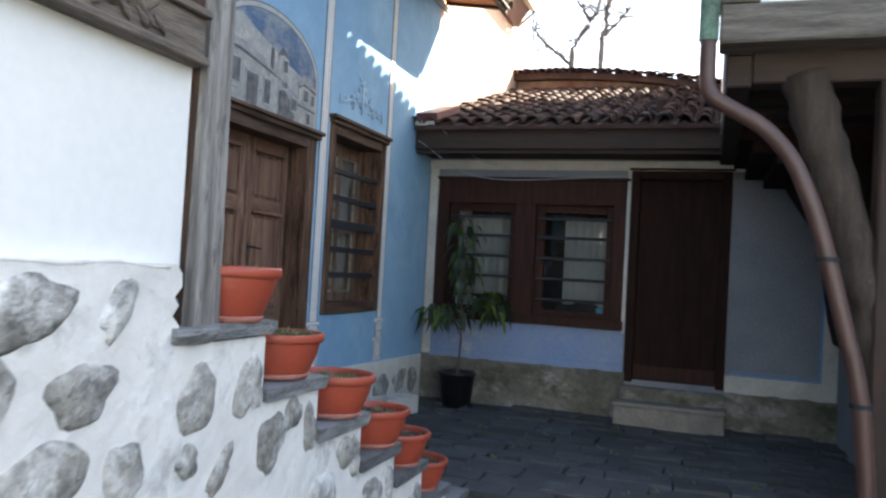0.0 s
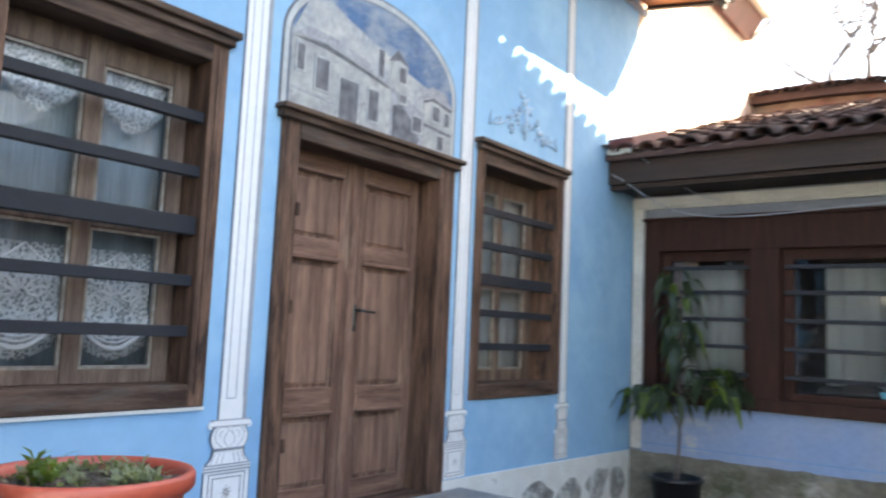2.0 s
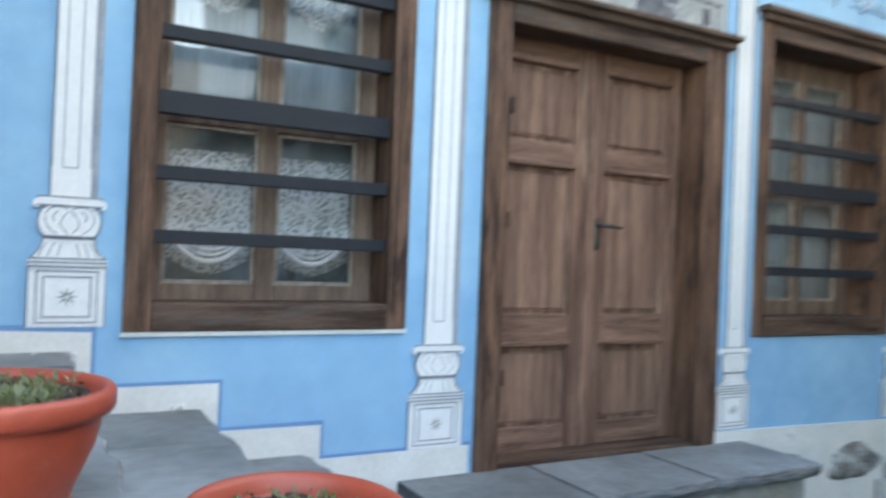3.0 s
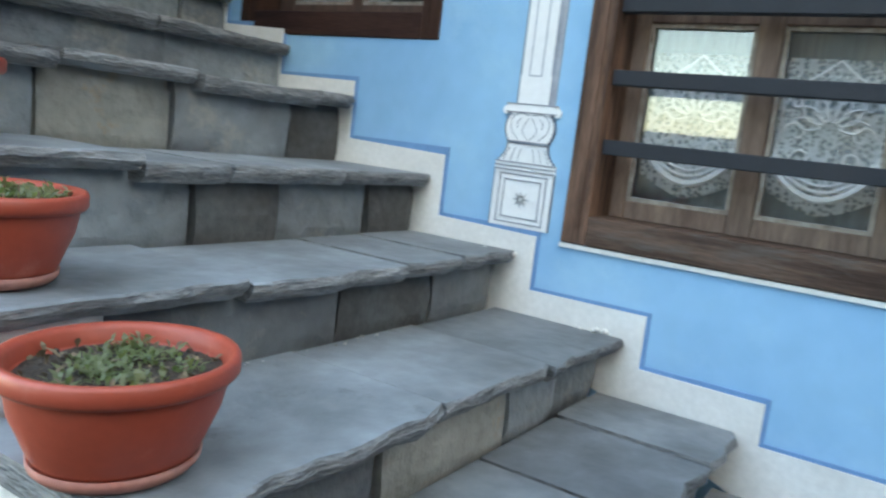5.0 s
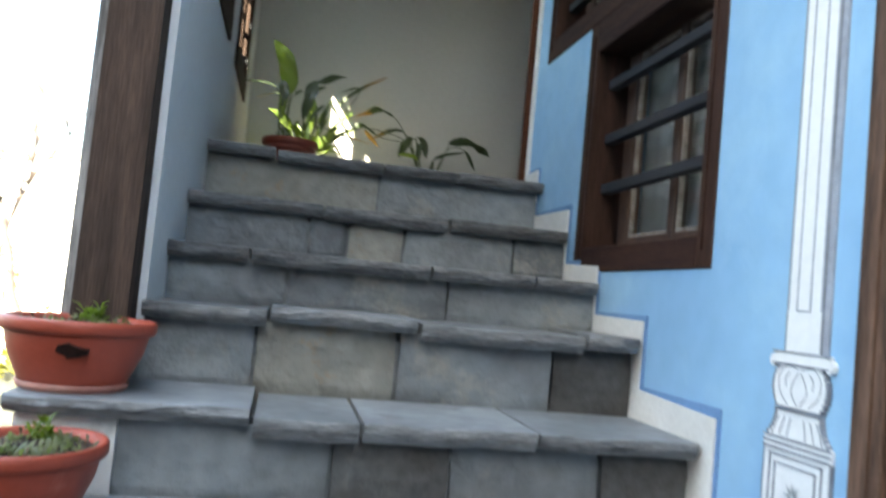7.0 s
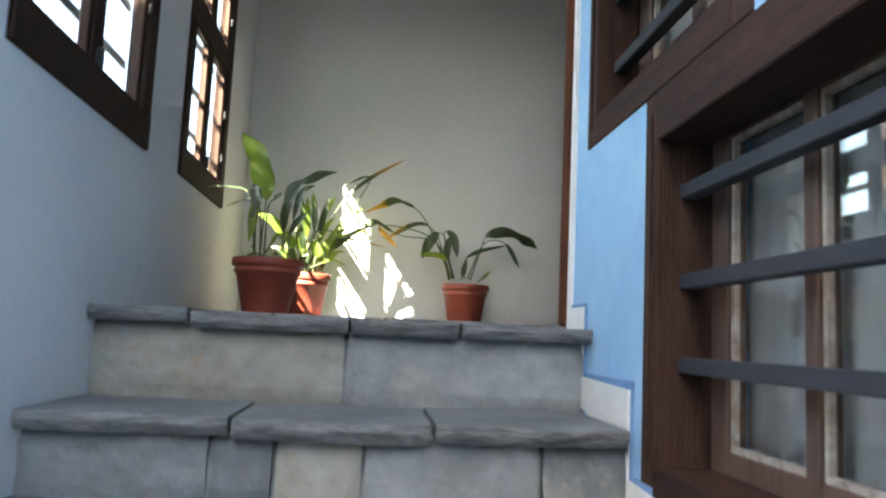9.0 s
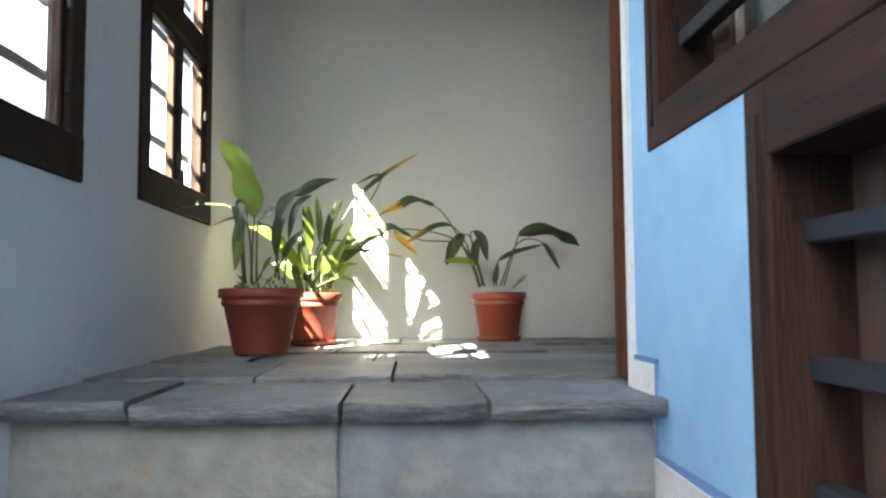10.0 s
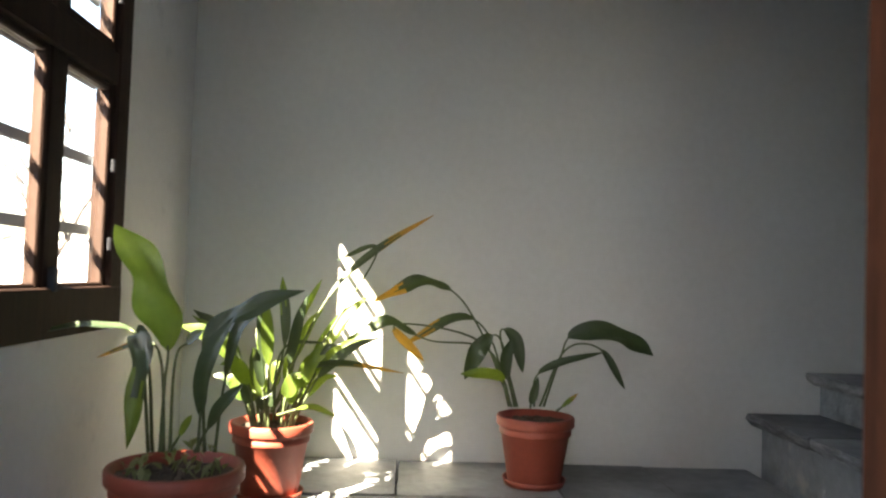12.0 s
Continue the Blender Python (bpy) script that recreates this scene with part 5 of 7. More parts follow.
for a, b in ((-2.665, -1.935), (-1.72, -0.94)):
    part("sash", bevbox((a, a + 0.085, 0.05, 0.10, 0.06, 1.19), (b - 0.07, b, 0.05, 0.10, 0.06, 1.19), (a + 0.085, b - 0.07, 0.05, 0.10, 0.06, 0.115), (a + 0.085, b - 0.07, 0.05, 0.10, 1.11, 1.19)), M_WOODFAR, fw)
    g = part("pane", B((a + 0.085, b - 0.07, 0.072, 0.076, 0.115, 1.11)), M_GLASS, fw)
    g.visible_shadow = False
    for z in (2.09, 1.895, 1.685, 1.475, 1.265):
        part("iron_bar", bevbox((a + 0.02, b - 0.02, 0.0, 0.018, z - fz - 0.016, z - fz + 0.016), bev=0.003), M_IRON, fw, "flat iron bar")


def far_cloth(x0, x1, z0, z1, y):
    bm = bmesh.new()
    n = 40
    lo, hi = [], []
    for i in range(n + 1):
        u = i / n
        yy = y + 0.014 * math.sin(u * 16) + 0.008 * math.sin(u * 41)
        lo.append(bm.verts.new((x0 + (x1 - x0) * u, yy, z0)))
        hi.append(bm.verts.new((x0 + (x1 - x0) * u, yy, z1)))
    for i in range(n):
        bm.faces.new((lo[i], lo[i + 1], hi[i + 1], hi[i]))
    bmesh.ops.solidify(bm, geom=bm.faces[:], thickness=0.002)
    return tagged(part("window_curtain", bm, M_CURTAINW, smooth=True), "pale pleated curtain hanging behind the glass", "curtain")


M_CURTAINW = mat("pale_grey_cloth", (0.76, 0.84, 0.87), 0.9, 0.12, 8, 0.2, 50, stretch=(14, 14, 0.5))
far_cloth(-2.58, -2.0, 1.13, 2.13, YF + 0.31)
far_cloth(-1.47, -0.97, 1.13, 2.13, YF + 0.31)
fd = thing("door_2", "dark brown boarded door, closed", "door", kind="structure", at=(0, YF, 0.52))
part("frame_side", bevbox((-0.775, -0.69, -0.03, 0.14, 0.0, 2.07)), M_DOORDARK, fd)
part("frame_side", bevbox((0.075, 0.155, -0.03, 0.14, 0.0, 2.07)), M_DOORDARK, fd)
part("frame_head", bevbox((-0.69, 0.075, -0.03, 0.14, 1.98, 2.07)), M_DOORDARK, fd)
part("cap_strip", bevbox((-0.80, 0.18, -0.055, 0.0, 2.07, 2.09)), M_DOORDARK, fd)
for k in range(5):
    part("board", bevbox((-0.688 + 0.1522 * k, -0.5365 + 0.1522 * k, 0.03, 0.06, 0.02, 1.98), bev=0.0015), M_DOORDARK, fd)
part("bottom_rail", bevbox((-0.688, 0.073, 0.012, 0.03, 0.03, 0.17)), M_WOODFAR, fd)
M_STEPSTONE = mat("worn_pale_step_stone", (0.27, 0.25, 0.22), 0.9, 0.3, 6, 0.6, 40, tint=(0.18, 0.165, 0.15), bumpd=0.01)
st = thing("doorstep", "worn pale stone doorstep below the dark door", "step", at=(0, YF, G))
part("upper_stone", bevbox((-0.80, 0.16, -0.12, 0.10, 0.0, 0.325), bev=0.02), M_PLINTH, st)
part("lower_stone", bevbox((-0.82, 0.17, -0.36, -0.12, -0.03, 0.20), bev=0.015), M_STEPSTONE, st)
part("nosing", bevbox((-0.83, 0.18, -0.375, -0.12, 0.165, 0.205), bev=0.01), M_STEPSTONE, st)

# eave and roof of the low house
SL = 0.318
ev = thing("eave", "dark brown boarded eave of the low house", "eave", kind="structure", at=(0, 7.28, 2.70))
part("fascia_board", bevbox((XW + 0.02, 0.22, 0.0, 0.06, 0.02, 0.235)), M_WOODX, ev)
part("lower_board", bevbox((XW + 0.02, 0.22, 0.04, 0.14, -0.02, 0.02)), M_WOODX, ev)
part("soffit", B((XW + 0.02, 1.1, 0.14, 0.52, 0.0, 0.03)), M_WOODX, ev)
part("side_board", prism([(7.30 - 7.28, 0.235), (7.85 - 7.28, 0.0), (7.85 - 7.28, 0.05), (7.30 - 7.28, 0.29)], "x", XW + 0.002, XW + 0.02), M_CREAM, ev)
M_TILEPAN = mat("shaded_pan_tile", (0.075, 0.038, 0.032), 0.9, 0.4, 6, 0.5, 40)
pan = bmesh.new()
nx = 18
pitch_x = (0.24 - XW - 0.03) / nx
secs = []
for i in range(nx * 6 + 1):
    x = XW + 0.02 + pitch_x * i / 6
    dz = -0.035 * abs(math.sin(math.pi * i / 6))
    secs.append([pan.verts.new((x, 7.22, 2.965 + dz)), pan.verts.new((x, 11.35, 2.965 + SL * 4.13 + dz)), pan.verts.new((x, 11.35, 2.88 + SL * 4.13)), pan.verts.new((x, 7.22, 2.90))])
for p, q in zip(secs, secs[1:]):
    for k in range(4):
        pan.faces.new((p[k], q[k], q[(k + 1) % 4], p[(k + 1) % 4]))
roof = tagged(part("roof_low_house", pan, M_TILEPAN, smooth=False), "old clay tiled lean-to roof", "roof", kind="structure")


def cover_tile(length=0.40, r0=0.075, r1=0.060):
    bm = bmesh.new()
    rows = []
    for k, (y, r) in enumerate(((0, r0), (length, r1))):
        rows.append([bm.verts.new((r * math.cos(a), y, r * 0.85 * math.sin(a))) for a in [math.pi * i / 7 for i in range(8)]])
        rows.append([bm.verts.new(((r - 0.014) * math.cos(a), y, (r - 0.014) * 0.85 * math.sin(a))) for a in [math.pi * i / 7 for i in range(8)]])
    a0, b0, a1, b1 = rows
    for i in range(7):
        bm.faces.new((a0[i], a0[i + 1], a1[i + 1], a1[i]))
        bm.faces.new((b0[i], b1[i], b1[i + 1], b0[i + 1]))
        bm.faces.new((a0[i], b0[i], b0[i + 1], a0[i + 1]))
    me = bpy.data.meshes.new("roof_tile")
    bmesh.ops.recalc_face_normals(bm, faces=bm.faces)
    bm.to_mesh(me)
    bm.free()
    for p in me.polygons:
        p.use_smooth = p.normal.y > -0.9
    me.materials.append(M_TILE)
    return me


TILE = cover_tile()
rt = random.Random(11)
slope = math.degrees(math.atan(SL))
for row in range(13):
    for i in range(nx):
        y = 7.19 + 0.32 * row
        ob = new("roof_tile", TILE)
        ob.parent = roof
        ob.matrix_basis = pose(XW + 0.02 + pitch_x * i + rt.uniform(-0.008, 0.008), y + rt.uniform(-0.02, 0.02), 2.962 + SL * (y - 7.22) + rt.uniform(0, 0.012), slope + rt.uniform(-1.5, 1.5) - 2.0, rt.uniform(-3, 3), rt.uniform(-3, 3))
# upper coping at the back of the roof
M_COPE = mat("flaking_brick_plaster", (0.26, 0.19, 0.14), 0.95, 0.4, 3.2, 0.8, 24, tint=(0.15, 0.07, 0.052), bumpd=0.02)
def ridge_z(x):
    """Sagging line of the parapet's tiles."""
    u = max(0.0, x + 2.2)
    return 4.605 - 0.028 * u - 0.036 * u * u


cope_line = [(-2.98 + 0.26 * i, ridge_z(-2.98 + 0.26 * i) - 0.13) for i in range(14)]
cop = tagged(part("wall_coping", prism([(-2.98, 3.5), *cope_line, (0.40, 3.5)], "y", 11.36, 11.7), M_COPE), "flaking brick parapet behind the roof", "wall", kind="structure")
bed = [(x, z + 0.045) for x, z in cope_line]
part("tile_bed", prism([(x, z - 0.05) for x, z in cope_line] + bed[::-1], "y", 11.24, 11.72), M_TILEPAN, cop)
for i in range(30):
    for row in range(2):
        x = -2.93 + 0.112 * i
        ob = new("coping_tile", TILE)
        ob.parent = cop
        ob.matrix_basis = pose(x + rt.uniform(-0.012, 0.012) + 0.05 * row, 11.16 + 0.14 * row + rt.uniform(-0.02, 0.02), ridge_z(x) - 0.105 + 0.045 * row + rt.uniform(-0.008, 0.010), 10 + rt.uniform(-5, 5), rt.uniform(-8, 8), rt.uniform(-8, 8))
flash = thing("roof_flashing", "red painted sheet flashing at the roof corner", "flashing", at=(XW + 0.03, 7.24, 2.99))
part("sheet", bevbox((0.0, 0.22, 0.0, 0.75, 0.0, 0.085)), M_RED, flash).matrix_basis = pose(0, 0, 0, slope, 0, 0)
part("white_edge", bevbox((-0.01, 0.20, -0.02, 0.0, -0.045, 0.0)), M_CREAM, flash)

# eave of the blue house
be = thing("eave_blue_house", "orange boarded eave with dark tile edge", "eave", kind="structure", at=(0, 0, 4.42))
sof = prism([(XW, 0.06), (-2.27, -0.03), (-2.27, 0.0), (XW, 0.10)], "y", 2.4, 8.05)
part("soffit_boards", sof, M_ORANGE, be)
for k in range(10):
    y = 2.55 + 0.605 * k
    part("rafter", prism([(XW, 0.03), (-2.30, -0.055), (-2.30, -0.03), (XW, 0.06)], "y", y, y + 0.05), M_WOODX, be)
part("wall_cornice", bevbox((XW, XW + 0.03, 2.4, 8.05, -0.06, 0.0)), M_PALELINE, be)
part("eave_board", bevbox((-2.29, -2.255, 2.4, 8.18, -0.06, 0.05)), M_WOODX, be)
part("tile_batten", prism([(-2.29, 0.005), (-2.222, -0.018), (-2.222, 0.012), (-2.29, 0.04)], "y", 2.4, 8.16), M_WOODX, be)
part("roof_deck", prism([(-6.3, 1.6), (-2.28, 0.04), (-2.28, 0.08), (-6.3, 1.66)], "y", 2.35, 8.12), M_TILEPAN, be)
for k in range(27):
    ob = new("eave_tile", TILE)
    ob.parent = be
    ob.matrix_basis = Matrix.Translation((-2.23, 2.45 + 0.222 * k, 0.045)) @ Euler((0, radians(22), 0)).to_matrix().to_4x4() @ Euler((0, 0, radians(90))).to_matrix().to_4x4() @ Matrix.Diagonal((1.25, 1.2, 1.1, 1))
red = thing("red_fascia", "red painted sheet under the far eave", "fascia", at=(0, 8.2, 5.15))
part("board", prism([(-2.86, 0.0), (-2.68, 0.25), (-2.68, 0.29), (-2.93, 0.30), (-2.93, 0.0)], "y", 0.0, 2.8), M_RED, red)
part("edge_strip", prism([(-2.685, 0.235), (-2.60, 0.225), (-2.60, 0.265), (-2.685, 0.295)], "y", 0.0, 2.84), M_CREAM, red)
part("end_strip", prism([(-2.86, -0.015), (-2.60, 0.21), (-2.62, 0.235), (-2.88, 0.01)], "y", 2.80, 2.83), M_CREAM, red)

# jetty of the tall house: beams, brace, posts, downpipe
jt = thing("jetty_beam", "thick grey weathered jetty beam", "beam", at=(0, 4.55, 2.835))
M_GREYBEAMX = mat("grey_jetty_timber", (0.19, 0.165, 0.145), 0.85, 0.5, 2.5, 0.8, 18, tint=(0.08, 0.07, 0.06), stretch=(1.2, 12, 12))
part("front_beam", B((-0.015, 5.8, -0.09, 0.16, 0.0, 0.215), bevel=0.012), M_GREYBEAMX, jt)
part("corner_block", B((-0.02, 0.19, -0.10, 0.16, 0.22, 0.32), bevel=0.01), M_GREYBEAMX, jt)
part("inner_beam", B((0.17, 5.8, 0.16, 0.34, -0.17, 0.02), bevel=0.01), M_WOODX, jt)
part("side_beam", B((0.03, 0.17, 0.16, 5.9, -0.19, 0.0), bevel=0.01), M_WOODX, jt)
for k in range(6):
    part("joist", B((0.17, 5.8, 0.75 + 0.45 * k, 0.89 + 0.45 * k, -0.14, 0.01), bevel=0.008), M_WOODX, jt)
M_BRACE = mat("worn_brace_timber", (0.066, 0.047, 0.036), 0.85, 0.5, 2.5, 0.9, 20, tint=(0.026, 0.018, 0.014), stretch=(10, 10, 0.9))
smear(M_BRACE, (0.22, 0.20, 0.17), 5, 0.62, 0.70, (2, 2, 0.6))
br = thing("curved_brace", "rough curved timber brace under the jetty", "brace", at=(0, 4.78, 0))
bp = spline([(0.45, 0.0, 2.72), (0.50, 0.0, 2.54), (0.556, 0.0, 2.345), (0.63, 0.02, 2.123), (0.726, 0.02, 1.81), (0.791, 0.02, 1.563), (0.849, 0.03, 1.258), (0.87, 0.03, 1.05)], 5)
timber = tube(bp, [0.135 - 0.0013 * i + 0.008 * math.sin(i * 1.3) for i in range(len(bp))], 9)
for v in timber.verts:
    v.co += Vector((1, 0.6, 0)) * 0.022 * noise.noise(v.co * 6.0)
part("timber", timber, M_BRACE, br, smooth=True)
jp = thing("jetty_post", "dark timber post carrying the jetty", "post", at=(0, 4.8, G))
part("shaft", B((0.83, 1.03, -0.10, 0.10, 0.0, 2.52), bevel=0.015), M_WOODV, jp)
part("foot_stone", B((0.77, 1.09, -0.16, 0.16, -0.03, 0.10), bevel=0.02), M_STEPSTONE, jp)
jp2 = thing("jetty_post", "dark timber post against the ground floor wall", "post", at=(0, 4.95, G))
part("shaft", B((1.06, 1.24, -0.09, 0.09, 0.0, 2.52), bevel=0.015), M_WOODV, jp2)
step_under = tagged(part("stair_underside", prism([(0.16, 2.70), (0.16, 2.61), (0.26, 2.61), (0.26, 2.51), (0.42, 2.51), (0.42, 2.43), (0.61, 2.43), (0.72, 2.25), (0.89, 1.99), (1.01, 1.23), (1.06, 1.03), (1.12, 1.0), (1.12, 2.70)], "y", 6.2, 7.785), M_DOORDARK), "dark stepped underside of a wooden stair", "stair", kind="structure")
# Eave tiles out of view: their row serrates the shadow on the wall.
for k in range(38):
    y = 5.05 + 0.175 * k
    ob = new("eave_tile", TILE)
    ob.parent = jetty_roof
    ob.matrix_basis = Matrix.Translation((-0.656, y, 7.525 - 0.217 * (y - 5.0) - 0.055)) @ Euler((0, radians(-13), 0)).to_matrix().to_4x4() @ Euler((0, 0, radians(-90))).to_matrix().to_4x4() @ Matrix.Diagonal((1.15, 1.2, 0.55, 1))
pp = thing("downpipe", "brown metal downpipe with verdigris upper length", "downpipe", at=(0, 0, 0))
path = spline([(-0.070, 4.44, 2.86), (-0.066, 4.44, 2.62), (-0.035, 4.43, 2.53), (0.051, 4.43, 2.47), (0.225, 4.43, 2.36), (0.37, 4.43, 2.194), (0.465, 4.43, 1.987), (0.534, 4.43, 1.78), (0.596, 4.43, 1.55), (0.656, 4.43, 1.32), (0.708, 4.43, 1.12), (0.746, 4.43, 0.93), (0.769, 4.43, 0.70), (0.787, 4.43, 0.45), (0.79, 4.43, G)], 4)
part("lower_pipe", tube(path, 0.045, 14), M_PIPE, pp, smooth=True)
part("upper_pipe", tube([(-0.070, 4.44, 2.84), (-0.066, 4.44, 4.2), (-0.2, 4.40, 5.9)], 0.053, 14), M_PATINA, pp, "green verdigris metal pipe", smooth=True)
for i in (30, 44):
    part("bracket", tube([path[i] + Vector((0, 0, 0.012)), path[i] - Vector((0, 0, 0.012))], 0.057, 14), M_IRON, pp)

# wires
wires = [((-2.86, 7.26, 2.80), (-2.2, 7.4, 2.45), (-0.8, 7.55, 2.50)), ((-2.6, 7.25, 2.9), (-2.3, 7.5, 2.66), (-2.15, 7.74, 2.62))]
for wv in wires:
    tagged(part("wire", tube(spline(wv, 10), 0.004, 5), M_PALELINE), "thin pale cable hanging along the eave", "cable")
hang = part("wire", tube(spline([(-2.63, 10.99, 5.38), (-2.61, 10.97, 5.0), (-2.56, 10.97, 4.78), (-2.48, 10.97, 4.86)], 6), 0.012, 5), M_LINE)
tagged(hang, "loose cable end hanging from the far eave", "cable")

# white cement block by the wall
bk = thing("cement_block", "white hollow cement block on the paving", "block", at=(-2.70, 6.63, G))
bk.scale = (1.0, 1.05, 0.80)
for k, bx in enumerate(((-0.11, 0.11, -0.21, -0.185, 0, 0.20), (-0.11, 0.11, 0.185, 0.21, 0, 0.20), (-0.11, -0.085, -0.185, 0.185, 0, 0.20), (0.085, 0.11, -0.185, 0.185, 0, 0.20), (-0.085, 0.085, -0.012, 0.012, 0, 0.195), (-0.085, 0.085, -0.185, 0.185, 0.0, 0.05))):
    part("web" if k == 4 else "floor_slab" if k == 5 else "side_wall", B(bx, bevel=0.003), M_BLOCK, bk).rotation_euler = (0, 0, -0.35)

# small things behind the low house's window
cup = thing("blue_cup", "small blue cup on the inner window sill", "cup", at=(-1.05, YF + 0.13, 1.125))
part("body", lathe([(0, 0), (0.03, 0), (0.042, 0.08), (0.038, 0.08), (0.027, 0.006), (0, 0.006)], 18), mat("blue_glaze", (0.05, 0.30, 0.42), 0.3, 0.1, 10, 0), cup, smooth=True)
inner = tagged(part("sill_inner", B((-2.66, -0.94, YF + 0.10, YF + 0.30, 1.08, 1.125)), M_WOODFAR), "inner wooden window sill", "sill", kind="structure")
for k, (x, w_) in enumerate(((-2.06, 0.09), (-1.40, 0.10), (-1.22, 0.13))):
    bun = bmesh.new()
    bmesh.ops.create_icosphere(bun, subdivisions=2, radius=w_, matrix=Matrix.LocRotScale((x, YF + 0.20, 1.125 + w_ * 0.45), None, (1.2, 0.7, 0.6)))
    for v in bun.verts:
        v.co += Vector((0, 0, 0.015 * noise.noise(v.co * 14)))
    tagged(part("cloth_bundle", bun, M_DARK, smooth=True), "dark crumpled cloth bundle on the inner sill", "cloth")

# ---- flower pots on the stair ----
def sprigs(n, rx, ry, h, seed, size=0.03):
    """Loose tuft of small shoots: many narrow bent leaves."""
    r = random.Random(seed)
    bm = bmesh.new()
    for _ in range(n):
        a, q = r.uniform(0, 6.28), math.sqrt(r.random())
        x, y, z = rx * q * math.cos(a), ry * q * math.sin(a), 0.0
        lean, d, L, w = r.uniform(0.15, 1.1), r.uniform(0, 6.28), size * r.uniform(0.6, 1.6), size * r.uniform(0.14, 0.30)
        lift = h * r.uniform(0, 1) ** 2
        dx, dy = math.cos(d) * math.sin(lean), math.sin(d) * math.sin(lean)
        sx, sy = -math.sin(d) * w, math.cos(d) * w
        p0 = Vector((x, y, z + lift))
        p1 = p0 + Vector((dx, dy, math.cos(lean))) * L * 0.6
        p2 = p1 + Vector((dx * 1.5, dy * 1.5, math.cos(lean) * 0.4)) * L * 0.5
        s = Vector((sx, sy, 0))
        v = [bm.verts.new(p) for p in (p0, p1 - s, p1 + s, p2)]
        bm.faces.new((v[0], v[1], v[2]))
        bm.faces.new((v[1], v[3], v[2]))
    return bm


def soil_mesh(rx, ry, seed):
    r = random.Random(seed)
    bm = bmesh.new()
    rings = [[bm.verts.new((rx * q * math.cos(a), ry * q * math.sin(a), 0.012 * (1 - q) + r.uniform(-0.006, 0.008))) for a in [2 * math.pi * i / 28 for i in range(28)]] for q in (1.0, 0.85, 0.7, 0.55, 0.4, 0.25, 0.1)]
    for p, q in zip(rings, rings[1:]):
        for i in range(28):
            bm.faces.new((p[i], p[(i + 1) % 28], q[(i + 1) % 28], q[i]))
    bm.faces.new(rings[-1])
    return bm


def bowl_planter(x, y, z, seed, label, turn=0, chipped=False, green=60, sc=1.0, fill=0.138):
    p = thing("flower_pot", label, "flower pot", "terracotta planters on the stair", at=(x, y, z))
    p.rotation_euler = (0, 0, turn)
    p.scale = (sc * 1.04, sc * 1.04, sc * 0.98)
    k = 0.90
    part("saucer", lathe([(0, 0), (0.112, 0), (0.121, 0.010), (0.123, 0.022), (0.119, 0.022), (0.114, 0.011), (0, 0.010)], 40, 1, k), M_DUSTY, p, smooth=True)
    body = part("bowl", lathe([(0, 0.012), (0.112, 0.012), (0.121, 0.03), (0.148, 0.095), (0.157, 0.140), (0.157, 0.144), (0.149, 0.144), (0.138, 0.095), (0.110, 0.03), (0, 0.028)], 48, 1, k), M_TERRA, p, "terracotta-coloured plastic bowl", smooth=True)
    part("rim", lathe([(0.154, 0.140), (0.167, 0.142), (0.172, 0.149), (0.172, 0.169), (0.168, 0.175), (0.160, 0.175), (0.153, 0.165), (0.149, 0.142)], 48, 1, k), M_TERRA, p, smooth=True)
    part("soil", soil_mesh(0.156, 0.156 * k, seed), M_SOIL, p, "dark crumbly soil").location = (0, 0, fill)
    rc = random.Random(seed + 7)
    clod = bmesh.new()
    for _ in range(46):
        a, q, sz = rc.uniform(0, 6.28), 0.145 * math.sqrt(rc.random()), rc.uniform(0.005, 0.013)
        bmesh.ops.create_icosphere(clod, subdivisions=1, radius=sz, matrix=Matrix.LocRotScale((q * math.cos(a), q * k * math.sin(a), fill + 0.005), Euler((rc.uniform(0, 3), rc.uniform(0, 3), 0)), (1, rc.uniform(0.6, 1.1), rc.uniform(0.5, 0.9))))
    part("soil_crumble", clod, M_SOIL, p, "loose dark clods of soil")["kind"] = "stuff"
    tufts = bmesh.new()
    for _ in range(max(2, green // 12)):
        a, q = rc.uniform(0, 6.28), 0.115 * math.sqrt(rc.random())
        b2 = sprigs(26, 0.026, 0.026, 0.016, rc.randint(0, 9999), 0.020)
        b2.transform(Matrix.Translation((q * math.cos(a), q * k * math.sin(a), 0)))
        me = bpy.data.meshes.new("tuft")
        b2.to_mesh(me)
        b2.free()
        tufts.from_mesh(me)
        bpy.data.meshes.remove(me)
    f = part("foliage", tufts, M_SEED, p, "small green shoots")
    f.location = (0, 0, fill + 0.002)
    d = part("plant_litter", sprigs(90, 0.148, 0.148 * k, 0.012, seed + 50, 0.018), M_DRY, p, "dry brown plant remains")
    d.location = (0, 0, fill + 0.002)
    f["kind"] = d["kind"] = "stuff"
    if fill > 0.14:
        g = part("seedling", sprigs(64, 0.024, 0.024, 0.040, 12, 0.030), M_LEAFL, p, "one bright green leafy seedling")
        g.location = Matrix.Rotation(-turn, 3, "Z") @ Vector((-0.01, -0.075, fill))
    if chipped:
        r = random.Random(5)
        part("chip", prism([((0.028 + r.uniform(-0.012, 0.012)) * math.cos(a), (0.016 + r.uniform(-0.006, 0.006)) * math.sin(a)) for a in [i * 0.7 for i in range(9)]], "y", 0.0, 0.02), M_DOORDARK, p, "dark broken hole in the wall").matrix_basis = pose(-0.02, 0.122, 0.108, -15, 0, 0)
    return p


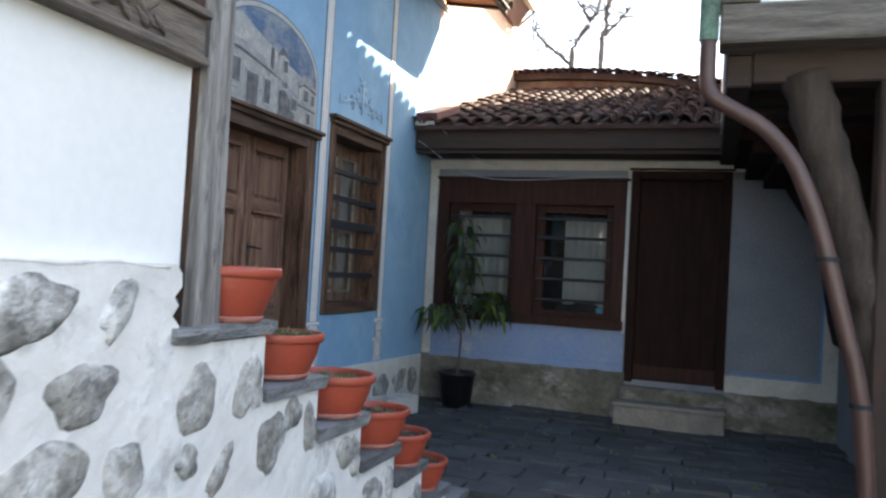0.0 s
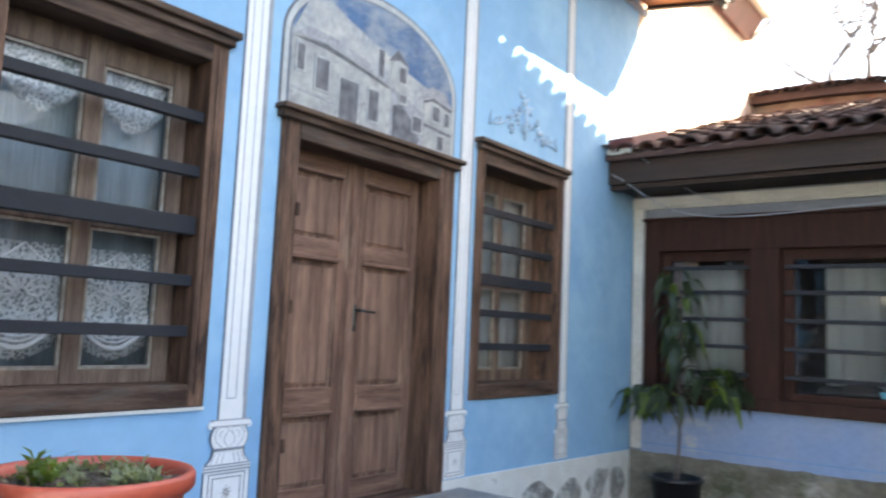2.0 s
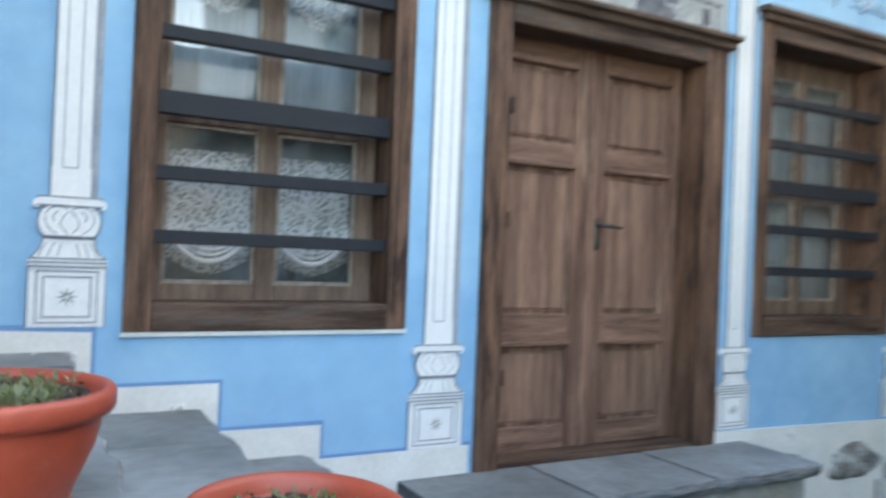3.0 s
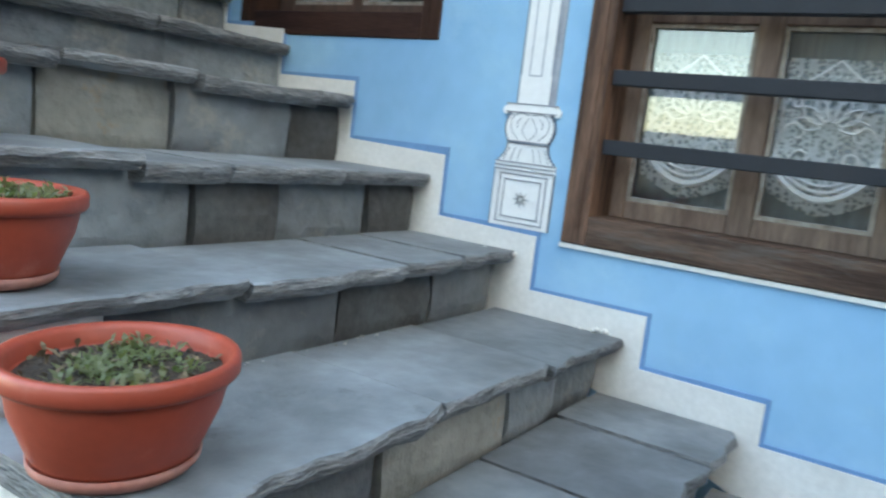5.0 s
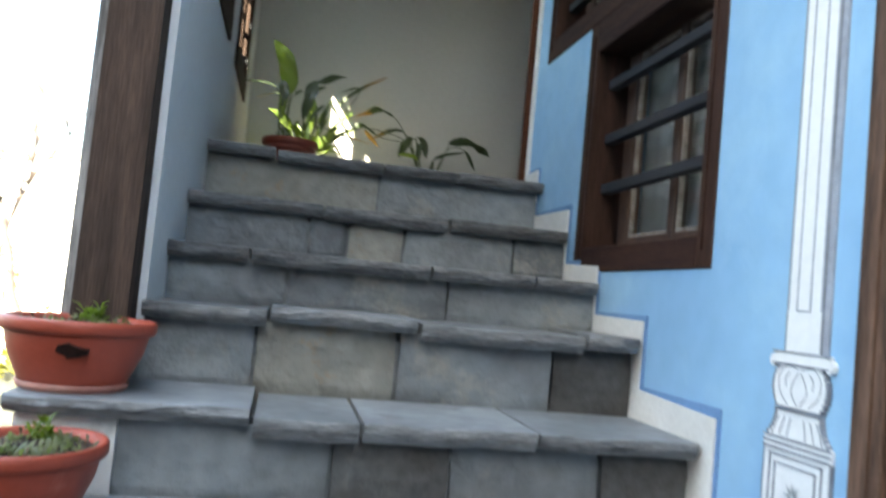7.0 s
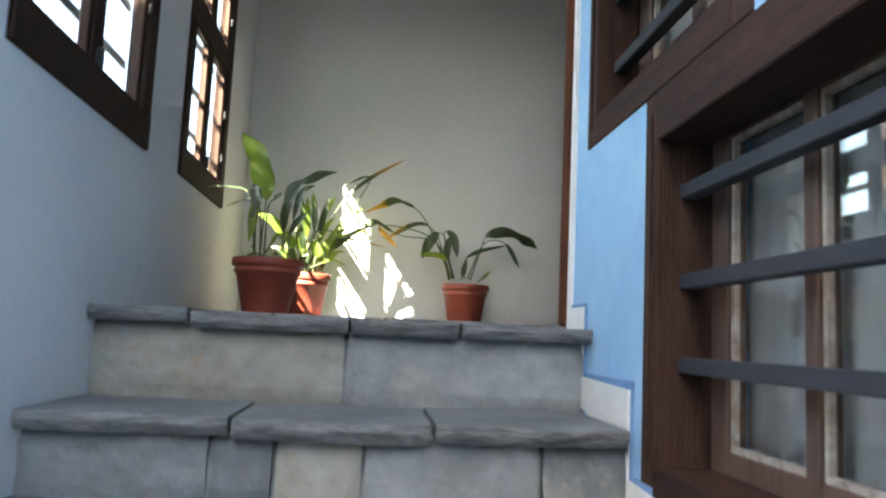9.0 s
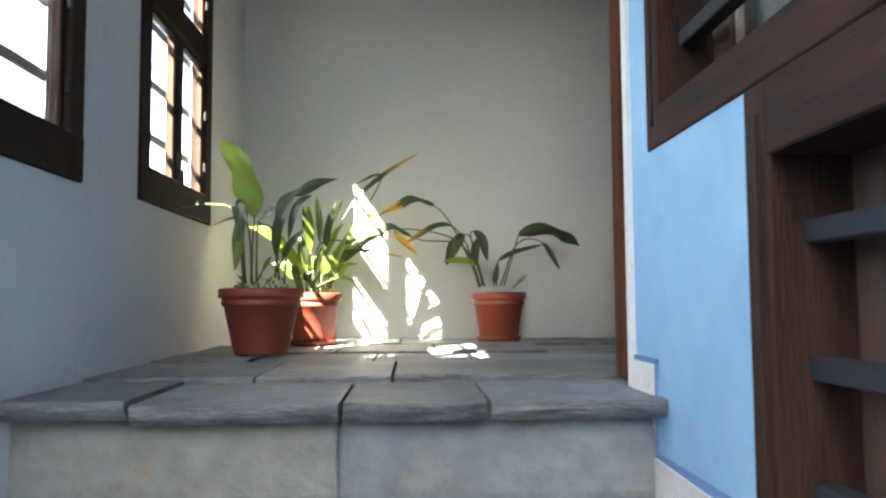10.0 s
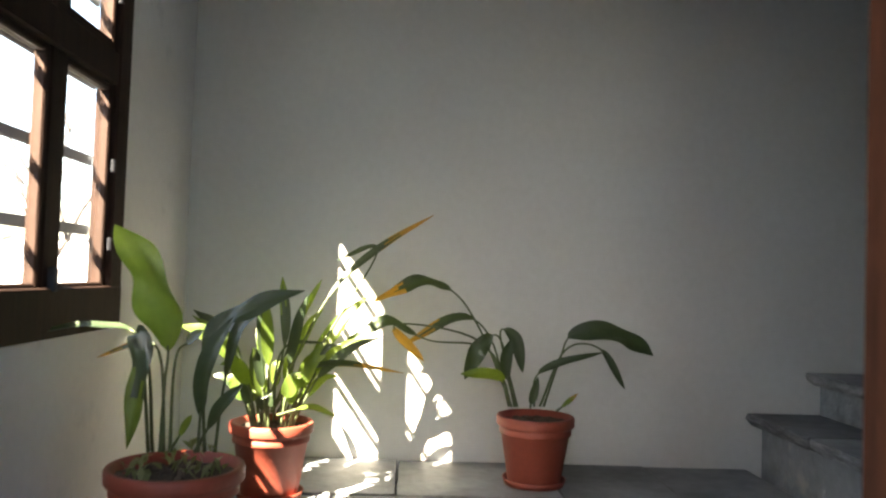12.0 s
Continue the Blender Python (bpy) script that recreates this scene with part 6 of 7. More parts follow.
M_DRY = mat("dry_stalk", (0.20, 0.15, 0.09), 0.9, 0.4, 20, 0.2)
PL = "terracotta plastic bowl planter with sparse green shoots"
bowl_planter(-1.375, 1.980, STEPS[4][1] + 0.022, 1, "terracotta bowl planter with broken hole and green shoots", 0.0, True, 60, 0.96, 0.150)
bowl_planter(-1.380, 2.315, STEPS[5][1] + 0.018, 2, PL, 1.0, False, 200, 0.89, 0.152)
bowl_planter(-1.365, 2.705, STEPS[6][1] + 0.010, 3, "terracotta bowl planter with ferny shoots in dry soil", 0.1, False, 190, 0.95)
bowl_planter(-1.375, 3.12, STEPS[7][1] + 0.004, 4, PL, 0.5, False, 40, 0.95)
bowl_planter(-1.385, 3.455, STEPS[8][1] + 0.004, 5, "terracotta bowl planter with bare dry soil", 0.2, False, 15, 0.92)
bowl_planter(-1.405, 3.81, STEPS[9][1] + 0.004, 6, "terracotta bowl planter with bare dry soil", 0.0, False, 12, 0.92)


# ---- tall leaf plants in the porch ----
def leaf_blade(stem, mid, tip, width, face, bm_l, bm_s, fold=0.25, droop=0.0):
    """Broad pointed leaf on a thin stalk; the blade starts at mid's near side. face: a direction its upper side turns to."""
    pts = spline([stem, (Vector(stem) * 0.45 + Vector(mid) * 0.55) + Vector((0, 0, 0.02)), mid, (Vector(mid) * 0.5 + Vector(tip) * 0.5) + Vector((0, 0, 0.02 - droop)), tip], 6)
    cut = 9
    tube(pts[:cut + 1], [0.0045 - 0.0002 * i for i in range(cut + 1)], 5, bm_s)
    blade = pts[cut:]
    n = len(blade) - 1
    rows = []
    for i, p in enumerate(blade):
        u = i / n
        d = (blade[min(i + 1, n)] - blade[max(i - 1, 0)]).normalized()
        side = d.cross(Vector(face)).normalized()
        up = side.cross(d).normalized()
        w = max(0.0012, width * 1.62 * (u ** 0.75) * ((1 - u) ** 1.05))
        rows.append([bm_l.verts.new(p + side * w * s + up * (abs(s) * w * fold + w * 0.28 * math.sin(7 * u + 2.2 * s + 40 * width) * abs(s))) for s in (-1, -0.5, 0, 0.5, 1)])
    for i, (p, q) in enumerate(zip(rows, rows[1:])):
        for k in range(4):
            bm_l.faces.new((p[k], p[k + 1], q[k + 1], q[k])).material_index = int(i + (k in (0, 3)) * 1.5 > n * 0.62)


def floor_pot(x, y, z, rb, rt_, h, label, saucer, mat_):
    p = thing("potted_plant", label, "potted plant", "potted plants in the porch", at=(x, y, z))
    body = part("pot", lathe([(0, 0.004), (rb, 0.004), (rb + 0.003, 0.012), (rt_ * 0.87, h * 0.735), (rt_ * 0.915, h * 0.74), (rt_ * 0.925, h * 0.76), (rt_ * 0.925, h * 0.80), (rt_ * 0.91, h * 0.815), (rt_ * 0.92, h * 0.855), (rt_ * 0.985, h * 0.86), (rt_, h * 0.875), (rt_, h * 0.975), (rt_ * 0.98, h), (rt_ * 0.91, h), (rt_ * 0.86, h * 0.9), (0, h * 0.88)], 44), mat_, p, "terracotta pot with ringed rim", smooth=True)
    if saucer:
        part("saucer", lathe([(0, 0), (rb * 1.15, 0), (rb * 1.25, 0.022), (rb * 1.2, 0.022), (rb * 1.1, 0.008), (0, 0.006)], 40), mat_, p, smooth=True)
    part("soil", soil_mesh(rt_ * 0.87, rt_ * 0.87, int(x * 100)), M_SOIL, p).location = (0, 0, h * 0.90)
    return p


def put_leaf(parent, stem, mid, tip, width, face, material, droop=0.0, fold=0.25, tipped=None):
    a, b = bmesh.new(), bmesh.new()
    o = Vector(parent.location)
    leaf_blade(Vector(stem) - o, Vector(mid) - o, Vector(tip) - o, width, face, a, b, fold, droop)
    lf = part("leaf", a, material, parent, smooth=True)
    lf.data.materials.append(tipped or material)
    part("stalk", b, M_STALK, lf, smooth=True)


def arch_leaf(parent, points, start, width, face, material, tipped=None, curl=0.0):
    """Long leaf along a curve: a thin stalk up to the share start, then a folded, slightly wavy blade that ends in a point."""
    o = Vector(parent.location)
    pts = spline([Vector(p) - o for p in points], 8)
    cut = max(1, int(start * (len(pts) - 1)))
    stalk, bm = bmesh.new(), bmesh.new()
    tube(pts[:cut + 2], [0.0046 - 0.0016 * i / (cut + 1) for i in range(cut + 2)], 5, stalk)
    blade = pts[cut:]
    n = len(blade) - 1
    rows, ph = [], 31 * width + 7 * points[-1][0]
    up0 = Vector(face).normalized()
    for i, p in enumerate(blade):
        u = i / n
        d = (blade[min(i + 1, n)] - blade[max(i - 1, 0)]).normalized()
        side = d.cross(up0)
        side = side.normalized() if side.length > 0.15 else (rows_side if rows else Vector((1, 0, 0)))
        rows_side = side
        up = side.cross(d).normalized()
        w = max(0.001, width * 0.86 * (u ** 0.7) * ((1 - u) ** 0.8))
        rows.append([bm.verts.new(p + side * w * q + up * (0.30 * abs(q) * w + (curl + 0.10 * w) * math.sin(11 * u + 2.4 * q + ph) * abs(q) * min(1, 4 * u * (1 - u)))) for q in (-1, -0.66, -0.33, 0, 0.33, 0.66, 1)])
    for i, (p, q) in enumerate(zip(rows, rows[1:])):
        for k in range(6):
            bm.faces.new((p[k], p[k + 1], q[k + 1], q[k])).material_index = int(i + (k in (0, 5)) * 1.5 + 1.6 * math.sin(k * 2.1 + ph) > n * 0.66)
    lf = part("leaf", bm, material, parent, smooth=True)
    lf.data.materials.append(tipped or material)
    part("stalk", stalk, M_STALK, lf, smooth=True)


M_STALK = mat("green_stalk", (0.08, 0.11, 0.045), 0.6, 0.3, 20, 0.1)
ZP = STEPS[0][1] + 0.022
p1 = floor_pot(-1.79, -0.56, ZP, 0.098, 0.158, 0.245, "terracotta pot of tall dark broad leaves", False, M_TERRAD)
arch_leaf(p1, [(-1.748, -0.570, 2.439), (-1.754, -0.560, 2.586), (-1.760, -0.550, 2.706), (-1.728, -0.520, 2.850), (-1.644, -0.500, 2.966)], 0.46, 0.17, (0.25, 1, 0.1), M_LEAFL, M_LEAFL, 0.022)
arch_leaf(p1, [(-1.721, -0.570, 2.438), (-1.706, -0.560, 2.624), (-1.710, -0.500, 2.723), (-1.735, -0.460, 2.637), (-1.716, -0.440, 2.474)], 0.46, 0.095, (0.35, 1, 0.35), M_LEAF, M_LEAFL, 0.01)
arch_leaf(p1, [(-1.722, -0.600, 2.431), (-1.696, -0.580, 2.688), (-1.586, -0.570, 2.730), (-1.430, -0.560, 2.705)], 0.42, 0.052, (0, 0.45, 1), M_LEAF, M_LEAF, 0.0)
arch_leaf(p1, [(-1.742, -0.620, 2.427), (-1.726, -0.620, 2.644), (-1.683, -0.620, 2.687), (-1.573, -0.620, 2.649)], 0.5, 0.036, (0, 0.7, 0.8), M_LEAF, M_LEAFY, 0.0)
arch_leaf(p1, [(-1.854, -0.560, 2.444), (-1.850, -0.550, 2.590), (-1.877, -0.540, 2.723), (-1.953, -0.540, 2.785), (-2.073, -0.560, 2.828)], 0.3, 0.095, (0.6, 0.9, 0.35), M_LEAF, M_LEAF, 0.012)
arch_leaf(p1, [(-1.846, -0.530, 2.450), (-1.852, -0.520, 2.556), (-1.868, -0.500, 2.662), (-1.923, -0.500, 2.766)], 0.28, 0.085, (0.5, 1, 0.2), M_LEAF, M_LEAF, 0.0)
arch_leaf(p1, [(-1.850, -0.490, 2.459), (-1.884, -0.470, 2.521), (-1.918, -0.450, 2.575), (-1.961, -0.440, 2.621)], 0.3, 0.055, (0.3, 1, 0.4), M_LEAF, M_LEAF, 0.0)
arch_leaf(p1, [(-1.864, -0.620, 2.430), (-1.875, -0.630, 2.579), (-1.907, -0.640, 2.730), (-1.964, -0.660, 2.780)], 0.4, 0.06, (0.4, 0.9, 0.4), M_LEAF, M_LEAF, 0.0)
arch_leaf(p1, [(-1.773, -0.560, 2.442), (-1.806, -0.550, 2.497), (-1.827, -0.540, 2.532)], 0.35, 0.035, (0.3, 1, 0.3), M_LEAFL, M_LEAFL, 0.0)
arch_leaf(p1, [(-1.762, -0.600, 2.432), (-1.765, -0.600, 2.648), (-1.796, -0.600, 2.696), (-1.829, -0.600, 2.724)], 0.62, 0.05, (0.2, 0.8, 0.6), M_LEAF, M_LEAF, 0.0)
g1 = part("undergrowth", sprigs(70, 0.12, 0.12, 0.05, 21, 0.035), M_SEED, p1)
g1.location, g1["kind"] = (0, 0, 0.22), "stuff"

p2 = floor_pot(-1.905, -1.18, ZP, 0.085, 0.130, 0.235, "terracotta pot of crowded bright green leaves in sun", True, M_TERRAD)
r2 = random.Random(8)
arch_leaf(p2, [(-1.898, -1.200, 2.424), (-2.023, -1.240, 2.730), (-2.124, -1.280, 2.877), (-2.251, -1.300, 2.983), (-2.395, -1.320, 3.079)], 0.34, 0.052, (0.35, 0.8, 0.5), M_LEAF, M_LEAFY, 0.0)
arch_leaf(p2, [(-1.912, -1.220, 2.421), (-2.095, -1.260, 2.731), (-2.210, -1.300, 2.955), (-2.073, -1.300, 2.913)], 0.66, 0.05, (0.1, 0.6, 0.9), M_LEAF, M_LEAF, 0.0)
arch_leaf(p2, [(-1.906, -1.150, 2.433), (-1.990, -1.140, 2.556), (-2.111, -1.140, 2.589), (-2.315, -1.160, 2.564)], 0.36, 0.052, (0, 0.6, 0.9), M_LEAF, M_LEAFY, 0.0)
arch_leaf(p2, [(-1.929, -1.120, 2.431), (-2.030, -1.060, 2.466), (-2.117, -1.040, 2.445)], 0.25, 0.05, (0, 0.5, 1), M_LEAFL, M_LEAFL, 0.0)
arch_leaf(p2, [(-1.898, -1.200, 2.424), (-1.922, -1.220, 2.620), (-2.053, -1.250, 2.646)], 0.5, 0.035, (0, 0.6, 0.9), M_LEAF, M_LEAF, 0.0)
arch_leaf(p2, [(-1.880, -1.200, 2.424), (-1.930, -1.220, 2.656), (-1.908, -1.250, 2.855)], 0.45, 0.06, (0.2, 1, 0.2), M_LEAF, M_LEAFL, 0.0)
arch_leaf(p2, [(-1.873, -1.240, 2.417), (-1.947, -1.280, 2.670), (-2.030, -1.300, 2.849)], 0.5, 0.045, (0.3, 0.9, 0.3), M_LEAFL, M_LEAFL, 0.0)
for k in range(34):
    a = r2.uniform(0, 6.28)
    s = Vector((-1.905 + 0.06 * math.cos(a), -1.18 + 0.06 * math.sin(a), 2.38))
    L = r2.uniform(0.12, 0.40)
    q = r2.uniform(0.25, 0.8)
    m_ = s + Vector((math.cos(a) * L * q * 0.45, math.sin(a) * L * q * 0.35, L * 0.62))
    t_ = s + Vector((math.cos(a) * L * q * 1.25, math.sin(a) * L * q * 0.7, L * r2.uniform(0.75, 1.15)))
    put_leaf(p2, s, m_, t_, r2.uniform(0.030, 0.055), (math.cos(a) * 0.3, 0.8, 0.6), M_LEAFL if k % 3 else M_LEAF)

p3 = floor_pot(-2.775, -1.40, ZP, 0.088, 0.135, 0.235, "terracotta pot of drooping yellow-tipped leaves", True, M_TERRAD)
arch_leaf(p3, [(-2.690, -1.400, 2.430), (-2.573, -1.400, 2.690), (-2.470, -1.400, 2.824), (-2.341, -1.380, 2.844), (-2.190, -1.360, 2.772)], 0.52, 0.088, (0, 0.75, 0.7), M_LEAF, M_LEAFY, 0.01)
arch_leaf(p3, [(-2.683, -1.420, 2.426), (-2.611, -1.410, 2.661), (-2.503, -1.400, 2.733), (-2.312, -1.380, 2.635)], 0.55, 0.075, (0, 0.7, 0.8), M_LEAF, M_LEAFY, 0.0)
arch_leaf(p3, [(-2.687, -1.380, 2.433), (-2.600, -1.360, 2.626), (-2.396, -1.340, 2.655), (-2.250, -1.330, 2.710), (-2.104, -1.320, 2.638)], 0.58, 0.075, (0, 0.75, 0.7), M_LEAF, M_LEAF, 0.01)
arch_leaf(p3, [(-2.687, -1.380, 2.433), (-2.570, -1.360, 2.654), (-2.279, -1.340, 2.705), (-2.379, -1.340, 2.584)], 0.74, 0.055, (0, 0.9, 0.4), M_LEAFY, M_LEAFY, 0.0)
arch_leaf(p3, [(-2.695, -1.370, 2.435), (-2.636, -1.340, 2.668), (-2.567, -1.320, 2.639), (-2.517, -1.310, 2.531)], 0.48, 0.1, (-0.2, 0.9, 0.5), M_LEAF, M_LEAF, 0.012)
arch_leaf(p3, [(-2.684, -1.360, 2.436), (-2.637, -1.320, 2.540), (-2.502, -1.300, 2.550)], 0.42, 0.075, (0, 0.8, 0.6), M_LEAFL, M_LEAFL, 0.0)
arch_leaf(p3, [(-2.710, -1.400, 2.430), (-2.640, -1.380, 2.680), (-2.692, -1.370, 2.667), (-2.720, -1.360, 2.553)], 0.46, 0.075, (0.2, 0.9, 0.4), M_LEAF, M_LEAF, 0.0)
arch_leaf(p3, [(-2.698, -1.360, 2.437), (-2.658, -1.340, 2.573), (-2.673, -1.330, 2.670)], 0.35, 0.07, (0, 1, 0.2), M_LEAF, M_LEAF, 0.0)
arch_leaf(p3, [(-2.802, -1.400, 2.433), (-2.851, -1.390, 2.592), (-2.894, -1.370, 2.689), (-3.059, -1.360, 2.685), (-3.172, -1.360, 2.624)], 0.46, 0.125, (0.05, 0.85, 0.55), M_LEAF, M_LEAF, 0.014)
arch_leaf(p3, [(-2.765, -1.380, 2.435), (-2.765, -1.360, 2.539), (-2.844, -1.350, 2.590), (-2.992, -1.340, 2.632)], 0.4, 0.05, (0.1, 0.8, 0.6), M_LEAF, M_LEAF, 0.0)
arch_leaf(p3, [(-2.785, -1.380, 2.436), (-2.864, -1.360, 2.634), (-2.980, -1.340, 2.644), (-3.070, -1.340, 2.509)], 0.7, 0.042, (0.3, 0.9, 0.3), M_LEAF, M_LEAF, 0.0)
arch_leaf(p3, [(-2.749, -1.360, 2.434), (-2.756, -1.340, 2.480), (-2.768, -1.330, 2.543)], 0.15, 0.05, (0, 1, 0.3), M_LEAF, M_LEAF, 0.0)
arch_leaf(p3, [(-2.844, -1.380, 2.422), (-2.881, -1.370, 2.455), (-2.913, -1.360, 2.487)], 0.2, 0.03, (0, 0.8, 0.6), M_LEAFL, M_LEAFY, 0.0)

# ---- tall plant in a black bucket in the court ----
bkp = thing("potted_plant", "tall drooping green plant in a black bucket", "potted plant", at=(-2.36, 7.42, G))
part("bucket", lathe([(0, 0.0), (0.145, 0.0), (0.178, 0.31), (0.192, 0.315), (0.192, 0.337), (0.178, 0.342), (0.168, 0.33), (0.162, 0.29), (0, 0.29)], 32), M_BLACKPOT, bkp, "black plastic bucket", smooth=True)
part("soil", soil_mesh(0.15, 0.15, 31), M_SOIL, bkp).location = (0, 0, 0.285)
stem_pts = spline([(0, 0, 0.28), (0.02, 0.0, 0.7), (0.0, 0.02, 1.1), (0.03, 0.0, 1.5), (0.0, 0.0, 1.88)], 5)
part("stem", tube(stem_pts, [0.014 - 0.0005 * i for i in range(len(stem_pts))], 7), M_BARK, bkp, smooth=True)
rp = random.Random(17)
clusters = [(-0.19, -0.02, 0.92, 42), (-0.30, 0.0, 0.88, 18), (-0.04, -0.03, 0.94, 14), (0.28, -0.02, 1.06, 20), (0.37, 0.0, 0.98, 12), (0.14, 0.0, 1.14, 8), (0.03, 0.0, 1.28, 12), (0.05, 0.0, 1.46, 12), (0.0, 0.0, 1.62, 11), (-0.04, 0.0, 1.80, 9)]
for cx, cy, cz, n in clusters:
    tw = part("twig", tube([(0.01, 0, cz - 0.12), (cx * 0.5, cy, cz + 0.02), (cx, cy, cz + 0.02)], 0.006, 5), M_BARK, bkp)
    for _ in range(n):
        a, bm_l, bm_s = rp.uniform(0, 6.28), bmesh.new(), bmesh.new()
        s = Vector((cx + rp.uniform(-0.05, 0.05), cy + rp.uniform(-0.05, 0.05), cz + rp.uniform(-0.06, 0.06)))
        L = rp.uniform(0.15, 0.30)
        leaf_blade(s, s + Vector((math.cos(a) * L * 0.4, math.sin(a) * L * 0.4, 0.02)), s + Vector((math.cos(a) * L * 0.75, math.sin(a) * L * 0.75, -L * rp.uniform(0.4, 0.9))), rp.uniform(0.05, 0.085), (math.cos(a) * 0.5, math.sin(a) * 0.5, 1), bm_l, bm_s)
        bm_s.free()
        lm = M_LEAF if rp.random() < 0.75 else M_LEAFL
        part("leaf", bm_l, lm, bkp, smooth=True).data.materials.append(lm)

# ---- bare trees behind the roofs and shrub beyond the porch ----
def bare_tree(x, y, z0, h, seed, label, thick=0.14):
    r = random.Random(seed)
    t = thing("bare_tree", label, "tree", at=(x, y, z0))
    tr, br = bmesh.new(), bmesh.new()

    def grow(p, d, L, rad, depth, bm):
        pts, q, dd = [p], p.copy(), d.copy()
        for _ in range(5):
            dd = (dd + Vector((r.uniform(-0.22, 0.22), r.uniform(-0.22, 0.22), r.uniform(-0.05, 0.16)))).normalized()
            q = q + dd * L / 5
            pts.append(q.copy())
        tube(pts, [rad * (1 - 0.11 * i) for i in range(6)], 6 if depth < 2 else 4, bm)
        if depth < 4:
            for k in range(3 if depth else 4):
                i = r.randint(2, 5)
                nd = (dd + Vector((r.uniform(-1.1, 1.1), r.uniform(-1.1, 1.1), r.uniform(-0.15, 0.7)))).normalized()
                grow(pts[i], nd, L * r.uniform(0.5, 0.72), rad * 0.5, depth + 1, br)
    grow(Vector((0, 0, 0)), Vector((0, 0, 1)), h * 0.5, thick, 0, tr)
    part("trunk", tr, M_BARK, t, smooth=True)
    b = part("branch_growth", br, M_BARK, t, smooth=True)
    b["kind"] = "stuff"


def knobbly_tree(x, y, limbs, label, seed):
    """Pollarded winter tree: crooked tapering limbs with short twigs. limbs: (start radius, points)."""
    r = random.Random(seed)
    t = thing("bare_tree", label, "tree", at=(x, y, G))
    tw = bmesh.new()
    for k, (rad, pts) in enumerate(limbs):
        pp_ = spline(pts, 5)
        pp_ = [p + Vector((r.uniform(-0.035, 0.035), r.uniform(-0.03, 0.03), 0)) for p in pp_]
        n = len(pp_)
        part("trunk" if k == 0 else "limb", tube(pp_, [rad * 0.62 * (1 - 0.6 * i / n) * r.uniform(0.8, 1.3) for i in range(n)], 7), M_BARK, t, smooth=True)
        for i in range(3 if k else n // 2, n):
            for _ in range(r.randint(2, 5)):
                d = Vector((r.uniform(-1, 1), r.uniform(-0.6, 0.6), r.uniform(-0.25, 0.8))).normalized()
                L = r.uniform(0.15, 0.75)
                q = pp_[i]
                m_ = q + d * L * 0.5 + Vector((0, 0, r.uniform(-0.05, 0.05)))
                e = m_ + (d + Vector((r.uniform(-0.6, 0.6), 0, r.uniform(-0.2, 0.5)))).normalized() * L * 0.5
                tube([q, m_, e], [0.013, 0.009, 0.005], 4, tw)
                if r.random() < 0.5:
                    tube([m_, m_ + Vector((r.uniform(-0.2, 0.2), 0, r.uniform(0.0, 0.22)))], [0.009, 0.004], 4, tw)
    part("twig_growth", tw, M_BARK, t, smooth=True)["kind"] = "stuff"


knobbly_tree(-2.5, 17, [(0.13, [(0, 0, 0), (0.02, 0, 3), (-0.02, 0, 5.9), (0.07, 0, 6.9), (0.12, 0, 7.5), (0.25, 0, 8.05)]), (0.07, [(0.05, 0, 6.7), (0.35, 0, 7.0), (0.5, 0.1, 7.3)]), (0.05, [(0.12, 0, 7.5), (-0.1, 0, 7.7), (-0.3, 0, 7.9)])], "bare knobbly winter tree behind the roof", 5)
knobbly_tree(-3.15, 17.3, [(0.12, [(0, 0, 0), (-0.05, 0, 3), (-0.05, 0, 6.1), (0.08, 0, 6.7), (0.40, 0, 7.2), (0.55, 0, 7.6)]), (0.07, [(-0.05, 0, 6.15), (-0.40, 0, 6.45), (-0.85, 0, 6.85), (-0.9, 0, 7.2)]), (0.06, [(0.35, 0, 7.15), (0.1, 0, 7.5), (0.05, 0, 7.95)])], "bare forked winter tree behind the roof", 9)
bare_tree(1.75, -6.3, G, 4.8, 12, "bare crooked shrub by the sunlit garden wall", 0.06)
knobbly_tree(1.55, -6.0, [(0.07, [(-0.5, 0, 0), (-0.35, 0, 1.0), (-0.05, 0, 2.1), (0.25, 0, 2.55), (0.55, 0, 2.9)]), (0.04, [(-0.05, 0, 2.1), (0.1, 0, 2.6), (0.05, 0.1, 3.0)]), (0.04, [(-0.35, 0, 1.0), (0.0, 0, 1.4), (0.3, 0, 1.5)])], "bare crooked vine trunk before the garden wall", 3)
M_GARDENLEAF = leafy("yellow_green_leaf", (0.22, 0.21, 0.05), (0.12, 0.14, 0.04))
sh = thing("garden_shrub", "yellow-green leafy shrub beside the garden wall", "shrub", at=(1.75, -6.6, G))
sg = part("foliage", sprigs(1500, 0.9, 0.6, 1.35, 77, 0.11), M_GARDENLEAF, sh)
sg["kind"] = "stuff"
part("stems", tube([(0, 0, 0), (0.1, 0, 0.6), (0.0, 0.1, 1.3)], [0.04, 0.03, 0.01], 6), M_BARK, sh)
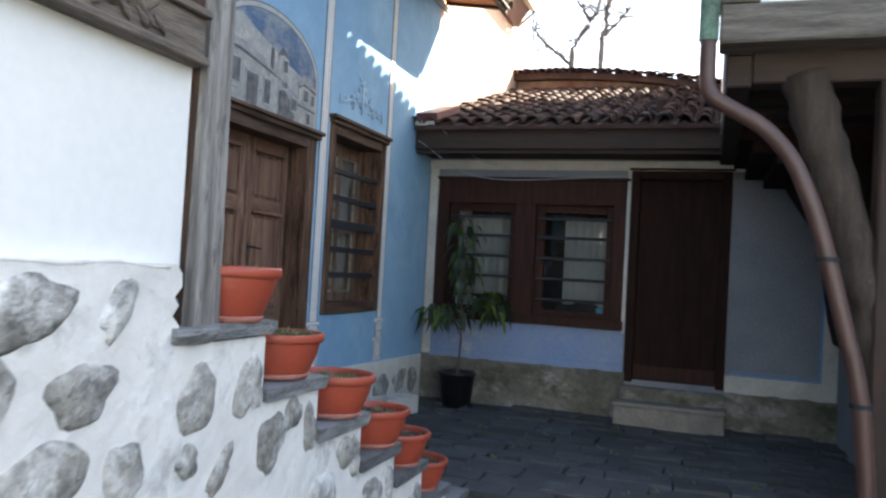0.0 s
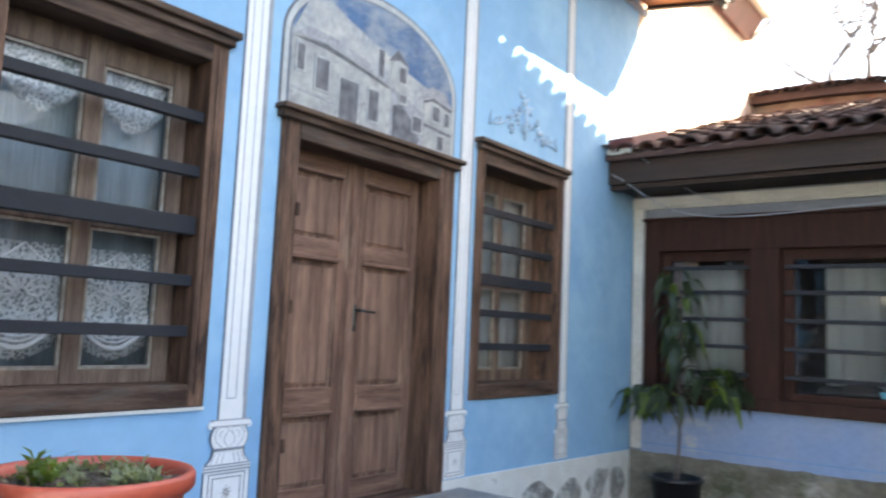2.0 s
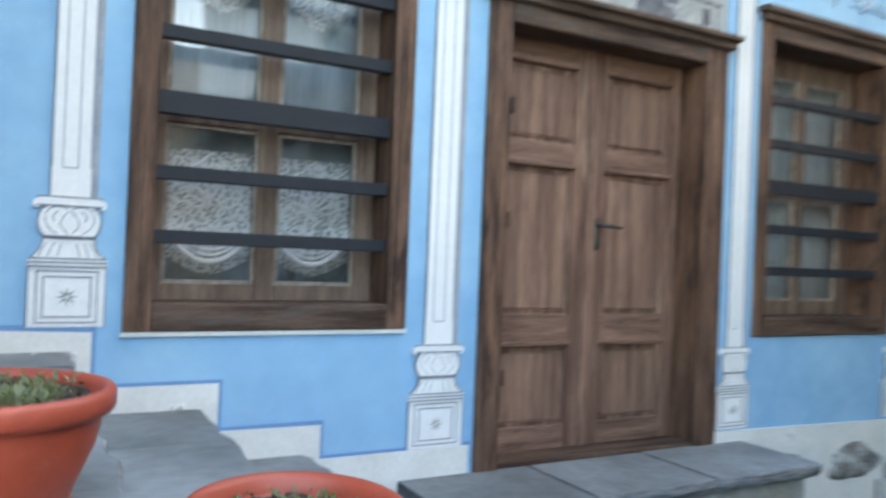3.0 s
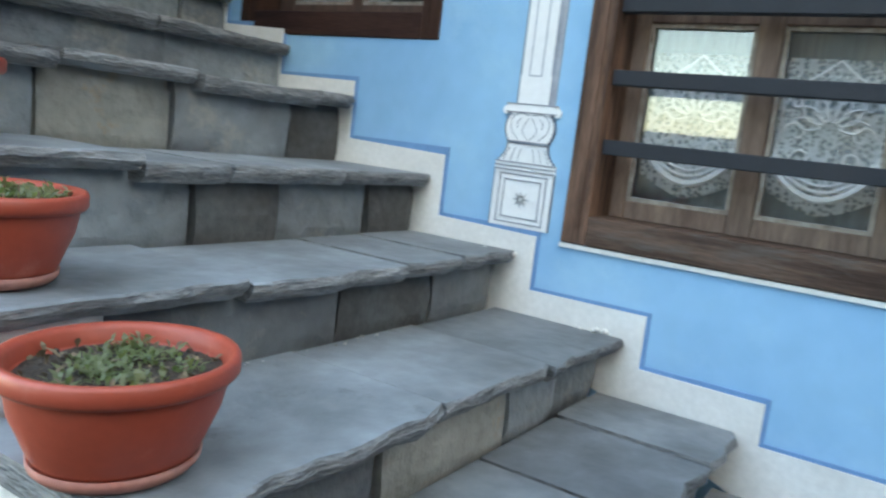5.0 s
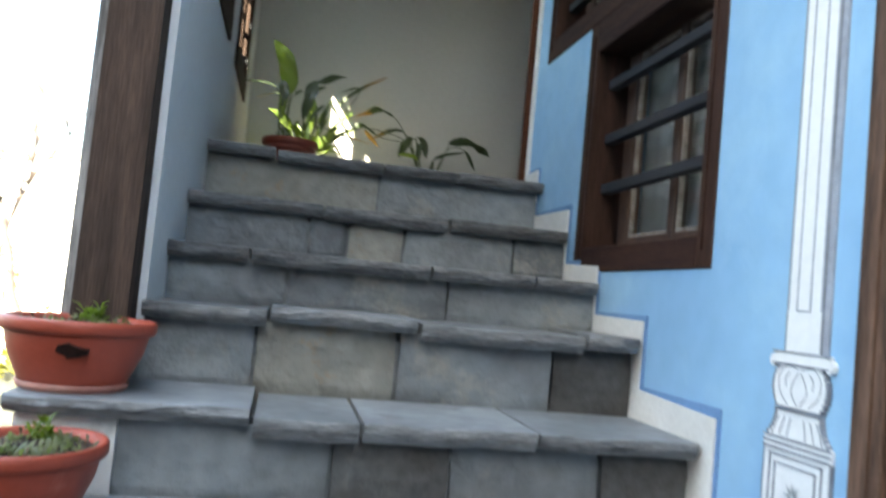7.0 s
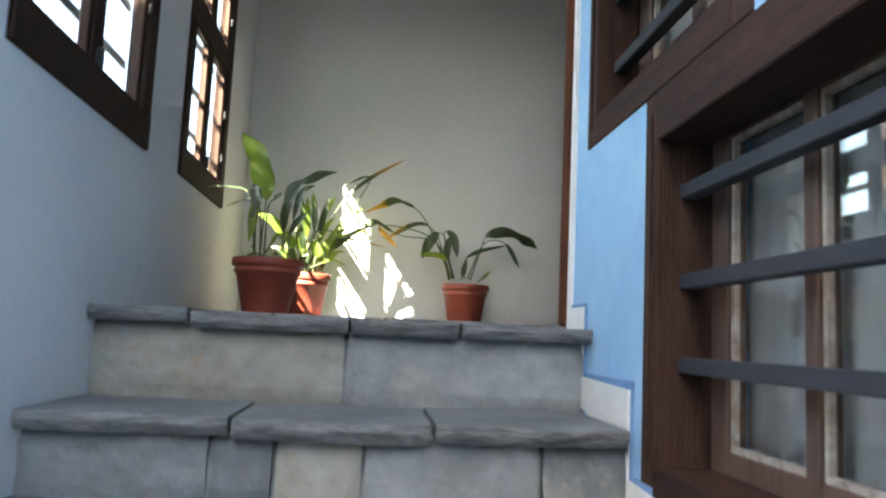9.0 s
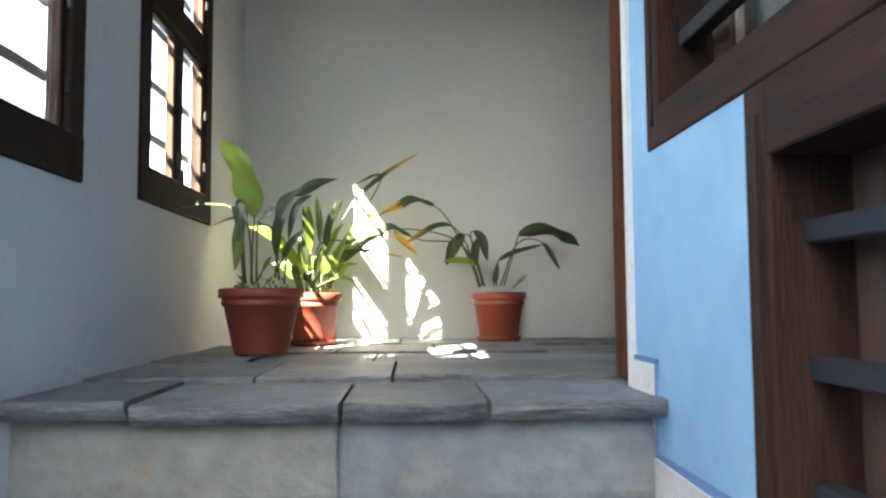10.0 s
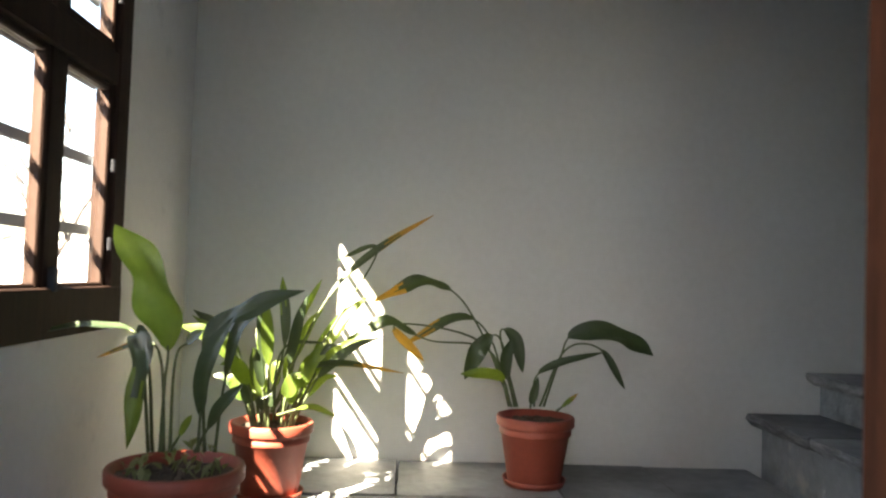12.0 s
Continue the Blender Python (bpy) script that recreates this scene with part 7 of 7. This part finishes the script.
for k in range(5):
    part("branch", tube([(0, 0, 0.2 * k), (0.3 * math.cos(k * 1.3), 0.3 * math.sin(k * 1.3), 0.2 * k + 0.5), (0.5 * math.cos(k * 1.3), 0.4 * math.sin(k * 1.3), 0.2 * k + 0.9)], [0.02, 0.014, 0.006], 5), M_BARK, sh)

cop = tagged(part("wall_coping", B((-1.2, 14, -9.26, -8.94, 3.2, 3.27), bevel=0.01), M_CREAM), "pale stone coping on the garden wall", "coping", kind="structure")
# ---- courtyard paving ----
paving = tagged(part("pavement", B((XW, 1.1, 3.0, YF, G - 0.06, G - 0.022)), M_GROUND), "courtyard of uneven grey slate paving", "pavement", kind="structure")
rq = random.Random(23)
y = 4.05
count = 0
while y < YF - 0.1 and count < 300:
    d = rq.uniform(0.17, 0.27)
    x = XW + 0.03 + rq.uniform(0, 0.1)
    while x < 1.1:
        wv = rq.uniform(0.22, 0.46)
        x1 = min(x + wv, 1.12)
        inside = x < XE and y < 4.40
        if not inside and x1 - x > 0.08 and not (x < -2.4 and y < 5.4):
            j = lambda: rq.uniform(-0.014, 0.014)
            bm = prism([(x + 0.008 + j(), y + 0.008 + j()), (x1 - 0.008 + j(), y + 0.008 + j()), (x1 - 0.008 + j(), y + d - 0.008 + j()), ((x + x1) / 2, y + d - 0.006 + j()), (x + 0.008 + j(), y + d - 0.008 + j())], "z", -0.04, 0.0)
            me = bpy.data.meshes.new("paving_stone")
            bmesh.ops.recalc_face_normals(bm, faces=bm.faces)
            bm.to_mesh(me)
            bm.free()
            piece("paving_stone", me, M_PAVER, paving, pose(0, 0, G + rq.uniform(-0.006, 0.008), rq.uniform(-0.12, 0.12), rq.uniform(-0.12, 0.12), 0))
            count += 1
        x = x1
    y += d
weeds = bmesh.new()
for _ in range(46):
    x, y = rq.uniform(-2.6, 0.9), rq.uniform(4.6, 7.6)
    b2 = sprigs(10, 0.04, 0.03, 0.01, rq.randint(0, 9999), 0.03)
    b2.transform(Matrix.Translation((x, y, G - 0.01)))
    me = bpy.data.meshes.new("tmp")
    b2.to_mesh(me)
    weeds.from_mesh(me)
    b2.free()
tagged(part("weeds", weeds, M_SEED), "small green weeds in the paving joints", "weeds", kind="stuff")
